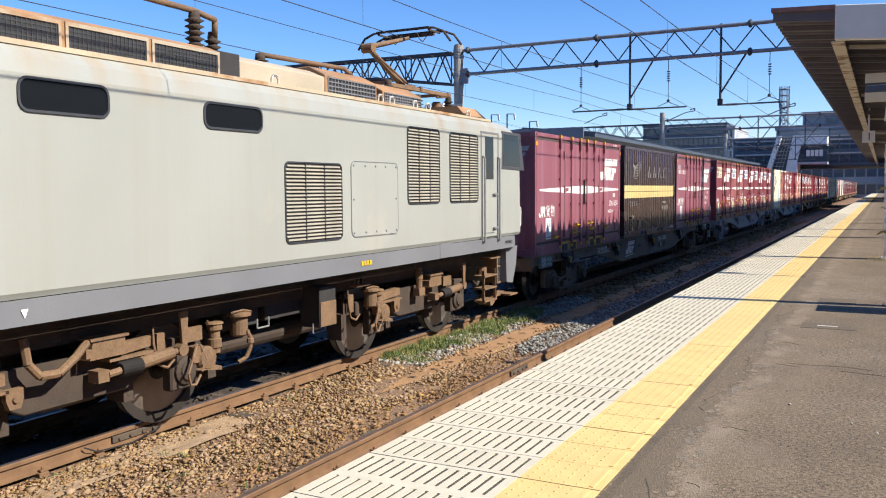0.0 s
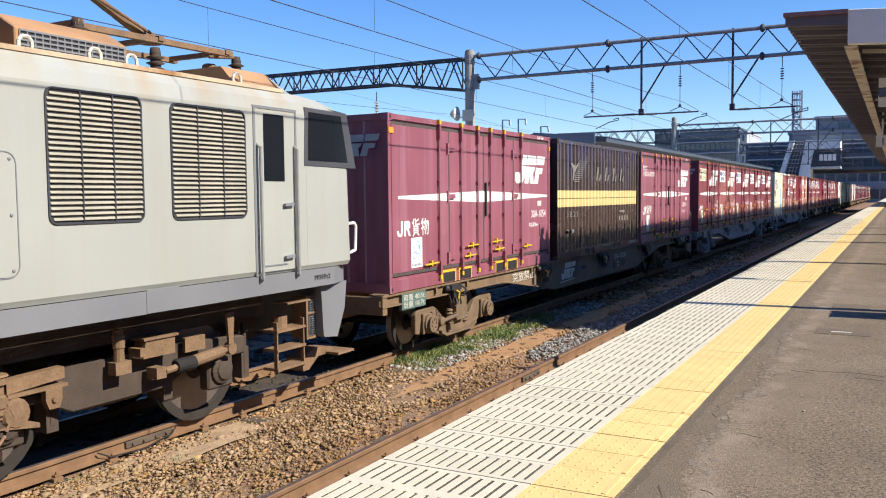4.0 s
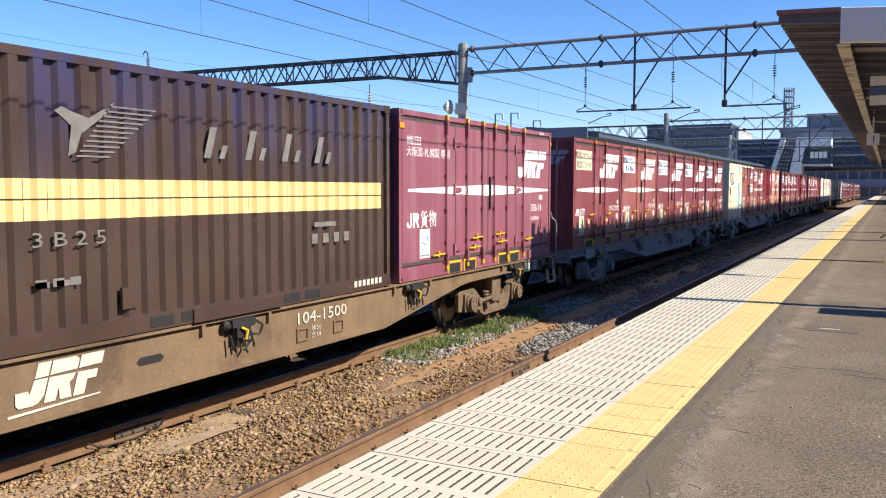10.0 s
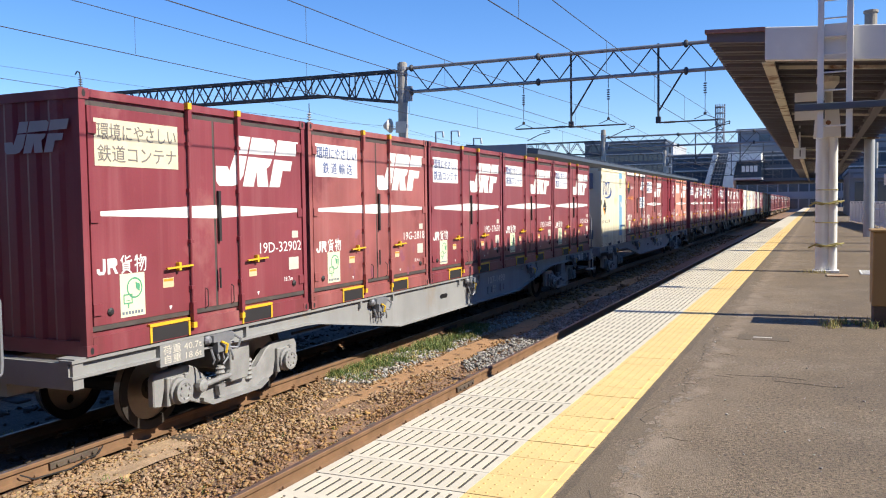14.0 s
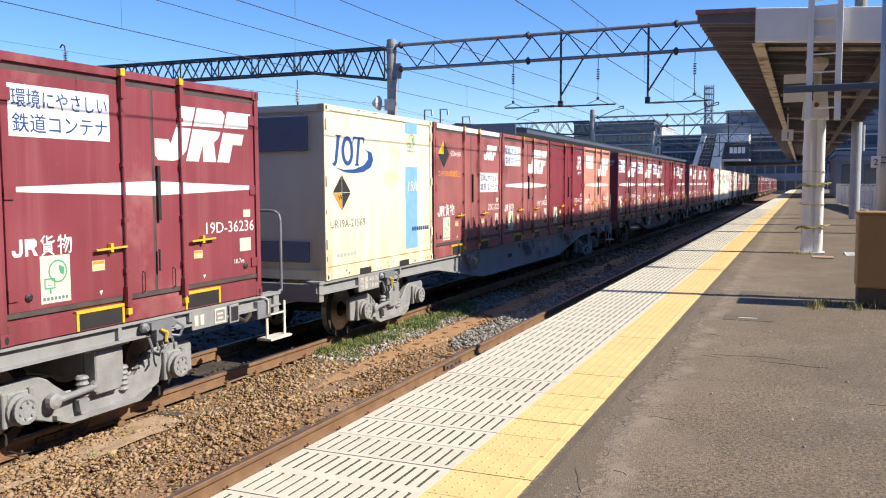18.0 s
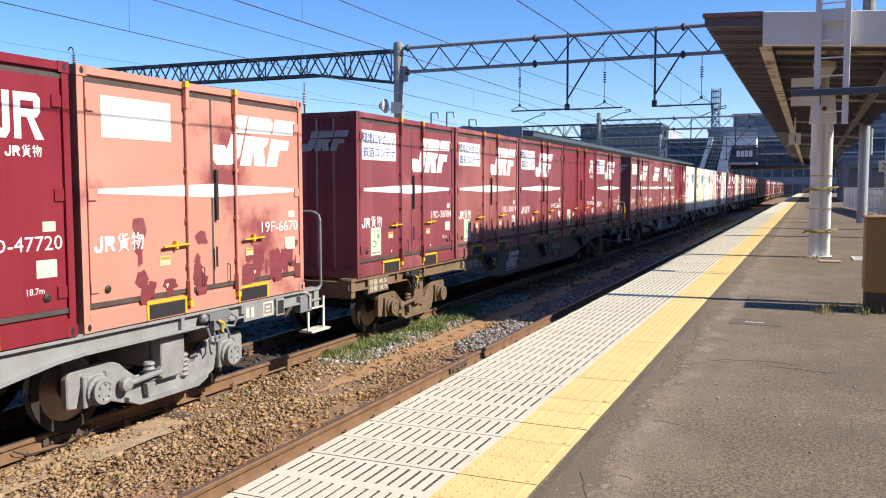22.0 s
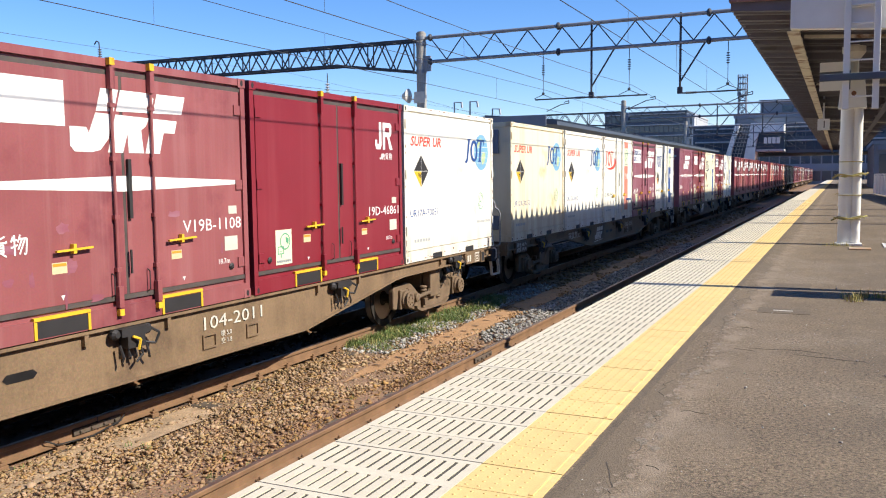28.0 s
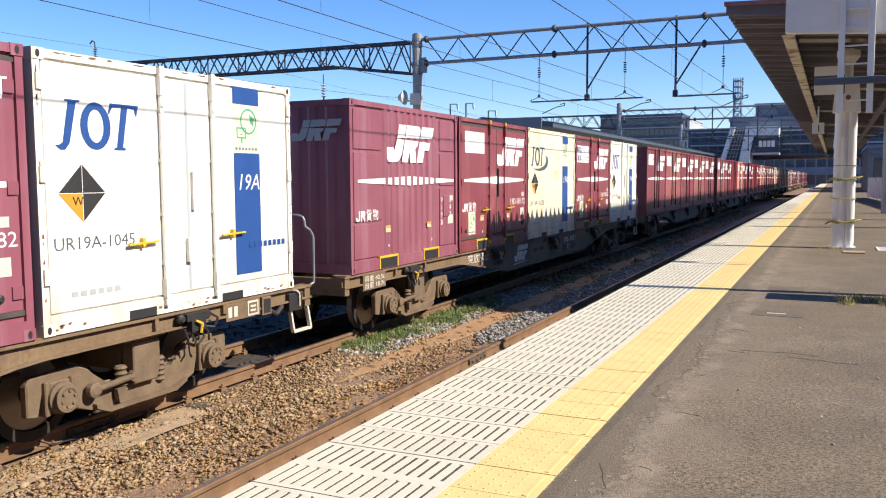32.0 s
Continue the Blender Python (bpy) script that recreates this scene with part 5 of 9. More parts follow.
for i in range(8):
    bm = bmesh.new()
    tube(bm, (-17.8, 46 + i * 8.5, -0.4), (-17.8, 46 + i * 8.5, 5.5), 0.14, 10)
    part("column", bm, "building_light", far)
bm = bmesh.new()
box(bm, -21.5, -13.3, 20, 200, -0.42, 0.9)
tagged(part("far_platform", bm, "concrete"), "concrete platform between the far tracks", "platform", kind="structure")


def building(name, label, x0, x1, y0, y1, z0, z1, wall, floors, cols, glass_mat="building_glass", side=True):
    b = tagged(empty(name, (0, 0, 0)), label, "building")
    bm = bmesh.new()
    box(bm, x0, x1, y0, y1, z0, z1)
    part("wall", bm, wall, b)
    bm = bmesh.new()
    box(bm, x0 - 0.15, x1 + 0.15, y0 - 0.15, y1 + 0.15, z1 + 0.001, z1 + 0.35)
    part("roof", bm, wall, b)
    fh = (z1 - z0) / floors
    wpane = (x1 - x0 - 1.0) / cols
    for f in range(floors):
        bm = bmesh.new()
        z = z0 + f * fh
        box(bm, x0 + 0.3, x1 - 0.3, y0 - 0.30, y0 - 0.002, z + fh * 0.86, z + fh * 0.95)
        part("floor_band", bm, "building_light" if wall == "building_dark" else wall, b)
        for c in range(cols):
            x = x0 + 0.5 + c * wpane
            def pane(bm):
                box(bm, 0, wpane * 0.86, -0.06, 0.0, 0, fh * 0.56)
            piece("window", ("pane", round(wpane, 2), round(fh, 2)), glass_mat, b, pane, "", Matrix.Translation((x, y0 - 0.002, z + fh * 0.22)))
    return b


building("office_building", "dark glass office block with horizontal bands beyond the yard", -46.2, -29.0, 180, 200, -0.4, 15.5, "building_dark", 7, 16)
building("office_building", "pale end block of the glass office building", -28.9, -27.5, 180.5, 200, -0.4, 14.7, "building_light", 7, 2)
building("station_overbridge", "dark glazed station building bridging the tracks", -17.5, 12.0, 114, 136, 5.05, 8.45, "building_dark", 2, 26)
building("station_storey", "grey upper storey of the station building", -12.3, 12.0, 113.8, 135, 8.82, 9.60, "building_grey", 1, 1, "building_grey")
top = building("station_tower", "grey roof block of the station building with a dark window", -9.3, 12.0, 114.5, 134, 9.96, 11.45, "building_grey", 1, 1, "building_grey")
bm = bmesh.new()
box(bm, -6.7, -5.4, 114.30, 114.45, 10.10, 10.92)
part("window", bm, "building_glass", top)
for x0, x1 in ((-16.9, -16.1), (-13.3, -12.5), (4.0, 4.8), (9, 10)):
    bm = bmesh.new()
    box(bm, x0, x1, 118, 132, -0.42, 5.049)
    tagged(part("bridge_pier", bm, "building_grey"), "grey concrete pier under a block across the tracks", "pier")
st = tagged(empty("station_stair"), "white walled stair slanting down from the station building", "stair")
bm = bmesh.new()
prism(bm, [(-11.75, 8.66), (-11.22, 8.66), (-12.45, 4.2), (-13.05, 4.2)], "y", 109.7, 113.7)
part("wall", bm, "white_paint", st)
bm = bmesh.new()
prism(bm, [(-9.95, 8.66), (-6.20, 8.58), (-6.20, 7.42), (-9.05, 7.46), (-9.42, 5.6), (-9.42, 4.2), (-10.75, 4.2)], "y", 109.5, 113.7)
part("wall", bm, "white_paint", st)
bm = bmesh.new()
prism(bm, [(-11.22, 8.50), (-9.97, 8.50), (-10.80, 4.2), (-12.45, 4.2)], "y", 110.6, 113.6)
part("stair_flight", bm, "building_dark", st, "dark stair between the white walls")
for i in range(9):
    bm = bmesh.new()
    z = 4.5 + i * 0.46
    x = -11.2 + (z - 8.5) * 0.285
    box(bm, x + 0.02, x + 1.20, 110.3, 110.599, z, z + 0.07)
    part("step_rail", bm, "building_light", st)
for k in (0.3, 0.62, 0.92):
    bm = bmesh.new()
    bar(bm, (-11.2 + k, 110.25, 8.45), (-12.4 + k * 1.25, 110.25, 4.3), 0.05, 0.05)
    part("stair_rail", bm, "building_light", st)
bm = bmesh.new()
prism(bm, [(-9.03, 7.45), (-6.20, 7.41), (-6.20, 5.45), (-9.40, 5.45)], "y", 110.2, 113.7)
part("glazing", bm, "building_glass", st)
for i in range(4):
    bm = bmesh.new()
    box(bm, -8.47 + i * 0.48, -8.09 + i * 0.48, 110.05, 110.199, 6.14, 6.90)
    part("window", bm, "white_paint", st)
bm = bmesh.new()
box(bm, -9.40, -6.15, 110.0, 113.7, 5.20, 5.449)
part("sill", bm, "building_light", st)
tw = tagged(empty("lattice_tower", (-30.1, 300, -2.8)), "tall grey lattice antenna tower in the distance", "tower")
bm = bmesh.new()
for sx in (-1, 1):
    for sy in (-1, 1):
        bar(bm, (sx * 1.7, sy * 1.7, 0), (sx * 1.1, sy * 1.1, 33), 0.28, 0.28)
for i in range(13):
    z = i * 2.5
    k = 1.7 - 0.6 * z / 33
    k2 = 1.7 - 0.6 * (z + 2.5) / 33
    for s in (-1, 1):
        bar(bm, (-k, s * k, z), (k2, s * k2, z + 2.5), 0.2, 0.2)
        bar(bm, (k, s * k, z), (-k2, s * k2, z + 2.5), 0.2, 0.2)
        bar(bm, (-k, s * k, z), (k, s * k, z), 0.2, 0.2)
part("mast", bm, "building_grey", tw)
for z in (31.5, 33.5, 35.5, 37.5):
    bm = bmesh.new()
    lathe(bm, [(1.7, 0), (1.7, 0.25)], (0, 0, z), "z", 16)
    part("antenna_ring", bm, "building_grey", tw)
for i in range(12):
    bm = bmesh.new()
    a = i * math.pi / 6
    tube(bm, (1.6 * math.cos(a), 1.6 * math.sin(a), 31.5), (1.6 * math.cos(a), 1.6 * math.sin(a), 38.6), 0.10, 5)
    part("antenna", bm, "building_grey", tw)
# low distant town and trees that close the view
rt = random.Random(12)
for i in range(16):
    x = -420 + i * 30 + rt.uniform(-8, 8)
    if -60 < x < 10:
        continue
    h = rt.uniform(4, 9)
    building("town_house", "low distant town building beyond the railway yard", x, x + rt.uniform(14, 26), 330 + rt.uniform(-40, 40), 380, -0.42, h, rt.choice(["building_grey", "building_light"]), 2, 4)
bm = bmesh.new()
for i in range(900):
    x = rt.uniform(-700, 300)
    h = rt.uniform(3, 7) * (1 + 0.5 * math.sin(x * 0.02))
    y = 420 + rt.uniform(-10, 30)
    r = rt.uniform(2, 4.5)
    lathe(bm, [(0.2, 0), (r * 0.8, h * 0.35), (r, h * 0.55), (r * 0.6, h * 0.85), (0.2, h)], (x, y, -0.4), "z", 6)
tagged(part("distant_trees", bm, "far_tree"), "dark green line of distant trees on the horizon", "trees", kind="stuff")

# what stands behind the station building, seen under it
building("freight_shed", "long grey freight shed beyond the station building", -52.0, 24.0, 235, 250, -0.42, 8.4, "building_grey", 2, 30)
building("platform_building", "grey single-storey building at the far end of the platform", 3.0, 12.0, 92, 112, 0.88, 5.2, "building_grey", 1, 4)
for i in range(3):
    gantry(128.0 + i * 30, 8.15, 7.23)

# unseen plain blocks added to cut sky light beside and behind the platform
building("station_building", "unseen plain grey block beside the platform that cuts sky light", 30.0, 44.0, -60, 60, -0.42, 16.0, "building_grey", 5, 5)
building("south_overbridge", "unseen dark block across the tracks behind the platform that cuts sky light", -45.0, 24.0, -34, -13, 6.0, 16.0, "building_dark", 2, 10)
# piers added under the unseen south block
for x in (-41.0, -14.6, 8.0):
    bm = bmesh.new()
    box(bm, x, x + 1.2, -33, -14, -0.42, 5.999)
    tagged(part("bridge_pier", bm, "building_grey"), "grey concrete pier under a block across the tracks", "pier")

# ---- the train: shared helpers ----
MOVING, WHEELS = [], []
HALF = 1.225
Z0, Z1 = 1.05, 3.55                      # underside and top of a load
WAGONS = [0.0, 20.36, 40.84, 61.23, 82.04, 101.98, 122.34, 143.1]
while len(WAGONS) < 19:
    WAGONS.append(WAGONS[-1] + 20.4)
PITCH, L12 = 3.804, 3.715


def side_at(y, z, x=HALF - 0.0065):
    m = Matrix(((0, 0, 1, x), (1, 0, 0, y), (0, 1, 0, z), (0, 0, 0, 1)))
    return m


def end_at(x, z, y=-0.006):
    return Matrix(((1, 0, 0, x), (0, 0, -1, y), (0, 1, 0, z), (0, 0, 0, 1)))


def flat(bm, pts, lift=0.004):
    """A thin plate: an outline in the plane of a decal."""
    a = [bm.verts.new((p[0], p[1], lift)) for p in pts]
    bm.faces.new(a)


def oblong(bm, x0, x1, y0, y1, lift=0.004):
    flat(bm, ((x0, y0), (x1, y0), (x1, y1), (x0, y1)), lift)


def disc(bm, x, y, r, lift=0.004, k=20, ry=None):
    flat(bm, [(x + r * math.cos(2 * math.pi * i / k), y + (ry or r) * math.sin(2 * math.pi * i / k)) for i in range(k)], lift)


def ring_of(bm, x, y, rx, ry, ix, iy, lift=0.004, k=24):
    """A flat oval ring."""
    for i in range(k):
        a, b = 2 * math.pi * i / k, 2 * math.pi * (i + 1) / k
        flat(bm, [(x + u * math.cos(t), y + v * math.sin(t)) for t, u, v in ((a, rx, ry), (b, rx, ry), (b, ix, iy), (a, ix, iy))], lift)


def emblem(bm):
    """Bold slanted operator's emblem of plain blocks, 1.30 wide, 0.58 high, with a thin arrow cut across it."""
    s = 0.30                                # slant

    def sl(p):
        return (p[0] + p[1] * s, p[1])
    flat(bm, [sl(p) for p in ((0.02, 0.05), (-0.03, 0.22), (0.15, 0.22), (0.19, 0.17), (0.22, 0.355), (0.425, 0.350), (0.425, 0.12), (0.36, 0.02), (0.28, 0.0), (0.08, 0.0))])
    flat(bm, [sl(p) for p in ((0.22, 0.370), (0.22, 0.58), (0.425, 0.58), (0.425, 0.378))])
    flat(bm, [sl(p) for p in ((0.45, 0.0), (0.45, 0.350), (0.87, 0.340), (0.85, 0.26), (0.80, 0.22), (0.89, 0.0), (0.70, 0.0), (0.64, 0.18), (0.63, 0.0))])
    flat(bm, [sl(p) for p in ((0.45, 0.380), (0.45, 0.58), (0.82, 0.58), (0.885, 0.53), (0.885, 0.390))])
    flat(bm, [sl(p) for p in ((0.91, 0.0), (0.91, 0.338), (1.25, 0.330), (1.25, 0.205), (1.10, 0.205), (1.10, 0.0))])
    flat(bm, [sl(p) for p in ((0.91, 0.391), (0.91, 0.58), (1.30, 0.58), (1.30, 0.400))])


def mono(bm):
    """A plain two-block monogram."""
    flat(bm, ((0.0, 0.06), (0.0, 0.14), (0.06, 0.14), (0.06, 0.08), (0.12, 0.08), (0.12, 0.40), (0.19, 0.40), (0.19, 0.06), (0.15, 0.0), (0.04, 0.0)))
    flat(bm, ((0.23, 0.0), (0.23, 0.40), (0.30, 0.40), (0.30, 0.0)))
    flat(bm, ((0.30, 0.33), (0.30, 0.40), (0.46, 0.40), (0.50, 0.36), (0.50, 0.24), (0.46, 0.19), (0.30, 0.19), (0.30, 0.26), (0.43, 0.26), (0.43, 0.33)))
    flat(bm, ((0.36, 0.19), (0.43, 0.19), (0.53, 0.0), (0.44, 0.0)))


def initials(bm):
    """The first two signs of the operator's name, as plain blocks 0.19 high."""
    flat(bm, ((0.0, 0.035), (0.0, 0.075), (0.04, 0.075), (0.05, 0.038), (0.085, 0.038), (0.095, 0.055), (0.095, 0.19), (0.137, 0.19), (0.137, 0.045), (0.105, 0.0), (0.03, 0.0)))
    flat(bm, ((0.165, 0.0), (0.165, 0.19), (0.285, 0.19), (0.320, 0.165), (0.320, 0.110), (0.285, 0.085), (0.330, 0.0), (0.282, 0.0), (0.245, 0.075), (0.205, 0.075), (0.205, 0.0)))


def strokes(bm, lines, x, w=0.020):
    """Straight brush strokes between points of a square 0.2 wide."""
    for k, (x0, z0, x1, z1) in enumerate(lines):
        d = Vector((x1 - x0, z1 - z0)).normalized() * w * 0.5
        flat(bm, ((x + x0 + d.y, z0 - d.x), (x + x1 + d.y, z1 - d.x), (x + x1 - d.y, z1 + d.x), (x + x0 - d.y, z0 + d.x)), 0.004 + 0.0002 * k)


def third_sign(bm):
    strokes(bm, ((0.065, 0.215, 0.015, 0.150), (0.040, 0.185, 0.040, 0.128), (0.175, 0.205, 0.085, 0.165), (0.095, 0.215, 0.095, 0.135), (0.095, 0.140, 0.190, 0.140), (0.190, 0.135, 0.190, 0.160),
                 (0.045, 0.118, 0.160, 0.118), (0.050, 0.118, 0.050, 0.035), (0.155, 0.118, 0.155, 0.035), (0.050, 0.090, 0.155, 0.090), (0.050, 0.064, 0.155, 0.064), (0.045, 0.038, 0.160, 0.038),
                 (0.075, 0.034, 0.020, -0.005), (0.125, 0.034, 0.185, -0.005)), 0.36, 0.019)


def fourth_sign(bm):
    strokes(bm, ((0.040, 0.200, 0.015, 0.140), (0.020, 0.160, 0.090, 0.160), (0.055, 0.215, 0.055, -0.005), (0.010, 0.080, 0.095, 0.110), (0.125, 0.215, 0.095, 0.135), (0.115, 0.172, 0.205, 0.172),
                 (0.205, 0.172, 0.190, 0.010), (0.190, 0.005, 0.160, 0.015), (0.145, 0.165, 0.095, 0.060), (0.180, 0.165, 0.110, 0.010)), 0.59, 0.020)


def operator_name(parent, at, mat="white"):
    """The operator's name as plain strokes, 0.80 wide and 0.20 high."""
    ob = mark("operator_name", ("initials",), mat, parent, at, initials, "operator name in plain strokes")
    mark("name_sign", ("sign3",), mat, ob, Matrix(), third_sign)
    mark("name_sign", ("sign4",), mat, ob, Matrix(), fourth_sign)


def bars(bm, n, w, h, gap=0.35):
    """Unreadable lettering: n plain bars within w by h."""
    step = w / n
    for i in range(n):
        oblong(bm, i * step, i * step + step * (1 - gap), 0, h)


def stripe(bm, a, b, mid, thin=0.045, thick=0.15):
    flat(bm, ((a, -thin / 2), (mid, -thick / 2), (b, -thin / 2), (b, thin / 2), (mid, thick / 2), (a, thin / 2)))


def mark(name, key, mat, parent, at, build, label=""):
    return piece(name, key, mat, parent, build, label, at)


def shell(length, key, mat, parent, ribs=0, end_ribs=True, span=None):
    """The box of a load with corner posts, rails, sill and castings."""
    def body(bm):
        """One moulded skin: its outline seen from above, ribs included, drawn up."""
        a, b = HALF - (0.05 if ribs > 20 else 0.03), HALF - 0.004
        pts = [(-a, 0.03)]
        if end_ribs:
            for i in range(7):
                x = -HALF + 0.22 + i * 0.3
                pts += [(x, 0.03), (x + 0.05, 0.008), (x + 0.15, 0.008), (x + 0.2, 0.03)]
        side = [0.03]
        if ribs:
            y0, y1 = span or (0.12, length - 0.12)
            step = (y1 - y0) / ribs
            for i in range(ribs):
                y = y0 + i * step
                side += [(y, 0), (y + step * 0.16, 1), (y + step * 0.54, 1), (y + step * 0.70, 0)]
        side = [(-0.0, 0)] + side[1:]
        right = [(b if k else a, y) for y, k in side[1:]]
        pts += [(a, 0.03)] + right + [(a, length - 0.03), (-a, length - 0.03)] + [(-x, y) for x, y in right[::-1]]
        prism(bm, pts, "z", Z0 + 0.05, Z1 - 0.02)
    piece("body", (key, "body"), mat, parent, body)

    def rails(bm):
        for sx in (-1, 1):
            for y in (0.0, length - 0.075):
                box(bm, sx * HALF, sx * (HALF - 0.09), y, y + 0.075, Z0, Z1)
            box(bm, sx * HALF, sx * (HALF - 0.06), 0.0752, length - 0.0752, Z1 - 0.075, Z1)
            box(bm, sx * (HALF + 0.004), sx * (HALF - 0.06), 0.0752, length - 0.0752, Z0, Z0 + 0.17)
        for y in (0.0, length - 0.06):
            box(bm, -HALF + 0.0902, HALF - 0.0902, y, y + 0.06, Z1 - 0.09, Z1)
            box(bm, -HALF + 0.0902, HALF - 0.0902, y, y + 0.06, Z0, Z0 + 0.14)
    piece("frame", (key, "rails"), mat, parent, rails)

    for sx in ((1, -1) if end_ribs is not None else (1,)):
        for y in (0.054, length - 0.054):
            for z in (Z0 + 0.048, Z1 - 0.045):
                at = Matrix.Translation((sx * (HALF - 0.051), y, z))
                ob = piece("corner_casting", ("cast",), mat, parent, lambda bm: box(bm, -0.059, 0.059, -0.06, 0.06, -0.05, 0.05), "", at)
                if sx > 0:
                    piece("casting_hole", ("hole",), "black", ob, lambda bm: flat(bm, [(0.022 * math.cos(a), 0.035 * math.sin(a)) for a in [i * math.pi / 5 for i in range(10)]], 0.0615), "", Matrix(((0, 0, 1, 0), (1, 0, 0, 0), (0, 1, 0, 0), (0, 0, 0, 1))))


def lock_rod(parent, y, mat, caps="yellow", r=0.015):
    def rod(bm):
        tube(bm, (0, 0, Z0 + 0.13), (0, 0, Z1 - 0.05), r, 8)
        for z in (1.55, 2.05, 2.6, 3.1):
            box(bm, -0.03, 0.018, -0.028, 0.028, z, z + 0.04)
        for z in (Z0 + 0.16, Z1 - 0.28):
            box(bm, -0.02, 0.03, -0.028, 0.028, z, z + 0.20)
    ob = piece("lock_rod", ("rod", r), mat, parent, rod, "", Matrix.Translation((HALF + 0.022, y, 0)))
    if caps:
        piece("rod_cap", ("cap-t",), caps, ob, lambda bm: box(bm, -0.03, 0.028, -0.026, 0.034, Z1 - 0.06, Z1 + 0.008), "yellow painted rod cap")
        piece("rod_cap", ("cap-b",), caps, ob, lambda bm: box(bm, -0.03, 0.026, -0.024, 0.03, Z0 + 0.08, Z0 + 0.14), "yellow painted rod cap")
    return ob


def latch(parent, y, z, mat="yellow"):
    def b(bm):
        bar(bm, (0.035, -0.20, 0.0), (0.035, 0.20, 0.012), 0.026, 0.018)
        box(bm, 0.0, 0.045, -0.02, 0.015, -0.03, 0.055)
    piece("latch_handle", ("latch",), mat, parent, b, "yellow latch handle", Matrix.Translation((HALF, y, z)))


def pocket(parent, y, w=0.6, mat="yellow", inner="black"):
    def fr(bm):
        z0, z1, x0, x1 = Z0 + 0.004, Z0 + 0.195, HALF - 0.02, HALF + 0.014
        box(bm, x0, x1, y, y + w, z1 - 0.030, z1)
        box(bm, x0, x1, y, y + 0.03, z0, z1 - 0.0352)
        box(bm, x0, x1, y + w - 0.03, y + w, z0, z1 - 0.0352)
    ob = piece("fork_pocket", ("pocket", round(y, 2), w), mat, parent, fr, "yellow fork pocket frame")
    piece("pocket_hole", ("hole", round(y, 2), w), inner, ob, lambda bm: box(bm, HALF - 0.02, HALF + 0.008, y + 0.03, y + w - 0.03, Z0 + 0.012, Z0 + 0.155))


def diamond(parent, y, z, r=0.265, high=False, low="orange_mark"):
    m = side_at(y, z)
    if high:
        top = mark("hazard_mark", ("dia4", r), "black", parent, m, lambda bm: (flat(bm, ((0, 0), (r, 0), (0, r))), flat(bm, ((-r, 0), (0, -r), (r, 0)))), "black and yellow diamond mark")
        mark("upper_half", ("dia5", r), "yellow", top, Matrix(), lambda bm: flat(bm, ((-r, 0), (0, 0), (0, r))))
        letters("H", 0.085, "black", top, Matrix.Translation((-0.105, 0.025, 0.006)))
        return
    top = mark("hazard_mark", ("dia1", r), "black", parent, m, lambda bm: flat(bm, ((-r, 0), (r, 0), (0, r))), "black and orange diamond mark")
    mark("lower_half", ("dia2", r), low, top, Matrix(), lambda bm: flat(bm, ((-r, 0), (0, -r), (0, 0))))
    mark("lower_half", ("dia3", r), "black", top, Matrix(), lambda bm: flat(bm, ((0, 0), (0, -r), (r, 0))))
    letters("W", 0.085, "black", top, Matrix.Translation((-0.115, -0.11, 0.006)))
    mark("cross_line", ("diax", r), "white", top, Matrix(), lambda bm: (oblong(bm, -r, r, -0.003, 0.003, 0.0052), oblong(bm, -0.003, 0.003, -r, r, 0.0054)), "thin white cross")


def sticker(parent, y, z, w=0.34, h=0.46, green="green_mark", ground="paper"):
    at = side_at(y, z)
    s = mark("eco_sticker", ("stk", w, h), ground, parent, at, lambda bm: oblong(bm, 0, w, 0, h), "pale sticker with a round green mark")
    def ring(bm):
        cx, cz, r, k = w * 0.58, h * 0.66, w * 0.32, 20
        for i in range(k):
            a, b = 2 * math.pi * i / k, 2 * math.pi * (i + 1) / k
            flat(bm, [(cx + r * q * math.cos(t), cz + r * q * math.sin(t)) for t, q in ((a, 1), (b, 1), (b, 0.84), (a, 0.84))], 0.0055)
        flat(bm, ((cx + r * 0.1, cz + r * 0.55), (cx + r * 0.7, cz + r * 0.3), (cx + r * 0.6, cz - r * 0.4), (cx + r * 0.2, cz - r * 0.1)), 0.006)
        for q in ((0.12, 0.48, 0.50, 0.53), (0.12, 0.48, 0.30, 0.33), (0.12, 0.16, 0.33, 0.50), (0.44, 0.48, 0.33, 0.50), (0.22, 0.38, 0.37, 0.385), (0.28, 0.34, 0.20, 0.30)):
            oblong(bm, w * q[0], w * q[1], h * q[2], h * q[3], 0.0062)
    mark("sticker_mark", ("stm", w, h), green, s, Matrix(), ring)
    mark("sticker_text", ("stt", w), "building_grey", s, Matrix.Translation((w * 0.06, h * 0.06, 0.002)), lambda bm: bars(bm, 7, w * 0.88, 0.03))


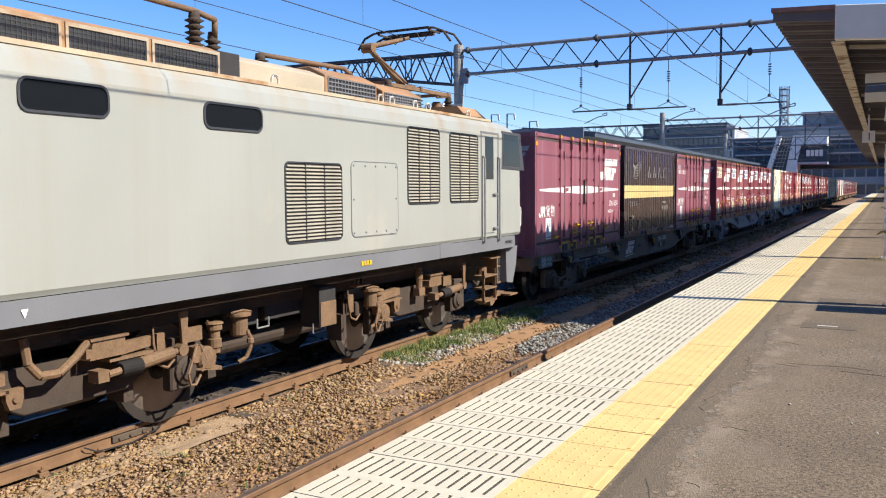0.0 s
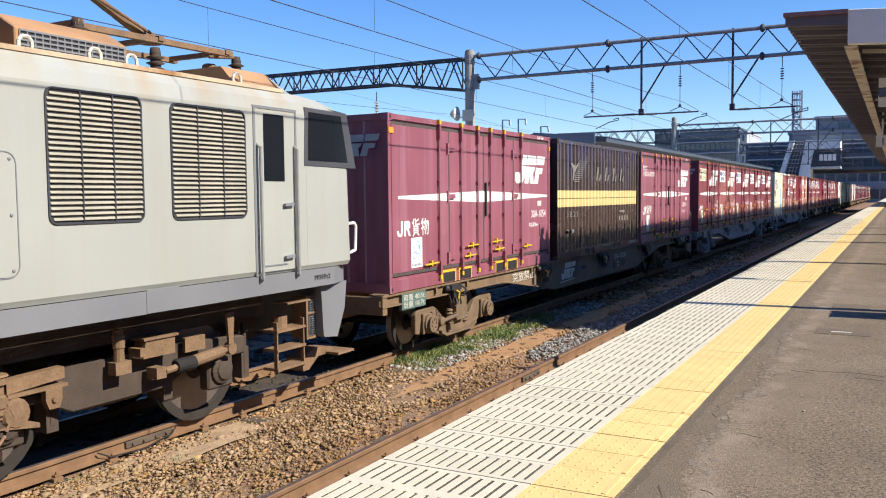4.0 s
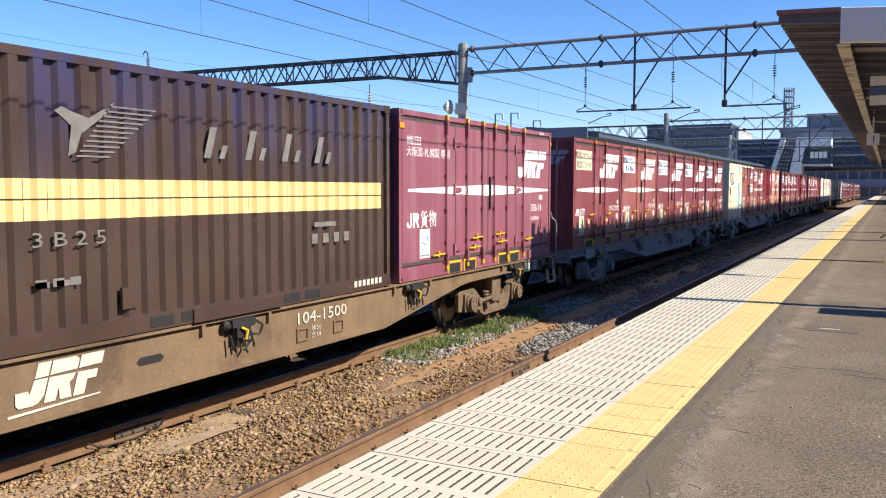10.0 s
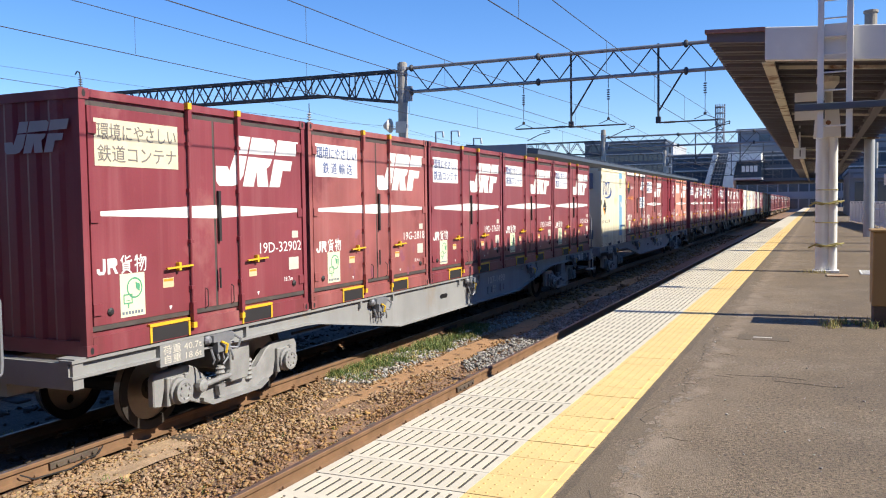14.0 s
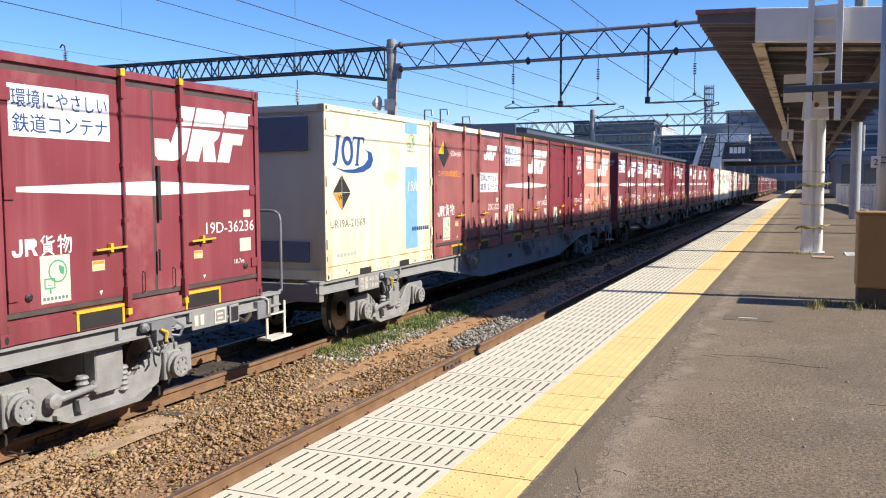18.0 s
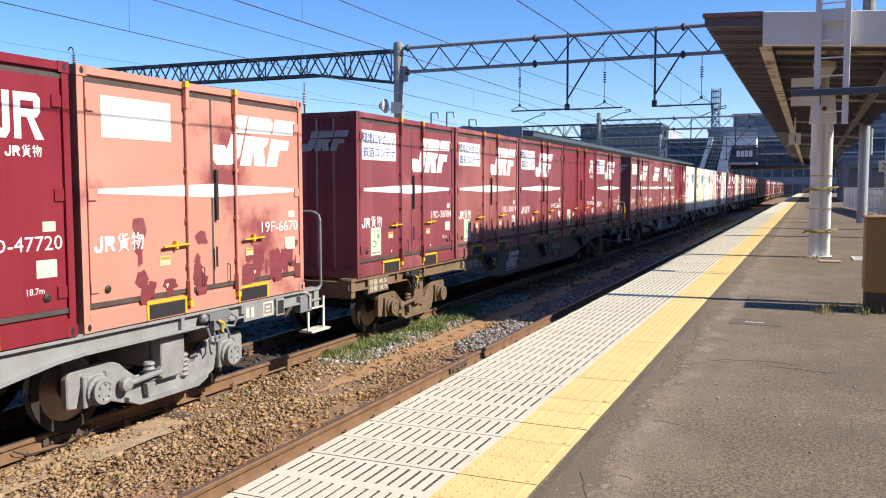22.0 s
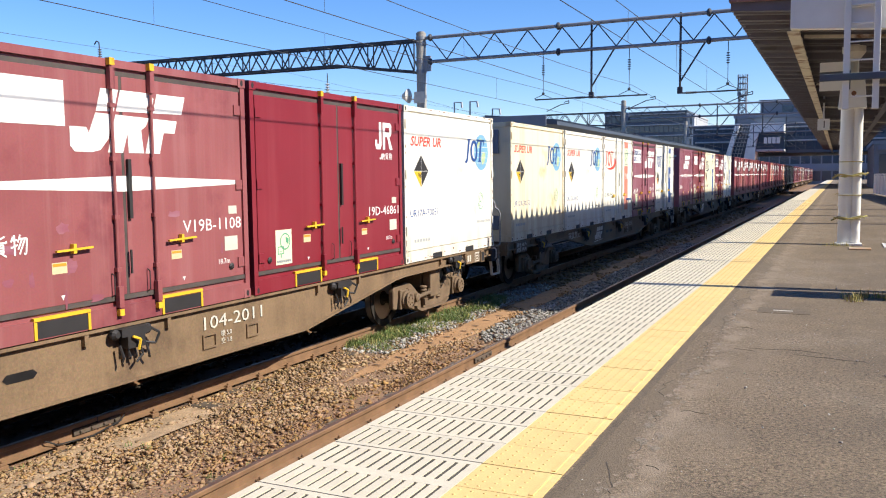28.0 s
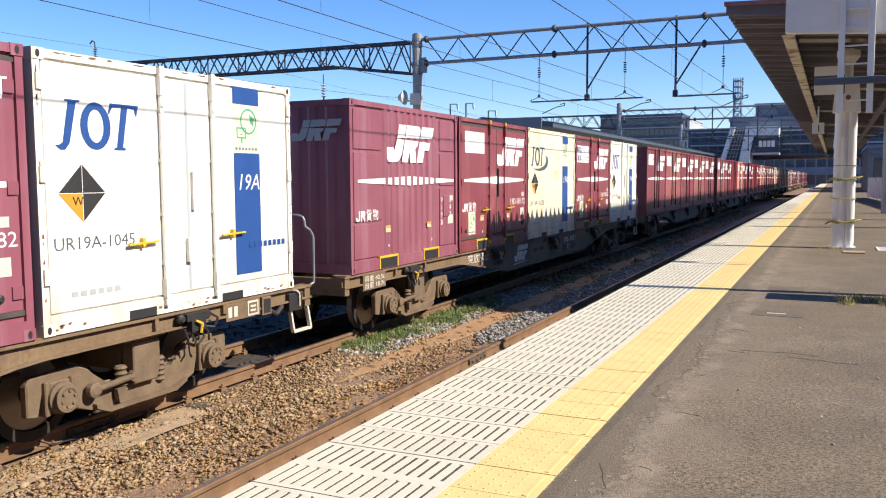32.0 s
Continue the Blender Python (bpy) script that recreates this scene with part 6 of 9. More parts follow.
# ---- loads ----
def twelve_foot(label, mat, number, style="plain", banner="text", logo="emblem", seam=1.88, fade=0, eco=True, text2="white", hatch=0):
    """A twelve-foot container with double side doors."""
    ob = tagged(empty("freight_container"), label, "container", "containers on the train")
    ribs = 9 if style == "ribbed" else 0
    shell(L12, ("c12", style), mat, ob, ribs, True, (1.0, 2.92) if ribs else None)
    rim = "seal" if mat not in ("white_box", "cream_box") else "off_white"
    rods = (1.44, 2.28) if not number.startswith("V") else (1.74, 2.24)
    ex, ew = (1.05, 1.15) if style == "ribbed" else ((1.24, 1.02) if number.startswith("V") else (1.87, 1.15))
    rodmat = mat
    if style != "ribbed":
        for a, b in ((0.10, seam - 0.018), (seam + 0.018, L12 - 0.10)):
            piece("door", ("door", a, b), mat, ob, lambda bm, a=a, b=b: box(bm, HALF - 0.03, HALF - 0.006, a, b, Z0 + 0.27, Z1 - 0.15), bevel=0.003)
        gx0, gx1 = HALF - 0.029, HALF - 0.010
        piece("door_seal", ("seal-t",), rim, ob, lambda bm: box(bm, gx0, gx1, 0.078, L12 - 0.078, Z1 - 0.149, Z1 - 0.105), "dark rubber door seal")
        piece("door_seal", ("seal-b",), rim, ob, lambda bm: box(bm, gx0, gx1, 0.078, L12 - 0.078, Z0 + 0.222, Z0 + 0.269), "dark rubber door seal")
        piece("door_seal", ("seal-m", seam), rim, ob, lambda bm: box(bm, gx0, gx1, seam - 0.017, seam + 0.017, Z0 + 0.27, Z1 - 0.15), "dark rubber door seal")
        for y in (0.09, L12 - 0.20):
            for z in (1.42, 2.30, 3.14):
                piece("hinge", ("hinge",), mat, ob, lambda bm: box(bm, -0.01, 0.010, 0, 0.10, 0, 0.11), "", Matrix.Translation((HALF, y, z)))
        for y in rods:
            lock_rod(ob, y, rodmat)
        latch(ob, 1.24, 1.80)
        latch(ob, 2.60, 1.80)
        piece("door_bar", ("dbar",), "black", ob, lambda bm: box(bm, 0, 0.028, 0.03, 0.07, 2.05, 2.62), "black upright door bar", Matrix.Translation((HALF, seam, 0)))
        piece("seal_rod", ("srod",), "black", ob, lambda bm: tube(bm, (0.03, 0.02, 1.52), (0.03, 0.02, 1.75), 0.012), "", Matrix.Translation((HALF, seam, 0)))
        for y in (seam - 0.2, seam + 0.25):
            piece("grab_handle", ("grab",), "black", ob, lambda bm: pipe(bm, [(0, 0, 1.32), (0.03, 0, 1.34), (0.03, 0, 1.52), (0, 0, 1.54)], 0.006, 5), "", Matrix.Translation((HALF, y, 0)))
        for y in (0.30, 3.40):
            piece("tie_ring", ("tie",), "black", ob, lambda bm: lathe(bm, [(0.035, 0), (0.04, 0.012), (0.02, 0.025)], (0, 0, 0), "x", 8), "", Matrix.Translation((HALF - 0.006, y, 1.44)))
    if style == "ribbed":
        for a, b, z0, z1 in ((0.12, 0.92, 1.25, 1.75), (0.12, 0.92, 1.80, 2.80), (0.12, 0.92, 2.85, 3.42), (3.0, 3.58, 1.25, 2.25), (3.0, 3.58, 2.30, 2.85), (3.0, 3.58, 2.90, 3.42)):
            piece("side_panel", ("vpanel", a, z0), mat, ob, lambda bm, a=a, b=b, z0=z0, z1=z1: box(bm, HALF - 0.031, HALF - 0.012, a, b, z0, z1), bevel=0.005)
        piece("vent_hatch", ("vhatch",), mat, ob, lambda bm: box(bm, HALF - 0.012, HALF + 0.006, 3.12, 3.36, 1.75, 2.12), bevel=0.006)
        for i, ch in enumerate("V19B"):
            letters(ch, 0.10, "white", ob, side_at(3.02, 2.00 - i * 0.13))
        for i, ch in enumerate("3474"):
            letters(ch, 0.10, "white", ob, side_at(3.38, 2.00 - i * 0.13))
    pocket(ob, 0.80)
    pocket(ob, 2.30)
    for y in (1.10, 2.62):
        mark("lifting_mark", ("ltri",), "white", ob, side_at(y, 1.36), lambda bm: flat(bm, ((0, 0.045), (0.045, 0.045), (0.0225, 0.0))))
    if banner == "text":
        tone = "faded_mark" if number == "19D-32902" else "blue_mark"
        b = mark("banner", ("banner",), "old_panel" if number == "19D-32902" else "white", ob, side_at(0.17, 2.84) @ (Matrix.Diagonal((0.9, 1, 1, 1)) if number.startswith("V") else Matrix()), lambda bm: oblong(bm, 0, 1.13, 0, 0.45), "aged cream panel with grey lettering" if number == "19D-32902" else "white panel with two lines of blue lettering")
        letters("環境にやさしい", 0.13, tone, b, Matrix.Translation((0.03, 0.265, 0.006)), width=1.07)
        if number == "19G-2818":
            letters("鉄 道 輸 送", 0.125, tone, b, Matrix.Translation((0.18, 0.06, 0.006)), width=0.80)
        else:
            letters("鉄道コンテナ", 0.13, tone, b, Matrix.Translation((0.03, 0.055, 0.006)), width=1.07)
    elif banner == "blank":
        mark("banner", ("blank",), "white", ob, side_at(0.28, 2.90), lambda bm: oblong(bm, 0, 0.95, 0, 0.40), "plain white panel")
    if logo == "emblem":
        mark("emblem", ("emblem",), text2, ob, side_at(ex, 2.68) @ Matrix.Diagonal((ew, 1.02, 1, 1)), emblem, "white slanted emblem")
        mark("stripe", ("stripe", L12), text2, ob, side_at(0, 2.385, HALF - 0.0085), lambda bm: stripe(bm, 0.22, L12 - 0.15, seam), "white tapering stripe")
        operator_name(ob, side_at(0.15, 1.80) @ Matrix.Diagonal((0.80, 0.80, 1, 1)), text2)
    elif logo == "mono":
        mark("monogram", ("mono",), "white", ob, side_at(2.90, 2.84), mono, "white monogram")
        operator_name(ob, side_at(3.03, 2.69) @ Matrix.Diagonal((0.46, 0.46, 1, 1)))
    if number:
        letters(number, 0.135, text2, ob, side_at(3.60 - 0.105 * len(number), 1.865), width=0.104 * len(number))
        letters("18.7m", 0.06, text2, ob, side_at(3.18, 1.48))
    for name_, tone, a, b, z0, z1 in (("data_panel", "off_white", 3.38, 3.52, 2.03, 2.12), ("data_panel", "off_white", 3.30, 3.52, 1.62, 1.78), ("inspection_tag", "tag_paper", 1.02, 1.18, 1.60, 1.70), ("inspection_tag", "tag_paper", 2.47, 2.62, 1.60, 1.69)):
        tag = mark(name_, (name_, a), tone, ob, side_at(a, z0), lambda bm, w_=b - a, h_=z1 - z0: oblong(bm, 0, w_, 0, h_), "faded orange inspection tag" if tone == "tag_paper" else "")
        if tone == "tag_paper":
            mark("tag_heading", ("taghead", a), "orange_mark", tag, Matrix(), lambda bm, w_=b - a, h_=z1 - z0: oblong(bm, 0.008, w_ - 0.008, h_ * 0.66, h_ * 0.92, 0.006))
    if mat in ("maroon_fade", "maroon_pale", "pink") and style != "ribbed":
        rnd = random.Random(int(number[-3:]))

        def peel(bm):
            worn = mat == "pink"
            for i in range(70 if worn else 15):
                y, z = rnd.uniform(0.2, L12 - 0.3), 1.33 + 0.75 * rnd.random() ** 1.8
                w_, h_ = rnd.uniform(0.02, 0.11), rnd.uniform(0.02, 0.12)
                if worn:
                    y, w_, h_ = L12 - 0.12 - 2.9 * rnd.random() ** 1.25, rnd.uniform(0.03, 0.15), rnd.uniform(0.04, 0.20)
                if any(abs(y - r_) < w_ + 0.04 for r_ in (*rods, seam)) or (worn and y + w_ > 2.5 and z + h_ > 1.80):
                    continue
                k = 11
                flat(bm, [(y + w_ * rnd.uniform(0.6, 1.15) * max(-0.8, min(0.8, math.cos(2 * math.pi * i_ / k))), z + h_ * rnd.uniform(0.6, 1.15) * max(-0.8, min(0.8, math.sin(2 * math.pi * i_ / k)))) for i_ in range(k)], HALF - 0.0048 + i * 0.00004)
        piece("peeled_paint", ("peel", number), "maroon_old" if mat != "pink" else "maroon", ob, peel, "darker patches of repainted or peeled paint", Matrix(((0, 0, 1, 0), (1, 0, 0, 0), (0, 1, 0, 0), (0, 0, 0, 1))))
    if eco:
        sticker(ob, 0.43, 1.36, 0.33, 0.43)
    if hatch:
        mark("emblem_on_end", ("emblem-end",), "grey_paint", ob, end_at(0.22, 2.97, -0.002) @ Matrix.Diagonal((0.60, 0.52, 1, 1)), emblem, "pale grey emblem on the end wall")
    return ob


def twenty_foot(label, number, notice):
    ob = tagged(empty("freight_container"), label, "container", "containers on the train")
    L, mat = 6.07, "maroon_old"
    shell(L, ("c20",), mat, ob)
    for a, b in ((0.10, 1.76), (1.80, 3.00), (3.04, 4.25), (4.29, L - 0.10)):
        piece("door", ("door", a, b), mat, ob, lambda bm, a=a, b=b: box(bm, HALF - 0.03, HALF - 0.006, a, b, Z0 + 0.27, Z1 - 0.15), bevel=0.003)
    gx0, gx1 = HALF - 0.029, HALF - 0.010
    for z0, z1 in ((Z1 - 0.149, Z1 - 0.105), (Z0 + 0.222, Z0 + 0.269)):
        piece("door_seal", ("seal20", round(z0, 2)), "seal", ob, lambda bm: box(bm, gx0, gx1, 0.078, L - 0.078, z0, z1), "dark rubber door seal")
    for y in (1.78, 3.02, 4.27):
        piece("door_seal", ("seal20m",), "seal", ob, lambda bm: box(bm, gx0, gx1, -0.022, 0.022, Z0 + 0.27, Z1 - 0.15), "dark rubber door seal", Matrix.Translation((0, y, 0)))
    for y in (1.42, 2.15, 2.75, 3.24, 3.80, 4.57):
        lock_rod(ob, y, mat)
    for y, z in ((1.15, 1.38), (2.42, 1.42), (2.52, 1.58), (3.46, 1.60), (3.56, 1.46), (4.82, 1.44)):
        latch(ob, y, z)
    piece("door_bar", ("dbar",), "black", ob, lambda bm: box(bm, 0, 0.028, 0.03, 0.07, 2.05, 2.62), "black upright door bar", Matrix.Translation((HALF, 3.02, 0)))
    for y in (1.78, 4.27):
        for z in (1.40, 2.36, 3.10):
            piece("hinge", ("hinge20",), mat, ob, lambda bm: prism(bm, [(-0.08, -0.05), (-0.04, -0.05), (-0.04, 0.0), (0.16, 0.0), (0.16, 0.07), (-0.04, 0.07), (-0.04, 0.12), (-0.08, 0.12)], "x", -0.01, 0.025), "", Matrix.Translation((HALF, y, z)))
    for y in (1.50, 2.06, 3.44, 3.94):
        pocket(ob, y, 0.46)
    mark("emblem", ("emblem",), "white", ob, side_at(4.32, 2.62) @ Matrix.Diagonal((1.02, 0.92, 1, 1)), emblem, "white slanted emblem")
    mark("stripe", ("stripe", L), "white", ob, side_at(0, 2.385, HALF - 0.0085), lambda bm: stripe(bm, 0.26, L - 0.14, 3.0, 0.04, 0.19), "white tapering stripe")
    operator_name(ob, side_at(0.22, 1.83) @ Matrix.Diagonal((1.12, 1.15, 1, 1)))
    letters(number, 0.15, "white", ob, side_at(5.0 if len(number) < 8 else 5.10, 1.97), width=0.094 * len(number))
    letters("内容積30m", 0.07, "white", ob, side_at(5.0, 1.80))
    letters(number, 0.06, "white", ob, side_at(5.40, Z1 - 0.068, HALF + 0.003))
    mark("data_panel", ("data20",), "off_white", ob, side_at(5.42, 2.19), lambda bm: oblong(bm, 0, 0.2, 0, 0.1))
    piece("service_hatch", ("hatch20",), mat, ob, lambda bm: (box(bm, HALF - 0.008, HALF + 0.01, 5.52, 5.76, 1.62, 1.84), box(bm, HALF - 0.008, HALF + 0.01, 5.56, 5.72, 1.34, 1.54)), bevel=0.004)
    sticker(ob, 0.60, 1.36, 0.32, 0.44, "sky_mark", "white")
    mark("emblem_on_end", ("emblem-end",), "grey_paint", ob, end_at(0.22, 2.97, -0.002) @ Matrix.Diagonal((0.60, 0.52, 1, 1)), emblem, "pale grey emblem on the end wall")
    for y in (0.045, L - 0.045):
        piece("marker", ("marker", y), "orange_mark", ob, lambda bm, y=y: box(bm, HALF, HALF + 0.012, y - 0.035, y + 0.09 if y < 1 else y + 0.035, 3.28, 3.36))
    if notice:
        letters("梅田", 0.11, "white", ob, side_at(0.22, 3.06), width=0.42)
        letters("大阪国-札幌国 専用", 0.11, "white", ob, side_at(0.22, 2.90), width=1.35)
    return ob


def brown_twenty(label):
    ob = tagged(empty("freight_container"), label, "container", "containers on the train")
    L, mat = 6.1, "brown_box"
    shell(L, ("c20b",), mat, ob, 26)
    step = (L - 0.24) / 26
    def band(bm):
        for z0, z1 in ((2.14, 2.31), (2.325, 2.49)):
            for i in range(26):
                y = 0.12 + i * step
                x = HALF - 0.0035
                oblong(bm, y + step * 0.16, y + step * 0.54, z0, z1, x)
                oblong(bm, y - step * 0.30 + 0.002, y, z0, z1, HALF - 0.0475)
                for ya, xa, yb, xb in ((y, HALF - 0.049, y + step * 0.16, HALF - 0.002), (y + step * 0.54, HALF - 0.002, y + step * 0.70, HALF - 0.049)):
                    v = [bm.verts.new(p) for p in ((ya, z0, xa + 0.0015), (yb, z0, xb - 0.0005), (yb, z1, xb - 0.0005), (ya, z1, xa + 0.0015))]
                    bm.faces.new(v)
            oblong(bm, 0.0, 0.085, z0, z1, HALF + 0.003)
    piece("band", ("band",), "stripe_cream", ob, band, "cream double band round the box", Matrix(((0, 0, 1, 0), (1, 0, 0, 0), (0, 1, 0, 0), (0, 0, 0, 1))))
    def beast(bm):
        flat(bm, ((0.0, 0.40), (0.10, 0.33), (0.16, 0.28), (0.12, 0.02), (0.20, 0.06), (0.26, 0.22), (0.52, 0.40), (0.62, 0.52), (0.34, 0.36), (0.18, 0.40), (0.07, 0.44)))
        for i in range(11):
            z = 0.02 + i * 0.045
            flat(bm, ((0.20 + i * 0.035, z), (0.55 + i * 0.055, z), (0.56 + i * 0.055, z + 0.016), (0.21 + i * 0.035, z + 0.016)))
    mark("emblem", ("beast",), "faded_mark", ob, side_at(0.78, 2.66, HALF + 0.001), beast, "pale grey striped emblem")
    def ghost(bm):
        for i in range(4):
            flat(bm, ((i * 0.62, 0), (i * 0.62 + 0.1, 0), (i * 0.62 + 0.2, 0.32), (i * 0.62 + 0.1, 0.32)))
            flat(bm, ((i * 0.62 + 0.22, 0), (i * 0.62 + 0.3, 0), (i * 0.62 + 0.36, 0.14), (i * 0.62 + 0.28, 0.14)))
    mark("worn_lettering", ("ghost",), "faded_mark", ob, side_at(2.5, 2.72, HALF + 0.001), ghost, "worn pale lettering")
    letters("3 B 2 5", 0.13, "faded_mark", ob, side_at(0.52, 1.92, HALF + 0.002), width=0.75)
    mark("small_lettering", ("bars-b",), "faded_mark", ob, side_at(0.55, 1.58, HALF + 0.002), lambda bm: (bars(bm, 3, 0.5, 0.07), bars(bm, 2, 0.4, 0.05)))
    mark("worn_lettering", ("bars-c",), "faded_mark", ob, side_at(4.3, 1.74, HALF + 0.002), lambda bm: (bars(bm, 4, 0.9, 0.12, 0.5), oblong(bm, 0.05, 0.5, 0.2, 0.26)))
    mark("name_plate", ("bars-d",), "off_white", ob, side_at(5.2, 1.11, HALF + 0.005), lambda bm: bars(bm, 7, 0.7, 0.08))
    for y in (1.75, 2.15, 3.75, 4.15):
        piece("fork_pocket", ("bp", y), "black", ob, lambda bm, y=y: box(bm, HALF - 0.01, HALF + 0.008, y, y + 0.3, Z0 + 0.03, Z0 + 0.13), "dark fork pocket")
    def hard(bm):
        box(bm, HALF - 0.01, HALF + 0.02, 1.42, 1.62, 1.30, 1.50)
        box(bm, HALF - 0.01, HALF + 0.03, 2.3, 3.7, Z0, Z0 + 0.14)
    piece("service_hatch", ("bhatch",), mat, ob, hard)
    return ob


def white_load(label, mat, number, kind, panel="blue_mark", word="blue_mark", rods=True, mixed=0):
    """A white twelve-foot refrigerated or dry container of a leasing company."""
    ob = tagged(empty("freight_container"), label, "container", "containers on the train")
    shell(L12, ("w12",), mat, ob, 0, False)
    piece("side_panel", ("wside",), mat, ob, lambda bm: box(bm, HALF - 0.03, HALF - 0.006, 0.09, L12 - 0.09, Z0 + 0.19, Z1 - 0.10), bevel=0.004)
    def worn(bm):
        rnd = random.Random(len(number) * 7 + int(number[-3:]))

        def fleck(y, z, w, h, x):
            k = 7
            flat(bm, [(y + w * rnd.uniform(0.3, 1.0) * math.cos(2 * math.pi * i / k), z + h * rnd.uniform(0.3, 1.0) * math.sin(2 * math.pi * i / k)) for i in range(k)], x)
        for i in range(46):
            y = rnd.uniform(0.06, L12 - 0.1)
            if rnd.random() < 0.65:
                fleck(y, Z0 + 0.03 + 0.08 * rnd.random() ** 2, rnd.uniform(0.006, 0.05), rnd.uniform(0.006, 0.025), HALF + 0.0065)
            else:
                fleck(y, Z1 - 0.02, rnd.uniform(0.01, 0.10), rnd.uniform(0.004, 0.016), HALF + 0.0035)
        for y in (0.035, L12 - 0.035):
            for i in range(12):
                fleck(y, rnd.uniform(Z0 + 0.15, Z1 - 0.15), rnd.uniform(0.005, 0.02), rnd.uniform(0.01, 0.06), HALF + 0.003)
    piece("rust", ("rust", number), "rust", ob, worn, "rust along the edges", Matrix(((0, 0, 1, 0), (1, 0, 0, 0), (0, 1, 0, 0), (0, 0, 0, 1))))
    for y in (0.05, L12 - 0.06):
        for z in (1.5, 2.4, 3.2):
            piece("hinge", ("whinge",), mat, ob, lambda bm: box(bm, 0, 0.02, -0.03, 0.04, 0, 0.14), "", Matrix.Translation((HALF, y, z)))
    if rods:
        for y in (1.47, 2.24):
            lock_rod(ob, y, mat, mat, 0.024)
        piece("door_seal", ("wseal",), "grey_paint", ob, lambda bm: box(bm, HALF - 0.006, HALF - 0.003, 1.84, 1.875, Z0 + 0.2, Z1 - 0.12))
        latch(ob, 1.17, 1.79)
        latch(ob, 2.54, 1.80)
        piece("door_handle", ("whandle",), mat, ob, lambda bm: (box(bm, HALF, HALF + 0.03, 1.90, 1.94, 2.1, 2.5), box(bm, HALF, HALF + 0.04, 1.80, 1.86, 1.55, 1.80)))
    if kind == "nineteen":
        c = mark("colour_panel", ("cp",), panel, ob, side_at(2.62, 0), lambda bm: (oblong(bm, 0, 0.47, 1.32, 2.72), oblong(bm, 0, 0.47, 3.28, 3.48)), "coloured vertical panel")
        letters("19A", 0.19, "white", c, Matrix.Translation((0.03, 2.30, 0.008)), width=0.42, slant=0.22)
        sticker(ob, 2.62, 2.724, 0.47, 0.552) if rods else sticker(ob, 2.66, 2.95, 0.36, 0.32, "green_mark", mat)
        mark("owner_name", ("own",), "blue_mark", ob, side_at(2.86, 1.62, HALF - 0.001), lambda bm: bars(bm, 8, 0.72, 0.065))
        def word_shape(bm):
            flat(bm, ((-0.02, 0.0), (0.04, -0.045), (0.10, -0.045), (0.16, 0.02), (0.255, 0.415), (0.30, 0.42), (0.305, 0.44), (0.115, 0.44), (0.11, 0.42), (0.155, 0.415), (0.075, 0.03), (0.03, 0.0)))
            ring_of(bm, 0.50, 0.20, 0.20, 0.235, 0.105, 0.165)
            flat(bm, ((0.74, -0.03), (0.90, -0.03), (0.905, -0.01), (0.865, 0.0), (0.945, 0.405), (1.04, 0.40), (1.055, 0.33), (1.075, 0.33), (1.10, 0.44), (0.70, 0.44), (0.665, 0.33), (0.685, 0.33), (0.73, 0.40), (0.855, 0.405), (0.78, 0.0), (0.742, -0.01)))
        w = mark("owner_mark", ("word",), word, ob, side_at(0.22, 2.73) @ Matrix.Diagonal((0.88, 0.93, 1, 1)), word_shape, "owner's mark of plain shapes")
        if not rods or panel == "salmon":
            mark("swoosh", ("swoosh",), word, w, Matrix(), lambda bm: flat(bm, ((0.05, -0.06), (0.35, -0.10), (0.7, -0.09), (1.05, -0.02), (1.22, 0.08), (1.22, 0.19), (1.12, 0.24), (1.36, 0.20), (1.42, 0.08), (1.32, -0.05), (1.05, -0.13), (0.7, -0.155), (0.4, -0.14))))
        if panel != "salmon":
            diamond(ob, 0.48, 2.30)
        letters(number, 0.12, "building_dark", ob, side_at(0.14, 1.79), width=0.095 * len(number), bold=0.0)
    else:
        letters("SUPER UR", 0.155, "red_mark", ob, side_at(0.22, 2.93), "type_name", 1.14, 0.006, 0.22)
        g = mark("globe", ("globe",), "sky_mark", ob, side_at(3.14, 2.88), lambda bm: disc(bm, 0, 0, 0.34, 0.004, 28), "blue globe mark")
        mark("land", ("land",), "globe_land", g, Matrix(), lambda bm: (flat(bm, ((-0.20, 0.05), (-0.05, 0.16), (0.06, 0.22), (-0.02, 0.28), (-0.16, 0.22), (-0.24, 0.12)), 0.0052), flat(bm, ((0.02, -0.05), (0.12, 0.02), (0.22, -0.02), (0.17, -0.16), (0.06, -0.24), (0.0, -0.15)), 0.0052)), "pale green land on the globe")
        mark("globe_grid", ("grid",), "paper", g, Matrix(), lambda bm: [oblong(bm, -math.sqrt(0.105 - z * z), math.sqrt(0.105 - z * z), z - 0.004, z + 0.004, 0.006) for z in (-0.2, -0.1, 0, 0.1, 0.2)])
        def word_shape(bm):
            flat(bm, ((-0.06, -0.02), (0.0, -0.06), (0.06, -0.05), (0.11, 0.02), (0.19, 0.36), (0.23, 0.365), (0.235, 0.385), (0.08, 0.385), (0.075, 0.365), (0.115, 0.36), (0.045, 0.02), (-0.01, -0.02)), 0.009)
            ring_of(bm, 0.385, 0.17, 0.165, 0.20, 0.090, 0.145, 0.009)
            flat(bm, ((0.575, -0.03), (0.715, -0.03), (0.72, -0.01), (0.69, 0.0), (0.76, 0.355), (0.835, 0.35), (0.85, 0.28), (0.87, 0.28), (0.885, 0.385), (0.545, 0.385), (0.515, 0.28), (0.535, 0.28), (0.575, 0.35), (0.68, 0.355), (0.61, 0.0), (0.58, -0.01)), 0.009)
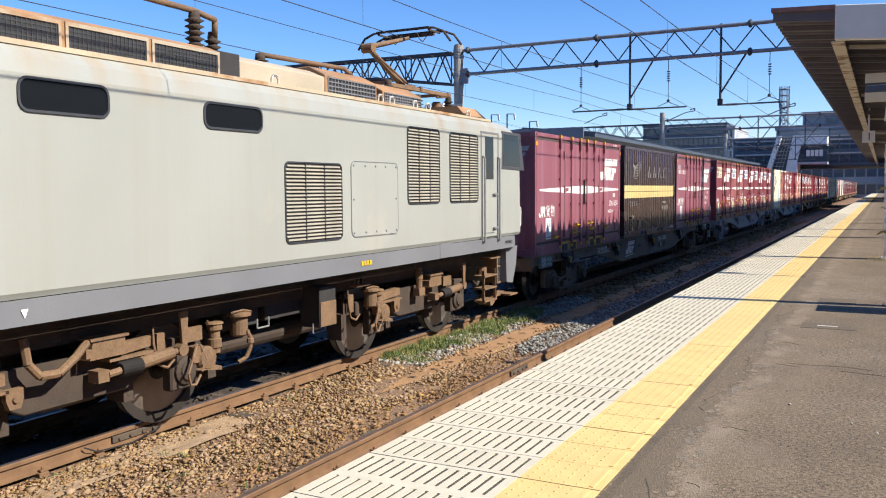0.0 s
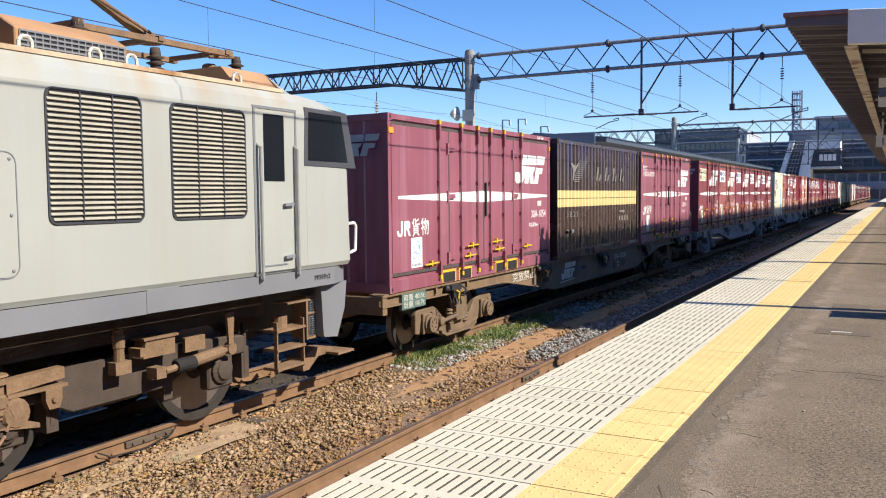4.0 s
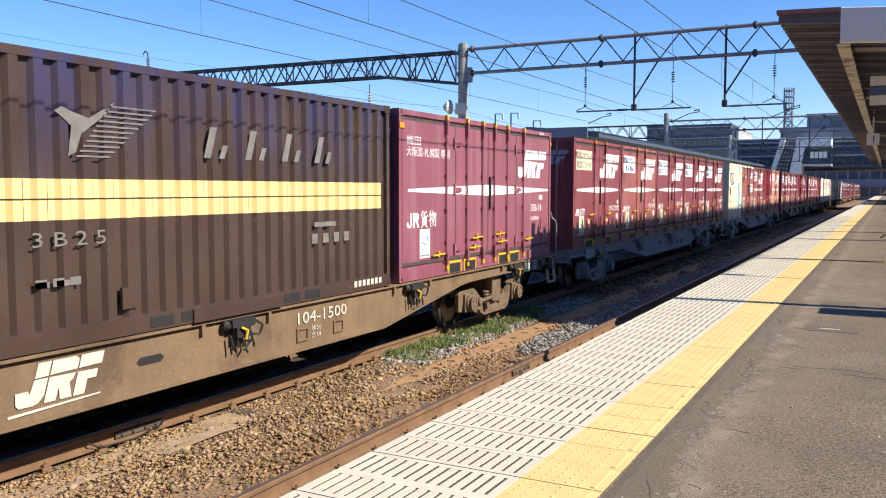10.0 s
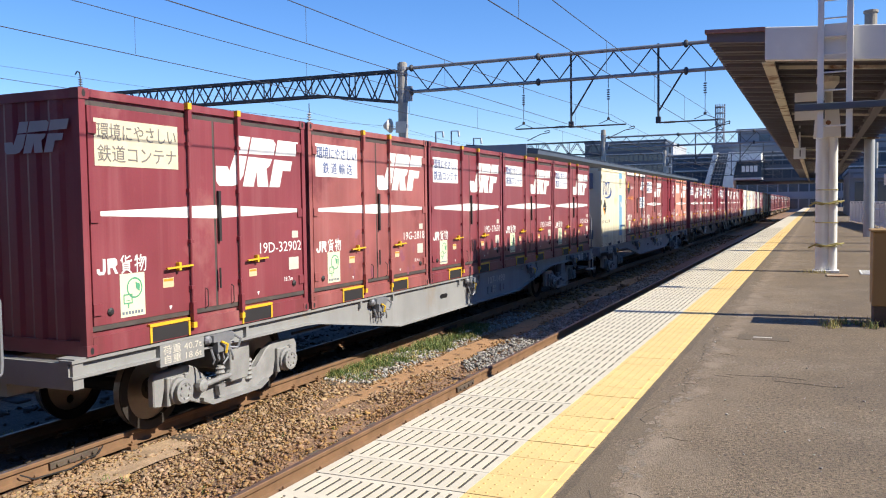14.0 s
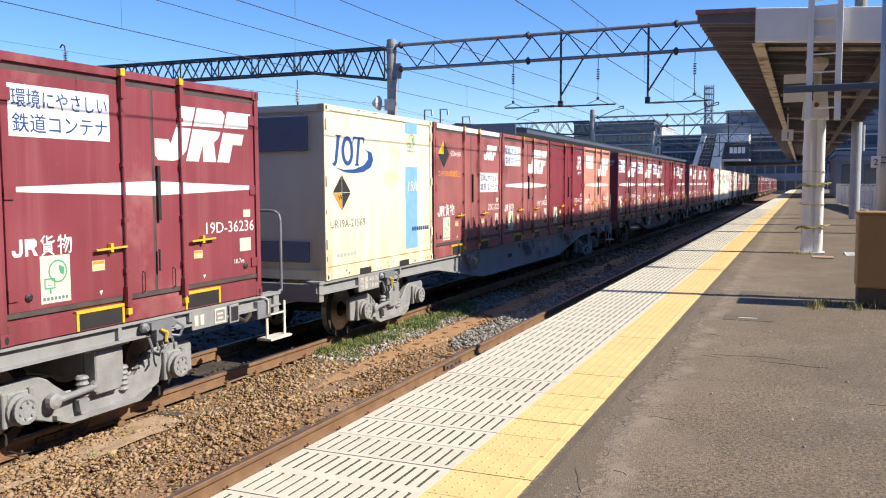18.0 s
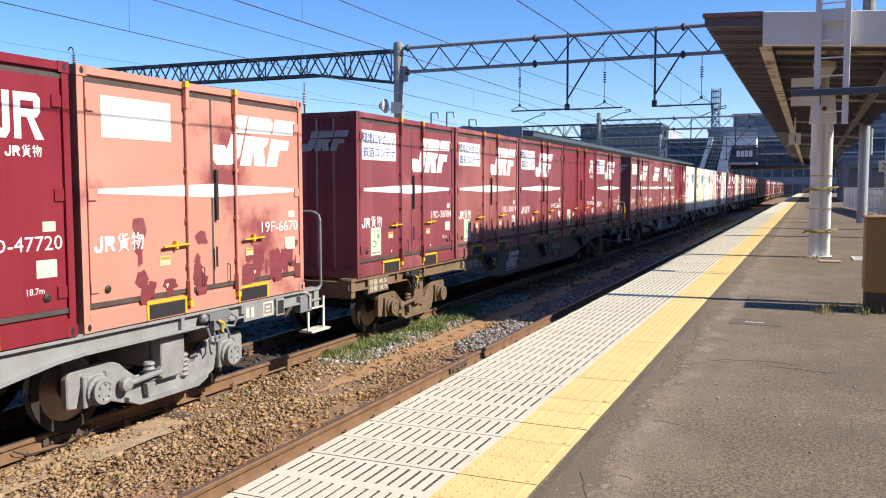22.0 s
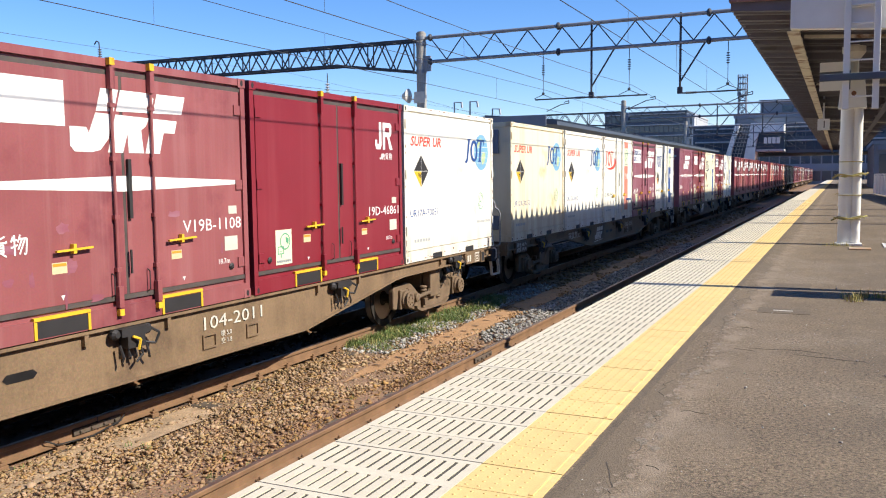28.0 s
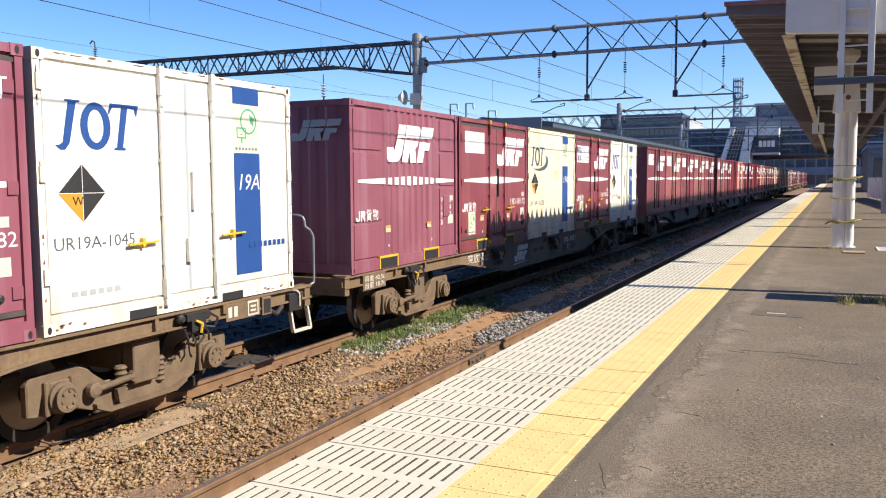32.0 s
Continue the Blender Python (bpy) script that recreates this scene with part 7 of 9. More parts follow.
        mark("owner_mark", ("word17",), "blue_mark", ob, side_at(2.40, 2.73), word_shape, "blue owner's mark of plain shapes")
        diamond(ob, 0.59, 2.52, low="yellow")
        letters(number, 0.12, "blue_mark", ob, side_at(0.18, 1.78), width=0.094 * len(number), bold=0.0)
        mark("leaf_mark", ("leafm",), "green_mark", ob, side_at(3.10, 1.96), lambda bm: (ring_of(bm, 0, 0, 0.135, 0.16, 0.122, 0.147), ring_of(bm, 0.01, 0.05, 0.07, 0.07, 0.058, 0.058), ring_of(bm, -0.03, -0.05, 0.06, 0.055, 0.048, 0.043)), "thin green line drawing")
        mark("owner_name", ("own17",), "grey_paint", ob, side_at(2.92, 1.55), lambda bm: bars(bm, 11, 0.67, 0.045))
        mark("globe_on_end", ("globe-end",), "building_grey", ob, end_at(0.25, 2.76, -0.002), lambda bm: disc(bm, 0, 0, 0.33))
    mark("small_lettering", ("wsmall",), "grey_paint", ob, side_at(0.32, 1.36), lambda bm: bars(bm, 6, 0.6, 0.05))
    for y in (0.98, 2.35):
        piece("fork_pocket", ("wp", y), "black", ob, lambda bm, y=y: box(bm, HALF - 0.01, HALF + 0.007, y, y + 0.36, Z0 + 0.0, Z0 + 0.09), "dark fork pocket")
    for z0, z1 in ((2.9, 3.4), (1.3, 1.6)):
        piece("end_vent", ("cool", z0), "building_grey", ob, lambda bm: box(bm, -0.95, 0.95, -0.02, 0.03, z0, z1), "grey vent panel on the end wall", bevel=0.01)
    return ob


# ---- wagons ----
MID = 9.46                                # middle of a wagon, from the front of its load


def wheelset(parent, y, key="wheel", r=0.43, keyed=True):
    def b(bm):
        for sx in (-1, 1):
            lathe(bm, [(0.10, -0.10), (0.10, -0.05), (r - 0.10, -0.03), (r - 0.07, -0.065), (r - 0.004, -0.065), (r, 0.04), (r + 0.028, 0.045), (r + 0.028, 0.07), (r - 0.07, 0.07), (r - 0.1, 0.0), (0.10, 0.04)], (sx * 0.60, 0, 0), "x", 28)
            for i in range(4):                      # lightening holes
                a = i * math.pi / 2
                lathe(bm, [(0.05, 0), (0.045, 0.004)], (sx * 0.60 - 0.05 * sx + 0.012 * sx, 0.22 * math.cos(a), 0.22 * math.sin(a)), "x", 8)
        tube(bm, (-0.95, 0, 0), (0.95, 0, 0), 0.075, 12)
    ob = piece("wheelset", (key, r), "wheel", parent, b, "steel wheels on an axle", pose(0, y, r))
    if keyed:
        for sx in (-1, 1):
            piece("tread", (key, r, "t"), "tread", ob, lambda bm: lathe(bm, [(r + 0.001, -0.062), (r + 0.0015, 0.036)], (0, 0, 0), "x", 28), "bright worn tread", Matrix.Translation((sx * 0.60, 0, 0)))
    if keyed:
        WHEELS.append((ob, y, r))
    return ob


def bogie(parent, y, mat, keyed=True):
    wb = 1.01
    def bolster(bm):
        box(bm, -0.919, 0.919, -0.17, 0.17, 0.50, 0.80)
        for e in (-1, 1):
            box(bm, -0.919, 0.919, e * 0.5 - 0.05, e * 0.5 + 0.05, 0.30, 0.40)
        box(bm, -0.1, 0.1, -0.5, 0.5, 0.38, 0.52)

    def side_frame(bm):
        o = [(-1.30, 0.66), (-0.80, 0.68), (-0.66, 0.62), (-0.44, 0.42), (0.44, 0.42), (0.66, 0.62), (0.80, 0.68), (1.30, 0.66),
             (1.34, 0.60), (1.34, 0.30), (1.22, 0.28), (1.19, 0.53), (0.84, 0.53), (0.80, 0.26), (0.62, 0.22), (0.46, 0.15), (-0.46, 0.15), (-0.62, 0.22), (-0.80, 0.26), (-0.84, 0.53), (-1.19, 0.53), (-1.22, 0.28), (-1.34, 0.30), (-1.34, 0.60)]
        prism(bm, o, "x", 0.92, 1.01)
    bo = piece("bogie", ("bogie", "f"), mat, parent, bolster, "two-axle bogie with cast side frames", Matrix.Translation((0, y, 0)), bevel=0.012)
    for sx in (-1, 1):
        at = Matrix.Diagonal((sx, 1, 1, 1))
        piece("side_frame", ("bogie", "sf"), mat, bo, side_frame, "cast side frame", at, bevel=0.014)
        piece("frame_flange", ("bogie", "ff"), mat, bo, lambda bm: prism(bm, [(-0.62, 0.225), (-0.46, 0.155), (0.46, 0.155), (0.62, 0.225), (0.62, 0.265), (0.44, 0.195), (-0.44, 0.195), (-0.62, 0.265)], "x", 1.01, 1.07), "", at)
    for sx in (-1, 1):
        at = Matrix.Diagonal((sx, 1, 1, 1))
        piece("spring_block", ("bogie", "sb"), mat, bo, lambda bm: (prism(bm, [(-0.17, 0.36), (0.15, 0.36), (0.20, 0.50), (0.20, 0.80), (-0.17, 0.80)], "x", 0.94, 1.10), box(bm, 0.90, 1.12, -0.30, 0.28, 0.801, 0.86)), "", at, bevel=0.012)
        for dy in (0.27, -0.25):
            piece("coil_spring", ("bogie", "s"), mat, bo, lambda bm: lathe(bm, [(r_, i * 0.055 + h_) for i in range(5) for r_, h_ in ((0.05, 0.0), (0.068, 0.02), (0.05, 0.045))], (1.0, 0, 0.30), "z", 12), "", at @ Matrix.Translation((0, dy, 0)))
        def link(bm):
            tube(bm, (1.09, -0.62, 0.42), (1.09, -0.18, 0.45), 0.032, 10)
            lathe(bm, [(0.075, 0), (0.075, 0.06), (0.04, 0.075)], (1.05, -0.66, 0.42), "x", 12)
            lathe(bm, [(0.06, 0), (0.06, 0.05)], (1.06, -0.16, 0.45), "x", 10)
            prism(bm, [(-0.36, 0.24), (-0.28, 0.24), (-0.26, 0.36), (-0.38, 0.36)], "x", 1.03, 1.09)
        piece("brake_link", ("bogie", "link"), mat, bo, link, "", at)
    for e in (-1, 1):
        for sx in (-1, 1):
            at = Matrix.Translation((sx * 0.985, e * wb, 0))
            piece("axle_box", ("bogie", "a"), mat, bo, lambda bm: (box(bm, -0.07, 0.07, -0.17, -0.115, 0.28, 0.60), box(bm, -0.07, 0.07, 0.115, 0.17, 0.28, 0.60), box(bm, -0.06, 0.06, -0.114, 0.114, 0.29, 0.585)), "", at, bevel=0.010)
            piece("brake_shoe", ("bogie", "b"), "bogie_brown", bo, lambda bm: box(bm, -0.065, 0.065, -0.05, 0.05, 0.26, 0.58), "", Matrix.Translation((sx * 0.605, e * (wb - 0.52), 0)))
        def cover(bm):
            lathe(bm, [(0.15, 0.0), (0.15, 0.04), (0.115, 0.05), (0.115, 0.085), (0.13, 0.09), (0.13, 0.105), (0.095, 0.11), (0.08, 0.10), (0.04, 0.105)], (1.045, 0, 0.43), "x", 18)
            for k in range(6):
                a = k * math.pi / 3 + 0.3
                lathe(bm, [(0.018, 0), (0.014, 0.018)], (1.145, 0.072 * math.cos(a), 0.43 + 0.072 * math.sin(a)), "x", 6)
        piece("bearing_cover", ("bogie", "bc"), mat, bo, cover, "ringed bearing cover", Matrix.Translation((0, e * wb, 0)))
        wheelset(bo, e * wb, "wheel", 0.43, keyed)
    return bo


def lashing_set(parent, y, mat):
    """The lashing gear of a load in its single pieces."""
    rnd = random.Random(5)
    at = Matrix.Translation((0, y, 0))
    br = piece("lashing_bracket", ("lash", "b"), mat, parent, lambda bm: prism(bm, [(-0.17, 1.0), (-0.17, 0.92), (-0.10, 0.92), (-0.10, 0.80), (0.12, 0.80), (0.12, 0.92), (0.17, 0.92), (0.17, 1.0)], "x", 1.17, 1.29), "dark lashing bracket", at)
    for dy in (-0.20, 0.20):
        piece("knob", ("lash", "k"), mat, br, lambda bm: lathe(bm, [(0.05, 0), (0.055, 0.04), (0.03, 0.07)], (1.20, 0, 0.95), "x", 10), "", Matrix.Translation((0, dy, 0)))
    for i in range(5):
        yy, sw, dz = -0.16 + i * 0.08, rnd.uniform(-0.05, 0.05), rnd.uniform(0, 0.1)
        piece("chain", ("lash", i), mat, br, lambda bm: pipe(bm, [(1.24, yy, 0.84), (1.27, yy + 0.02, 0.72), (1.25, yy + sw, 0.60 + dz)], 0.013, 5), "hanging lashing chain")
    piece("hook", ("lash", "h"), mat, br, lambda bm: pipe(bm, [(1.26, 0.22, 0.96), (1.30, 0.30, 0.90), (1.28, 0.26, 0.80), (1.25, 0.16, 0.82)], 0.014, 5))
    piece("lever", ("lever",), "yellow", br, lambda bm: pipe(bm, [(1.31, -0.06, 0.92), (1.33, 0.02, 0.88), (1.32, 0.0, 0.78)], 0.014, 5), "yellow lever")


def lashing(parent, y, mat="black"):
    def b(bm):
        rnd = random.Random(5)
        box(bm, 1.17, 1.30, -0.17, 0.17, 0.92, 1.00)
        box(bm, 1.18, 1.29, -0.10, 0.12, 0.80, 0.92)
        for dy in (-0.20, 0.20):
            lathe(bm, [(0.05, 0), (0.055, 0.04), (0.03, 0.07)], (1.20, dy, 0.95), "x", 10)
        for i in range(5):
            yy = -0.16 + i * 0.08
            pipe(bm, [(1.24, yy, 0.84), (1.27, yy + 0.02, 0.72), (1.25, yy + rnd.uniform(-0.05, 0.05), 0.60 + rnd.uniform(0, 0.1))], 0.016, 5)
        pipe(bm, [(1.26, 0.22, 0.96), (1.30, 0.30, 0.90), (1.28, 0.26, 0.80), (1.25, 0.16, 0.82)], 0.016, 5)
    ob = piece("lashing_gear", ("lash",), mat, parent, b, "dark lashing levers and chains", Matrix.Translation((0, y, 0)), bevel=0.0)
    piece("lever", ("lever",), "yellow", ob, lambda bm: pipe(bm, [(1.31, -0.06, 0.92), (1.33, 0.02, 0.88), (1.32, 0.0, 0.78)], 0.016, 5), "yellow lever")


def coupler(parent, y, sign):
    def b(bm):
        box(bm, -0.09, 0.09, -0.1, 0.45, 0.78, 0.96)
        prism(bm, [(-0.16, 0.30), (0.16, 0.30), (0.20, 0.52), (0.05, 0.60), (-0.02, 0.48), (-0.12, 0.62), (-0.20, 0.50)], "z", 0.72, 1.02)
        pipe(bm, [(0.35, 0.0, 0.86), (0.37, 0.22, 0.60), (0.33, 0.42, 0.52), (0.30, 0.62, 0.62)], 0.03, 6)
        box(bm, 0.30, 0.40, -0.05, 0.05, 0.78, 0.92)
    m = Matrix.Translation((0, y, 0))
    if sign < 0:
        m = m @ pose(0, 0, 0, 0, 0, 180)
    piece("coupler", ("coupler",), "loco_dirt", parent, b, "knuckle coupler with an air hose", m)


def wagon(number, mat, bog, keyed=True, emblem_on=True, notice=True, load="40.5t", tare="18.7t", rail_end=True, stand=""):
    ob = tagged(empty("container_wagon"), "%s flat container wagon with a fish-bellied side sill" % ("brown" if mat == "wagon_brown" else "grey"), "wagon", "wagons of the train")
    a, b = MID - (9.90 if stand else 9.63), MID + 9.90
    def sill(bm, sx):
        top, o = 1.035, [(a, 0.86), (3.7, 0.84), (4.0, 0.82), (6.45, 0.45), (2 * MID - 6.45, 0.45), (2 * MID - 4.0, 0.82), (2 * MID - 3.7, 0.84), (b, 0.86), (b, 1.005), (a, 1.005)]
        prism(bm, o, "x", sx * 1.13, sx * 1.165)

    def low_flange(bm, sx):
        o = [(a, 0.86), (3.7, 0.84), (4.0, 0.82), (6.45, 0.45), (2 * MID - 6.45, 0.45), (2 * MID - 4.0, 0.82), (2 * MID - 3.7, 0.84), (b, 0.86)]
        prism(bm, [(y, z) for y, z in o] + [(y, z + 0.024) for y, z in o[::-1]], "x", sx * 1.115, sx * 1.215)
    for sx in (1, -1):
        sl = piece("side_sill", ("sill", sx, stand), mat, ob, lambda bm, sx=sx: sill(bm, sx))
        piece("top_flange", ("flange", sx, stand), mat, sl, lambda bm, sx=sx: box(bm, sx * 1.05, sx * 1.215, a, b, 1.006, 1.036))
        piece("bottom_flange", ("lowfl", sx, stand), mat, sl, lambda bm, sx=sx: low_flange(bm, sx))
    def deck(bm):
        box(bm, -0.28, 0.28, a + 0.05, b - 0.05, 0.62, 1.0)
        for i in range(21):
            y = a + 0.1 + i * (b - a - 0.2) / 20
            box(bm, -1.13, 1.13, y - 0.05, y + 0.05, 0.86, 1.004)
        for y in (a + 0.02, b - 0.14):
            box(bm, -1.2, 1.2, y, y + 0.12, 0.76, 1.004)
    piece("underframe", ("deck", stand), mat, ob, deck)
    def plates(bm):
        for k in range(6):
            y = k * PITCH - 0.04
            box(bm, 0.98, 1.215, y - 0.10, y + 0.10, 1.037, 1.048)
            box(bm, -1.215, -0.98, y - 0.10, y + 0.10, 1.037, 1.048)
        for y in (1.9, 5.7, 9.5, 13.3, 17.1):
            box(bm, 1.166, 1.21, y - 0.55, y - 0.50, 0.90, 1.005)
            box(bm, 1.166, 1.21, y + 0.50, y + 0.55, 0.90, 1.005)
    if keyed:
        for k in range(6):
            for sx in (-1, 1):
                piece("load_support", ("plate",), mat, ob, lambda bm: box(bm, -0.1175, 0.1175, -0.10, 0.10, 1.037, 1.048), "", Matrix.Translation((sx * 1.0975, k * PITCH - 0.04, 0)))
        for y in (1.9, 5.7, 9.5, 13.3, 17.1):
            for dy in (-0.525, 0.525):
                piece("stiffener", ("stiff",), mat, ob, lambda bm: box(bm, 1.166, 1.21, -0.025, 0.025, 0.90, 1.005), "", Matrix.Translation((0, y + dy, 0)))
    else:
        piece("load_supports", ("plates",), mat, ob, plates)
    for y in (2.40, 2 * MID - 2.40):
        bogie(ob, y, bog, keyed)
    coupler(ob, a, -1)
    coupler(ob, b, 1)
    dark = "black" if mat == "wagon_brown" else "steel"
    for k in range(5):
        (lashing_set if keyed else lashing)(ob, 1.88 + k * PITCH, dark)
    def tank(bm):
        tube(bm, (0.75, 7.6, 0.72), (0.75, 9.4, 0.72), 0.2, 14)
        box(bm, 0.6, 0.95, 10.2, 10.9, 0.55, 0.95)
        pipe(bm, [(0.9, 3.8, 0.7), (0.9, 15.2, 0.7)], 0.02, 5)
    piece("air_tank", ("tank",), "loco_dirt", ob, tank)
    paint = "off_white"
    px = 0.35 if mat == "wagon_brown" else 0.97
    pl = piece("data_plate", ("dplate",), "teal" if number == "104-1500" else ("bogie_brown" if mat == "wagon_brown" else mat), ob, lambda bm: box(bm, 1.1655, 1.219, -0.02, 0.66, 0.775, 1.004), "small painted plate with load and tare weights", Matrix.Translation((0, px, 0)))
    letters("荷重 %s" % load, 0.072, paint, pl, side_at(0.02, 0.905, 1.220), width=0.60)
    letters("自重 %s" % tare, 0.072, paint, pl, side_at(0.02, 0.805, 1.220), width=0.60)
    if keyed:
        if notice:
            letters("突放禁止", 0.14, paint, ob, side_at(4.30, 0.80, 1.174), width=1.08)
        if emblem_on:
            mark("emblem", ("emblem-w",), paint, ob, side_at(6.85, 0.60, 1.172) @ Matrix.Diagonal((0.62, 0.6, 1, 1)), emblem, "pale slanted emblem")
            mark("emblem_line", ("eline",), paint, ob, side_at(6.80, 0.535, 1.172), lambda bm: flat(bm, ((0, 0), (0.9, 0.03), (0.9, 0.045), (0, 0.025))))
        letters(number, 0.15, paint, ob, side_at(10.52, 0.77, 1.174), width=0.135 * len(number))
        letters("横 5.0", 0.055, paint, ob, side_at(10.85, 0.66, 1.174))
        letters("空 1.8", 0.055, paint, ob, side_at(10.85, 0.575, 1.174))
        def holder(bm):
            for y in (10.55, 11.30):
                for p in ((0.0, 0.02, 0.0, 0.16), (0.2, 0.22, 0.0, 0.16), (0.02, 0.2, 0.0, 0.02), (0.02, 0.2, 0.14, 0.16)):
                    box(bm, 1.165, 1.185, y + p[0], y + p[1], 0.56 + p[2], 0.56 + p[3])
        piece("card_holder", ("holder",), mat, ob, holder)
        def slots(bm):
            for y in (8.3, 8.75 if number == "106-1031" else 8.3):
                flat(bm, [(y + dx, z) for dx, z in ((-0.13, 0.80), (-0.17, 0.76), (-0.13, 0.72), (0.13, 0.72), (0.17, 0.76), (0.13, 0.80))], 1.169)
        piece("sill_slot", ("slots", number == "106-1031"), "black", ob, slots, "", Matrix(((0, 0, 1, 0), (1, 0, 0, 0), (0, 1, 0, 0), (0, 0, 0, 1))))
    # end fittings: rail, step and label boards at the rear, brake boxes, a handwheel platform on some fronts
    grey = mat != "wagon_brown"
    def end_rail(bm):
        y = b + 0.13
        if grey:
            pipe(bm, [(1.14, y - 0.1, 1.01), (1.14, y, 1.04), (1.14, y, 1.95), (1.12, y, 2.03), (1.06, y, 2.07), (0.98, y, 2.08), (0.12, y, 2.08), (0.10, y, 2.03), (0.10, y - 0.03, 0.98)], 0.019, 8)
        else:
            pipe(bm, [(1.08, y - 0.12, 0.96), (1.14, y + 0.03, 1.04), (1.14, y + 0.04, 1.12), (1.14, y + 0.04, 1.66), (1.12, y + 0.0, 1.74), (1.06, y - 0.03, 1.79), (1.05, y - 0.03, 1.87), (1.02, y - 0.03, 1.92), (0.94, y - 0.03, 1.94), (0.12, y - 0.03, 1.94), (0.10, y - 0.03, 1.88), (0.10, y - 0.05, 0.98)], 0.017, 8)
        for x in (0.82, 0.55, 0.28):
            pipe(bm, [(x, b + 0.01, 0.98), (x, b + 0.05, 1.20)], 0.014, 6)
    if rail_end:
        piece("hand_rail", ("erail", grey), "steel", ob, end_rail)
    def tread_step(y0, y1):
        st = piece("foot_step", ("tstep", round(y0, 2)), "off_white", ob, lambda bm: (box(bm, 1.06, 1.27, y0 - 0.03, y1 + 0.05, 0.435, 0.462), bar(bm, (1.19, y0, 0.76), (1.19, y1, 0.76), 0.022, 0.022)), "white painted foot step")
        for y in (y0, y1):
            piece("step_upright", ("tup",), "off_white", st, lambda bm: bar(bm, (1.19, 0, 0.462), (1.19, 0, 0.90), 0.016, 0.044), "", Matrix.Translation((0, y, 0)))
    def loop_step(bm):
        for p, q in (((18.90, 0.86), (18.99, 0.46)), ((18.99, 0.46), (19.37, 0.46)), ((19.37, 0.46), (19.27, 0.86))):
            bar(bm, (1.17, p[0], p[1]), (1.17, q[0], q[1]), 0.05, 0.032)
    if grey:
        tread_step(19.08, 19.47)
    else:
        piece("foot_step", ("lstep",), "off_white", ob, loop_step, "white painted loop step")
    piece("hand_hold", ("hold",), "off_white", ob, lambda bm: pipe(bm, [(1.17, 18.94, 1.0), (1.24, 18.98, 1.0), (1.25, 19.03, 0.96), (1.25, 19.03, 0.80), (1.17, 19.03, 0.79)], 0.013, 6), "thin white hand hold")
    piece("brake_box", ("ebox-b",), dark, ob, lambda bm: box(bm, 1.13, 1.23, b - 0.52, b - 0.24, 0.74, 0.97), "", None, False, 0.008)
    board = piece("label_board", ("board",), "teal" if number == "104-1500" else mat, ob, lambda bm: box(bm, 1.195, 1.214, 17.64, 18.26, 0.80, 1.004), "painted board with worn marks")
    mark("label_text", ("btext",), "off_white", board, side_at(17.67, 0.84, 1.2165), lambda bm: bars(bm, 2, 0.2, 0.12))
    mark("label_frame", ("bframe",), "off_white", board, side_at(18.02, 0.815, 1.2165), lambda bm: (oblong(bm, 0, 0.2, 0, 0.02), oblong(bm, 0, 0.2, 0.15, 0.175), oblong(bm, 0, 0.02, 0.02, 0.15), oblong(bm, 0.18, 0.2, 0.02, 0.15), oblong(bm, 0.05, 0.15, 0.045, 0.07), oblong(bm, 0.05, 0.15, 0.095, 0.12)))
    holder_ = piece("card_frame", ("cframe",), mat, ob, lambda bm: box(bm, 1.195, 1.235, 18.28, 18.46, 0.78, 1.0), "", None, False, 0.006)
    piece("card_back", ("cback",), "black", holder_, lambda bm: box(bm, 1.2352, 1.239, 18.305, 18.435, 0.805, 0.975))
    if stand:                                # open brake platform with a handwheel
        tread_step(a - 0.02, a + 0.36)
        piece("platform_deck", ("pdeck",), mat, ob, lambda bm: box(bm, -1.15, 1.15, a + 0.005, -0.06, 1.007, 1.03))
        rail = piece("platform_rail", ("prail",), "steel", ob, lambda bm: pipe(bm, [(1.10, a - 0.02, 0.98), (1.10, a - 0.02, 1.74), (1.08, a - 0.02, 1.82), (1.02, a - 0.02, 1.86), (0.94, a - 0.02, 1.87), (0.60, a + 0.06, 1.87)], 0.020, 8))
        piece("rail_sleeve", ("psleeve",), "yellow", rail, lambda bm: tube(bm, (1.10, a - 0.02, 1.22), (1.10, a - 0.02, 1.70), 0.026, 10), "yellow painted grip")
        post = piece("brake_post", ("ppost",), "cream", ob, lambda bm: bar(bm, (0.60, -0.24, 1.03), (0.60, -0.35, 1.90), 0.075, 0.09), "cream brake post")
        piece("post_rod", ("prod",), "steel", post, lambda bm: (tube(bm, (0.66, -0.30, 1.25), (0.63, -0.36, 1.80), 0.012, 6), tube(bm, (0.54, -0.40, 1.86), (0.54, -0.40, 2.0), 0.016, 8)))
        def wheel(bm):
            c = (0.54, -0.40, 2.005)
            pipe(bm, [(c[0] + 0.26 * math.cos(k * math.tau / 20), c[1] + 0.26 * math.sin(k * math.tau / 20), c[2]) for k in range(21)], 0.022, 8)
            for k in range(4):
                bar(bm, c, (c[0] + 0.25 * math.cos(k * math.tau / 4), c[1] + 0.25 * math.sin(k * math.tau / 4), c[2]), 0.03, 0.018)
            lathe(bm, [(0.045, -0.03), (0.045, 0.03), (0.018, 0.045)], c, "z", 12)
        piece("brake_wheel", ("pwheel",), "yellow", ob, wheel, "yellow brake handwheel")
    return ob


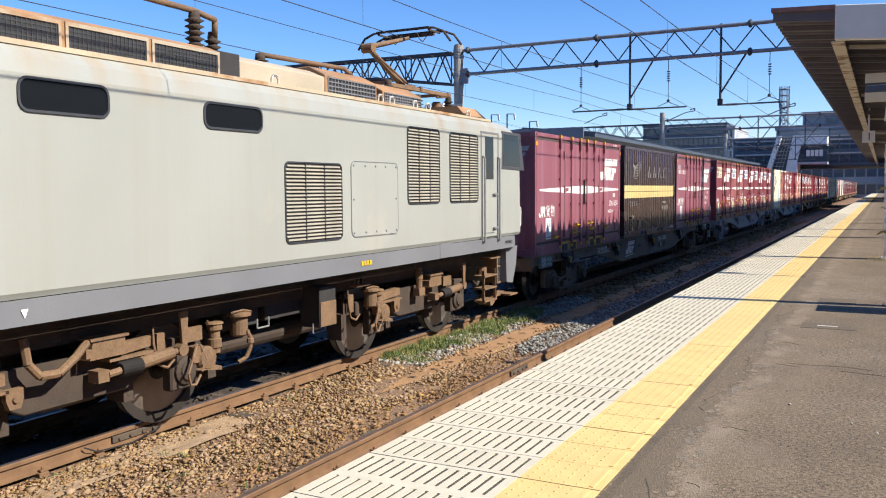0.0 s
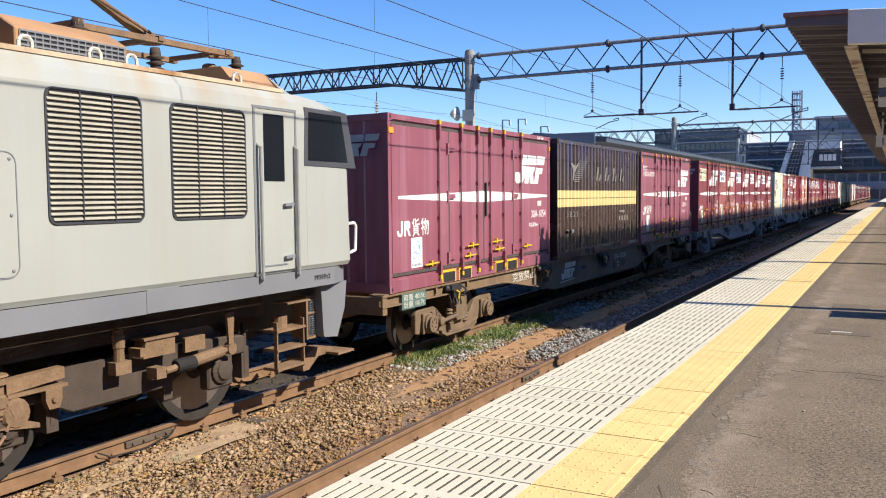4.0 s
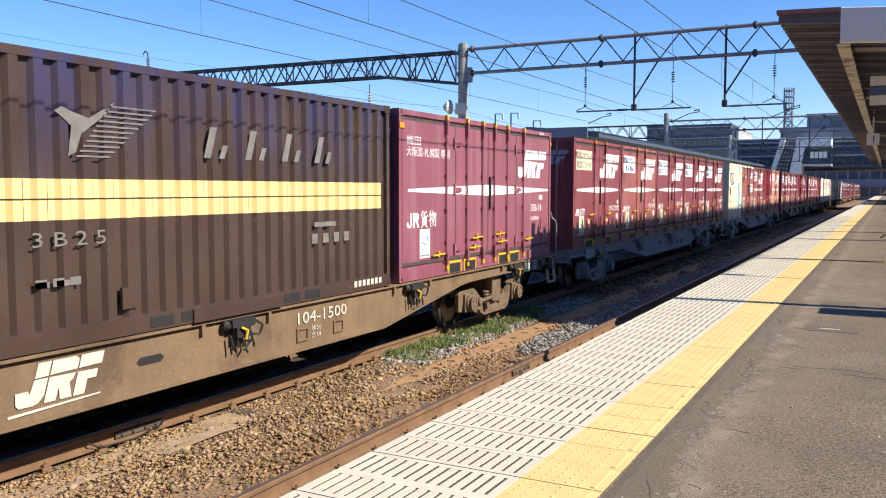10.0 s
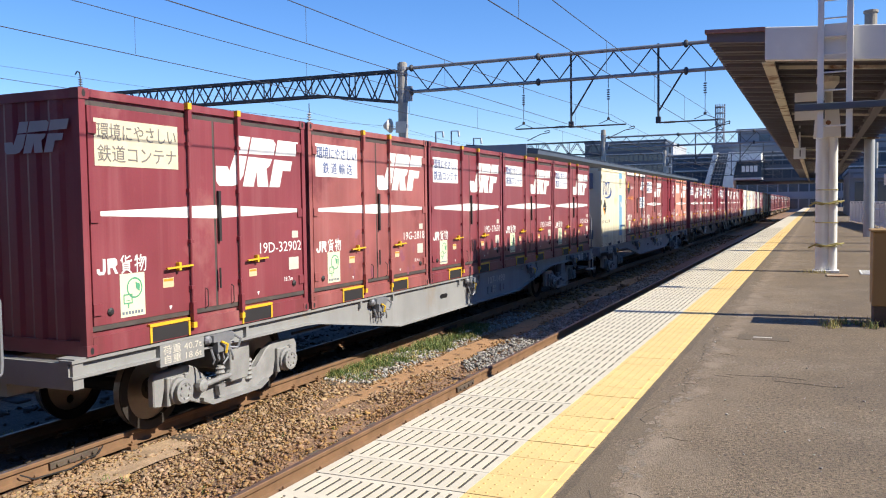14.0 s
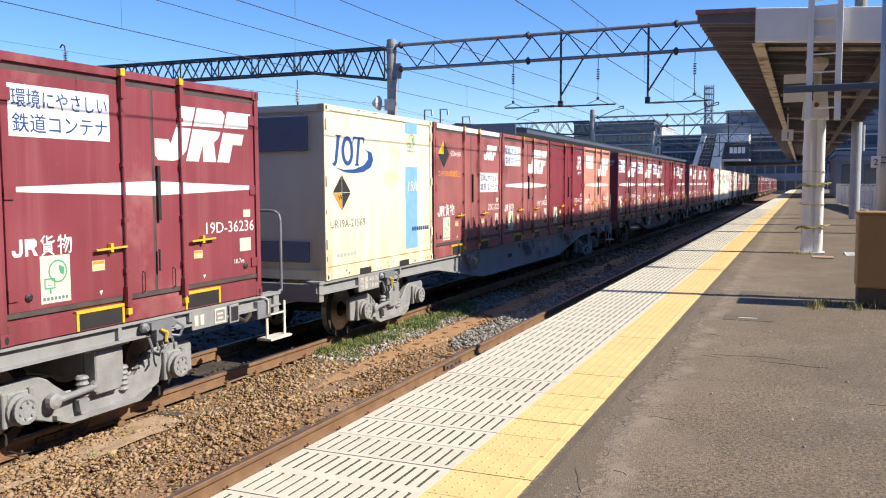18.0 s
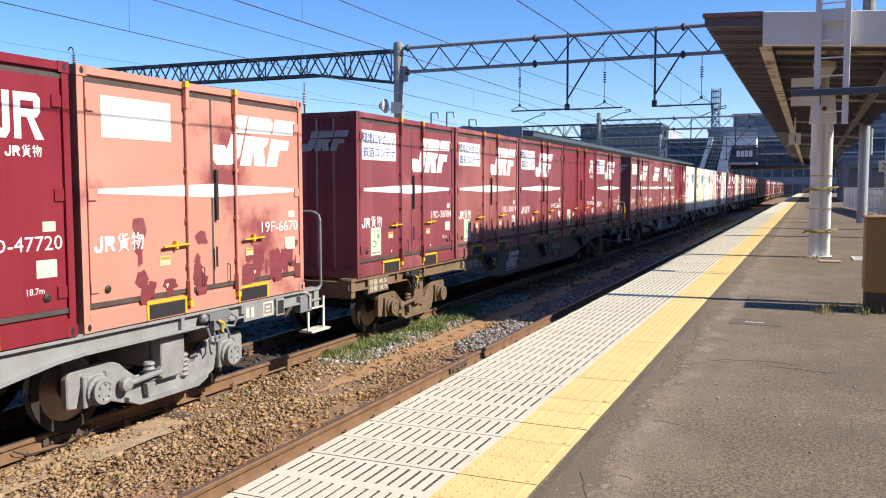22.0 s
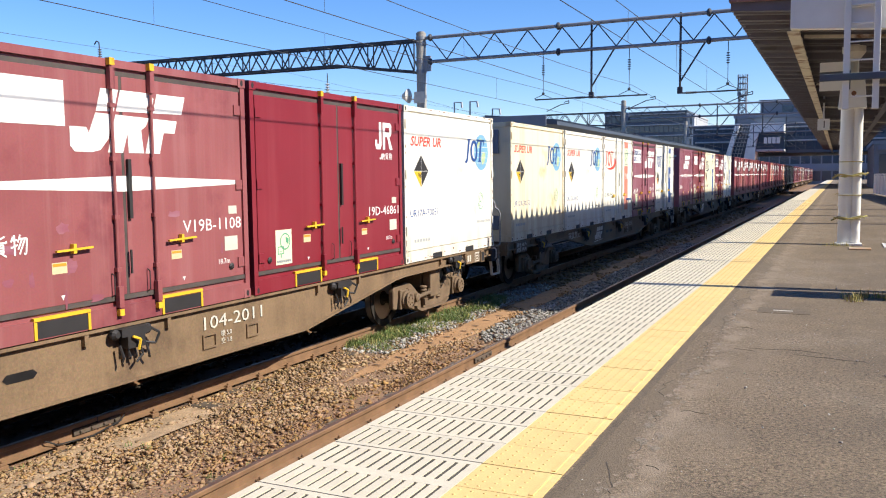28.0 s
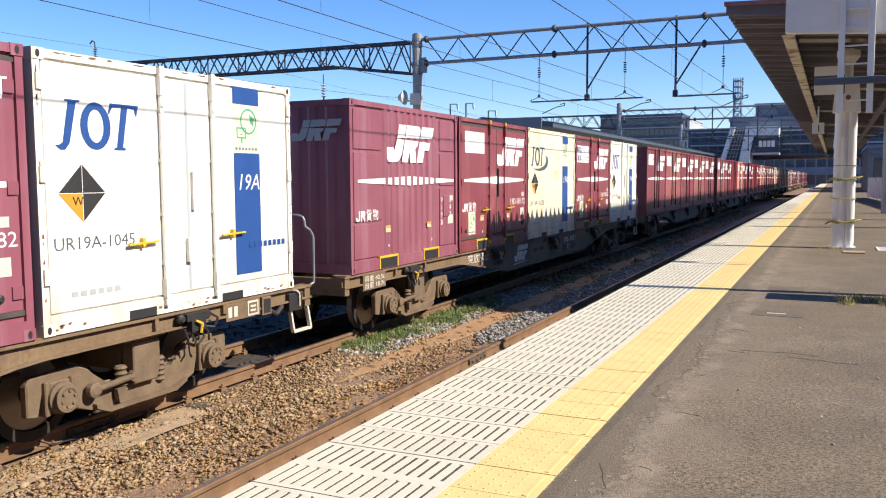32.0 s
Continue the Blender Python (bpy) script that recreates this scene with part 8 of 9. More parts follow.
# ---- locomotive ----
def locomotive():
    ob = tagged(empty("electric_locomotive"), "silver-grey electric locomotive with a rusty brown roof and grey skirt", "locomotive")
    W, R, F = 1.43, -1.03, -20.1             # half width, rear and front ends
    sec = [(1.40, 1.57), (W, 1.62), (W, 3.34), (1.405, 3.47), (1.31, 3.57), (0.9, 3.60), (-0.9, 3.60), (-1.31, 3.57), (-1.405, 3.47), (-W, 3.34), (-W, 1.62), (-1.40, 1.57)]
    bm = bmesh.new()
    prism(bm, sec, "y", F + 1.05, R - 1.05)
    part("body", bm, "loco_silver", ob, bevel=0.0)
    for nm, e, s in (("rear_cab", R, 1), ("front_cab", F, -1)):
        bm = bmesh.new()
        rings = []
        for dy, k, zt in ((1.048, 1.0, 0.0), (0.60, 1.0, -0.03), (0.10, 0.995, -0.10), (0.03, 0.975, -0.12), (0.0, 0.93, -0.14)):
            ring = []
            for x, z in sec:
                rake = 0.0 if z < 2.7 else (z - 2.7) * 0.30
                low = 0.0 if z > 2.6 else (2.6 - z) * 0.13
                yy = e - s * dy
                if dy < 0.9:
                    yy -= s * (rake + low) * (1 - dy / 0.9)
                ring.append(bm.verts.new((x * k, yy, z + (zt if z > 3.3 else 0))))
            rings.append(ring)
        for p, q in zip(rings, rings[1:]):
            for i in range(len(sec)):
                bm.faces.new((p[i], p[(i + 1) % len(sec)], q[(i + 1) % len(sec)], q[i]))
        bm.faces.new(rings[-1])
        bm.faces.new(rings[0][::-1])
        cab = part(nm, bm, "loco_silver", ob, smooth=False)
        x = W + 0.007                         # side window and its grey surround
        for sx in (1, -1):
            bm = bmesh.new()
            prism(bm, [(e - s * 1.06, 3.43), (e - s * 0.24, 3.42), (e - s * 0.055, 2.75), (e - s * 1.09, 2.76)], "x", sx * (W - 0.06), sx * x)
            surround = part("window_surround", bm, "loco_trim", cab, "dark grey window surround", bevel=0.006)
            bm = bmesh.new()
            v = [bm.verts.new((sx * (x + 0.003), e - s * dy, z)) for dy, z in ((1.0, 3.38), (0.37, 3.375), (0.235, 2.82), (1.02, 2.825))]
            bm.faces.new(v)
            part("side_window", bm, "window", surround, "dark cab window")
        bm = bmesh.new()
        prism(bm, [(e - s * 1.3, 0.95), (e - s * 0.25, 0.68), (e - s * 0.20, 0.66), (e - s * 0.12, 1.0), (e - s * 0.16, 1.57), (e - s * 0.9, 1.57)] if s < 0 else [(e - 0.68, 1.355), (e - 0.64, 0.74), (e - 0.62, 0.71), (e - 0.36, 0.68), (e - 0.20, 1.02), (e - 0.15, 1.355)], "x", -1.33, 1.33)
        part("skirt", bm, "loco_grey", cab, "grey end skirt")
        bm = bmesh.new()                      # roof cowl that slopes to the cab
        prism(bm, [(-1.22, 3.56), (1.22, 3.56), (0.97, 3.82), (-0.97, 3.82)], "y", e - s * 1.9, e - s * 1.2)
        part("roof_cowl", bm, "loco_roof", cab)
        bm = bmesh.new()
        v = [bm.verts.new(p) for p in ((-1.36, e - s * 1.2, 3.50), (1.36, e - s * 1.2, 3.50), (0.98, e - s * 1.2, 3.815), (-0.98, e - s * 1.2, 3.815), (-1.36, e - s * 0.20, 3.435), (1.36, e - s * 0.20, 3.435), (0.9, e - s * 0.24, 3.475), (-0.9, e - s * 0.24, 3.475))]
        for q in ((0, 1, 2, 3), (4, 5, 6, 7), (0, 1, 5, 4), (1, 2, 6, 5), (2, 3, 7, 6), (3, 0, 4, 7)):
            bm.faces.new([v[i] for i in q])
        part("roof_slope", bm, "loco_silver", cab, "silver sloping roof with rust streaks")
    bm = bmesh.new()                          # grey skirt band all round
    prism(bm, [(1.395, 1.357), (1.432, 1.357), (1.432, 1.563), (1.395, 1.563)], "y", F + 0.5, R - 0.55)
    prism(bm, [(-1.395, 1.357), (-1.432, 1.357), (-1.432, 1.563), (-1.395, 1.563)], "y", F + 0.5, R - 0.55)
    for e, s in ((R, 1), (F, -1)):
        prism(bm, [(-1.432, e - s * 0.551), (1.432, e - s * 0.551), (1.30, e - s * 0.17), (-1.30, e - s * 0.17)], "z", 1.357, 1.562)
    band = part("skirt_band", bm, "loco_grey", ob, "grey band along the foot of the body")
    mark("triangle", ("tri",), "white", band, side_at(-11.455, 1.455, 1.436), lambda bm: flat(bm, ((0, 0.035), (0.07, 0.035), (0.035, -0.04))))
    mark("small_lettering", ("lyel",), "yellow", band, side_at(-6.62, 1.43, 1.436), lambda bm: bars(bm, 4, 0.26, 0.06, 0.25), "yellow lettering")
    letters("PFSFPs2", 0.06, "black", band, side_at(-1.97, 1.435, 1.437), width=0.31)
    bm = bmesh.new()
    box(bm, 1.43, 1.438, -4.45, -4.05, 1.36, 1.58)
    part("jacking_pad", bm, "loco_grey", band, bevel=0.002)

    def window_at(y0, y1, z0, z1):
        r = 0.07
        def ring(k):
            pts = []
            for cy, cz, a0 in ((y1 - r, z1 - r, 0), (y0 + r, z1 - r, 90), (y0 + r, z0 + r, 180), (y1 - r, z0 + r, 270)):
                for i in range(5):
                    a = radians(a0 + i * 22.5)
                    pts.append((cy + (r - k) * math.cos(a), cz + (r - k) * math.sin(a)))
            return pts
        bm = bmesh.new()
        o, n = ring(-0.022), ring(0.0)
        vo = [bm.verts.new((W + 0.014, *p)) for p in o]
        vi = [bm.verts.new((W + 0.014, *p)) for p in n]
        vb = [bm.verts.new((W - 0.002, *p)) for p in n]
        vq = [bm.verts.new((W - 0.002, *p)) for p in o]
        k = len(o)
        for i in range(k):
            j = (i + 1) % k
            bm.faces.new((vo[i], vo[j], vi[j], vi[i]))
            bm.faces.new((vi[i], vi[j], vb[j], vb[i]))
            bm.faces.new((vq[i], vq[j], vo[j], vo[i]))
        f = part("engine_room_window", bm, "dark_steel", ob, "rounded window in a grey rubber frame")
        bm = bmesh.new()
        bm.faces.new([bm.verts.new((W + 0.002, *p)) for p in n])
        part("pane", bm, "window", f)

    window_at(-11.38, -10.55, 3.06, 3.30)
    window_at(-9.37, -8.53, 3.05, 3.28)

    def rounded(y0, y1, z0, z1, r, k):
        """Outline of a rounded oblong, k inside it."""
        pts = []
        for cy, cz, a0 in ((y1 - r, z1 - r, 0), (y0 + r, z1 - r, 90), (y0 + r, z0 + r, 180), (y1 - r, z0 + r, 270)):
            for i in range(5):
                a = radians(a0 + i * 22.5)
                pts.append((cy + (r - k) * math.cos(a), cz + (r - k) * math.sin(a)))
        return pts

    def rim(bm, o, n, x0, x1):
        """A raised rim between two outlines."""
        rows = [[bm.verts.new((x, *p)) for p in q] for x, q in ((x0, o), (x1, o), (x1, n), (x0, n))]
        for p, q in zip(rows, rows[1:]):
            for i in range(len(o)):
                j = (i + 1) % len(o)
                bm.faces.new((p[i], p[j], q[j], q[i]))

    def louvre(y0, y1, z0, z1, n):
        bm = bmesh.new()
        rim(bm, rounded(y0, y1, z0, z1, 0.075, 0.0), rounded(y0, y1, z0, z1, 0.075, 0.016), W - 0.004, W + 0.013)
        f = part("louvre_frame", bm, "dark_steel", ob, "louvred air intake in a thin dark frame")
        bm = bmesh.new()
        bm.faces.new([bm.verts.new((W + 0.0015, *p)) for p in rounded(y0, y1, z0, z1, 0.075, 0.014)])
        part("backing", bm, "dark", f)
        step = (z1 - z0 - 0.05) / n
        for i in range(n):
            z = z0 + 0.025 + i * step
            cut = 0.045 if i in (0, n - 1) else 0.02
            def slat(bm):
                prism(bm, [(W + 0.002, step * 0.20), (W + 0.014, step * 0.12), (W + 0.018, step * 0.22), (W + 0.007, step * 0.66), (W + 0.002, step * 0.68)], "y", cut, y1 - y0 - cut)
            piece("slat", ("slat", round(y1 - y0, 2), n, cut), "louvre", f, slat, "", Matrix.Translation((0, y0, z)))
        for k in (1, 2):
            bm = bmesh.new()
            y = y0 + (y1 - y0) * k / 3
            box(bm, W + 0.003, W + 0.021, y - 0.006, y + 0.006, z0 + 0.016, z1 - 0.016)
            part("louvre_stay", bm, "dark_steel", f)

    louvre(-8.15, -7.03, 1.80, 2.74, 21)
    louvre(-5.41, -4.44, 2.20, 3.31, 24)
    louvre(-4.11, -3.09, 2.20, 3.30, 24)
    bm = bmesh.new()
    prism(bm, rounded(-6.82, -5.68, 1.81, 2.77, 0.09, 0.004), "x", W - 0.005, W + 0.006)
    hatch = part("access_panel", bm, "loco_silver", ob, "flush rounded access panel with bolts")
    for y in (-6.77, -6.50, -6.25, -6.0, -5.73):
        for z in (1.86, 2.29, 2.72):
            if z != 2.29 or abs(y + 6.25) > 0.5:
                piece("bolt", ("lbolt",), "loco_grey", hatch, lambda bm: lathe(bm, [(0.015, 0), (0.013, 0.008), (0.006, 0.011)], (0, 0, 0), "x", 8), "", Matrix.Translation((W + 0.005, y, z)))
    bm = bmesh.new()
    rim(bm, rounded(-6.83, -5.67, 1.80, 2.78, 0.095, 0.0), rounded(-6.83, -5.67, 1.80, 2.78, 0.095, 0.009), W - 0.002, W + 0.005)
    part("panel_edge", bm, "loco_grey", hatch, "grey seal round the panel")
    # cab doors
    for e, s in ((R, 1), (F, -1)):
        yc = e - s * 1.58
        bm = bmesh.new()
        for q in ((yc - 0.36, yc - 0.33, 1.56, 3.38), (yc + 0.33, yc + 0.36, 1.56, 3.38), (yc - 0.3298, yc + 0.3298, 3.35, 3.38)):
            box(bm, W - 0.004, W + 0.007, *q)
        d = part("cab_door", bm, "loco_grey", ob, "cab door with an upright window")
        bm = bmesh.new()
        box(bm, W - 0.004, W + 0.004, yc - 0.325, yc + 0.325, 1.60, 3.345)
        part("door_leaf", bm, "loco_silver", d, bevel=0.004)
        bm = bmesh.new()
        oblong(bm, yc - 0.20 * s, yc + 0.14 * s, 2.58, 3.30, W + 0.007)
        p = part("pane", bm, "window", d)
        p.matrix_basis = Matrix(((0, 0, 1, 0), (1, 0, 0, 0), (0, 1, 0, 0), (0, 0, 0, 1)))
        bm = bmesh.new()
        for y in (yc - 0.30 * s, yc + 0.31 * s):
            pipe(bm, [(W, y, 1.50), (W + 0.05, y, 1.54), (W + 0.05, y, 2.93), (W, y, 2.97)], 0.018, 8)
        part("grab_rail", bm, "bogie_grey", d, "worn grey grab rails")
        bm = bmesh.new()
        bar(bm, (W + 0.03, yc + 0.10, 2.32), (W + 0.03, yc + 0.26, 2.33), 0.03, 0.03)
        bar(bm, (W + 0.03, yc + 0.10, 1.74), (W + 0.03, yc + 0.26, 1.75), 0.03, 0.03)
        box(bm, W, W + 0.012, yc - 0.26, yc + 0.16, 1.66, 1.675)
        part("door_handle", bm, "steel", d)
    bm = bmesh.new()
    pipe(bm, [(1.25, R - 0.06, 2.06), (1.27, R + 0.12, 2.07), (1.27, R + 0.16, 2.02), (1.27, R + 0.14, 1.72), (1.25, R - 0.10, 1.66)], 0.02, 8)
    part("end_rail", bm, "white_paint", ob, "white end grab rail")
    # roof line and roof equipment
    bm = bmesh.new()
    for sx in (-1, 1):
        box(bm, sx * 1.25, sx * 1.325, F + 1.4, R - 1.3, 3.572, 3.612)
    part("gutter", bm, "loco_gutter", ob, "rust-stained gutter")

    def monitor(y0, y1, n):
        bm = bmesh.new()
        prism(bm, [(-1.14, 3.53), (1.14, 3.53), (1.14, 3.80), (1.0, 3.86), (-1.0, 3.86), (-1.14, 3.80)], "y", y0, y1)
        m = part("roof_monitor", bm, "loco_roof", ob, "rust-brown roof monitor")
        step = (y1 - y0) / n
        for i in range(n):
            bm = bmesh.new()
            a, b = y0 + i * step + 0.02, y0 + (i + 1) * step - 0.02
            oblong(bm, a, b, 3.57, 3.77, 1.1425)
            p = part("grille", bm, "dark", m)
            p.matrix_basis = Matrix(((0, 0, 1, 0), (1, 0, 0, 0), (0, 1, 0, 0), (0, 0, 0, 1)))
            bm = bmesh.new()
            for q in ((a, b, 3.765, 3.80), (a, b, 3.55, 3.58), (a, a + 0.03, 3.5802, 3.7648), (b - 0.03, b, 3.5802, 3.7648)):
                box(bm, 1.141, 1.156, *q)
            part("grille_frame", bm, "dirty_cream", m)
            bm = bmesh.new()
            k = int((b - a) / 0.045)
            for j in range(1, k):
                y = a + (b - a) * j / k
                box(bm, 1.1435, 1.149, y - 0.005, y + 0.005, 3.581, 3.764)
            for j in range(1, 5):
                z = 3.58 + 0.185 * j / 5
                box(bm, 1.1445, 1.148, a + 0.031, b - 0.031, z - 0.005, z + 0.005)
            part("grille_wire", bm, "dark_steel", m)

    monitor(-16.5, -8.82, 8)
    def block(name, y0, y1, z1, w, mat, slope=0.10):
        bm = bmesh.new()
        prism(bm, [(-w, 3.53), (w, 3.53), (w, z1 - slope), (w - 0.25, z1), (-w + 0.25, z1), (-w, z1 - slope)], "y", y0, y1)
        return part(name, bm, mat, ob, bevel=0.01)
    block("roof_box", -8.74, -8.37, 3.87, 1.02, "dark", 0.02)
    block("roof_box", -8.36, -6.75, 3.89, 1.0, "dirty_cream")
    fan = block("fan_housing", -6.74, -5.50, 3.95, 1.0, "loco_roof", 0.12)
    fan2 = block("fan_housing", -5.34, -4.20, 3.90, 1.0, "loco_roof", 0.14)
    for f, a, b, z in ((fan, -6.68, -5.55, 3.80), (fan2, -5.30, -4.24, 3.74)):
        bm = bmesh.new()
        oblong(bm, a, b, 3.58, z, 1.003)
        p = part("grille", bm, "black", f)
        p.matrix_basis = Matrix(((0, 0, 1, 0), (1, 0, 0, 0), (0, 1, 0, 0), (0, 0, 0, 1)))
        bm = bmesh.new()
        for j in range(16):
            y = a + (b - a) * j / 15
            box(bm, 1.004, 1.012, y - 0.006, y + 0.006, 3.58, z)
        for j in range(5):
            zz = 3.58 + (z - 3.58) * j / 4
            box(bm, 1.0045, 1.014, a, b, zz - 0.008, zz + 0.008)
        part("grille_wire", bm, "loco_grey", f)
    bm = bmesh.new()
    for y in (-8.0, -5.72, -5.42, -4.75, -4.35, -2.95, -12.3):
        pipe(bm, [(1.16, y, 3.50), (1.16, y, 3.62), (1.16, y + 0.03, 3.66), (1.16, y + 0.09, 3.66), (1.16, y + 0.12, 3.62), (1.16, y + 0.12, 3.53)], 0.016, 6)
    part("lifting_eye", bm, "off_white", ob)

    def insulator(x, y, z0, h, r=0.10, ribs=6):
        bm = bmesh.new()
        prof = [(r * 0.7, 0)]
        for i in range(ribs):
            z = h * i / ribs
            prof += [(r * 0.55, z + 0.005), (r, z + h / ribs * 0.45), (r * 0.55, z + h / ribs * 0.75)]
        prof += [(r * 0.6, h), (r * 0.5, h + 0.07)]
        lathe(bm, prof, (x, y, z0), "z", 14)
        part("insulator", bm, "loco_dirt", ob, "ribbed brown insulator", smooth=True)
    insulator(0.60, -8.62, 3.86, 0.40, 0.11, 6)
    insulator(0.45, -8.18, 3.85, 0.26, 0.10, 4)
    insulator(0.62, -7.55, 3.84, 0.10, 0.11, 3)
    insulator(0.70, -11.3, 3.86, 0.12, 0.13, 3)
    insulator(0.30, -1.95, 3.55, 0.42, 0.10, 7)
    for x, y in ((0.45, -3.35), (-0.45, -3.35), (0.45, -4.3), (-0.45, -4.3)):
        insulator(x, y, 3.62 if y > -4.2 else 3.88, 0.24 if y > -4.2 else 0.12, 0.10, 4 if y > -4.2 else 2)
    bm = bmesh.new()
    pipe(bm, [(0.6, -16.0, 4.42), (0.6, -8.62, 4.33)], 0.035, 8)
    pipe(bm, [(0.6, -8.62, 4.33), (0.55, -8.24, 4.30), (0.48, -8.18, 4.12)], 0.035, 8)
    pipe(bm, [(0.62, -7.55, 4.0), (0.62, -5.75, 4.05), (0.60, -5.55, 3.98), (0.60, -5.5, 3.86)], 0.032, 8)
    pipe(bm, [(0.30, -2.4, 3.98), (0.30, -1.95, 4.03)], 0.02, 8)
    part("bus_bar", bm, "loco_tan", ob, "brown high-voltage bus bar", smooth=True)
    bm = bmesh.new()
    lathe(bm, [(0.14, 0), (0.13, 0.03), (0.085, 0.05), (0.085, 0.34), (0.06, 0.36)], (0.28, -2.38, 3.54), "z", 14)
    box(bm, -0.4, 0.7, -2.7, -2.2, 3.53, 3.56)
    part("arrester", bm, "loco_tan", ob, "brown surge arrester")
    bm = bmesh.new()
    lathe(bm, [(0.03, 0), (0.03, 0.10), (0.06, 0.11), (0.06, 0.14), (0.03, 0.15), (0.035, 0.22)], (-0.1, -2.05, 3.68), "z", 10)
    part("horn", bm, "loco_dirt", ob)

    # pantograph
    pan = new("pantograph")
    pan.parent = ob
    pan["label"] = "rusty single-arm pantograph raised to the wire"
    bm = bmesh.new()
    for x in (-0.45, 0.45):
        bar(bm, (x, -4.35, 4.0), (x, -2.2, 4.02), 0.07, 0.06)
    for y in (-4.3, -3.3, -2.3):
        bar(bm, (-0.5, y, 4.03), (0.5, y, 4.03), 0.07, 0.05)
    lathe(bm, [(0.13, 0), (0.16, 0.03), (0.16, 0.07), (0.1, 0.09)], (0.1, -3.1, 4.04), "z", 12)
    part("base_frame", bm, "loco_tan", pan)
    bm = bmesh.new()
    tube(bm, (0.0, -3.05, 4.12), (0.0, -4.15, 4.62), 0.055, 10, 0.045)
    tube(bm, (0.10, -2.85, 4.08), (0.10, -4.05, 4.50), 0.018, 8)
    lathe(bm, [(0.08, -0.1), (0.08, 0.1)], (0, -4.15, 4.62), "x", 12)
    part("lower_arm", bm, "loco_tan", pan)
    bm = bmesh.new()
    tube(bm, (0.0, -4.15, 4.64), (0.0, -2.85, 4.98), 0.04, 10, 0.03)
    tube(bm, (-0.12, -4.10, 4.60), (-0.12, -2.85, 4.94), 0.014, 8)
    part("upper_arm", bm, "loco_tan", pan)
    bm = bmesh.new()
    for y in (-3.05, -2.65):
        pipe(bm, [(-0.92, y, 4.82), (-0.78, y, 5.0), (-0.60, y, 5.07), (-0.5, y, 5.08), (0.5, y, 5.08), (0.60, y, 5.07), (0.78, y, 5.0), (0.92, y, 4.82)], 0.02, 6)
        box(bm, -0.52, 0.52, y - 0.03, y + 0.03, 5.07, 5.10)
    for x in (-0.5, 0.5):
        bar(bm, (x, -3.05, 5.05), (x, -2.65, 5.05), 0.03, 0.03)
    bar(bm, (-0.5, -2.85, 5.0), (0.5, -2.85, 5.0), 0.05, 0.04)
    for x in (-0.3, 0.25):
        pipe(bm, [(x, -3.0, 5.03), (x + 0.02, -2.95, 4.92), (x, -2.8, 4.9), (x + 0.03, -2.7, 5.02)], 0.008, 5)
    part("collector_head", bm, "loco_dirt", pan)

    # underframe
    bm = bmesh.new()
    box(bm, -0.95, 0.95, F + 1.2, R - 1.3, 1.05, 1.56)
    box(bm, -0.5, 0.5, F + 1.0, R - 0.9, 0.70, 1.05)
    part("underframe", bm, "loco_dirt", ob)
    bm = bmesh.new()
    tube(bm, (0.55, -8.4, 0.62), (0.55, -6.4, 0.62), 0.12, 14)
    part("air_tank", bm, "loco_dirt", ob)
    for q in ((0.55, 0.90, -7.9, -6.7, 0.86, 1.30), (0.55, 0.88, -8.6, -8.0, 0.84, 1.25)):
        bm = bmesh.new()
        box(bm, *q)
        part("equipment_box", bm, "dark", ob, bevel=0.01)
    bm = bmesh.new()
    box(bm, 0.901, 1.20, -7.22, -6.87, 0.69, 1.20)
    part("equipment_locker", bm, "dark", ob, bevel=0.006)
    bm = bmesh.new()
    box(bm, 1.2005, 1.212, -7.21, -6.88, 0.70, 1.01)
    part("equipment_door", bm, "loco_tan", ob, "tan equipment door")
    for y in (-7.1, -8.18):
        bm = bmesh.new()
        pipe(bm, [(1.10, y - 0.13, 0.74), (1.10, y - 0.13, 0.62), (1.10, y + 0.13, 0.62), (1.10, y + 0.13, 0.74)] if y > -8 else [(1.10, y - 0.10, 0.95), (1.10, y - 0.10, 0.84), (1.10, y + 0.10, 0.84), (1.10, y + 0.10, 0.95)], 0.010, 5)
        part("cable_hanger", bm, "bogie_grey", ob)

    def canister(bm):
        lathe(bm, [(0.075, 0), (0.095, 0.02), (0.095, 0.22), (0.135, 0.225), (0.135, 0.25), (0.07, 0.27)], (1.08, 0, 0), "z", 16)
        pipe(bm, [(1.08, -0.13, 0.25), (1.12, -0.15, 0.28), (1.14, 0.0, 0.29), (1.12, 0.15, 0.26), (1.10, 0.17, 0.24)], 0.012, 6)
        tube(bm, (1.16, 0.03, 0.05), (1.19, 0.03, 0.05), 0.022, 8)
        pipe(bm, [(1.10, 0.10, 0.05), (1.12, 0.14, -0.04), (1.12, 0.13, -0.16), (1.10, 0.08, -0.26), (1.06, 0.0, -0.30)], 0.024, 8)
        lathe(bm, [(0.04, 0), (0.04, 0.05), (0.028, 0.06)], (1.12, 0.135, -0.10), "z", 8)

    def guide(bm):
        lathe(bm, [(0.06, 0), (0.06, 0.05), (0.075, 0.06), (0.075, 0.15), (0.06, 0.16), (0.06, 0.24), (0.085, 0.25), (0.085, 0.31), (0.10, 0.315), (0.09, 0.33)], (1.08, 0, 0), "z", 14)
        pipe(bm, [(1.08, -0.10, 0.31), (1.10, -0.12, 0.36)], 0.010, 5)

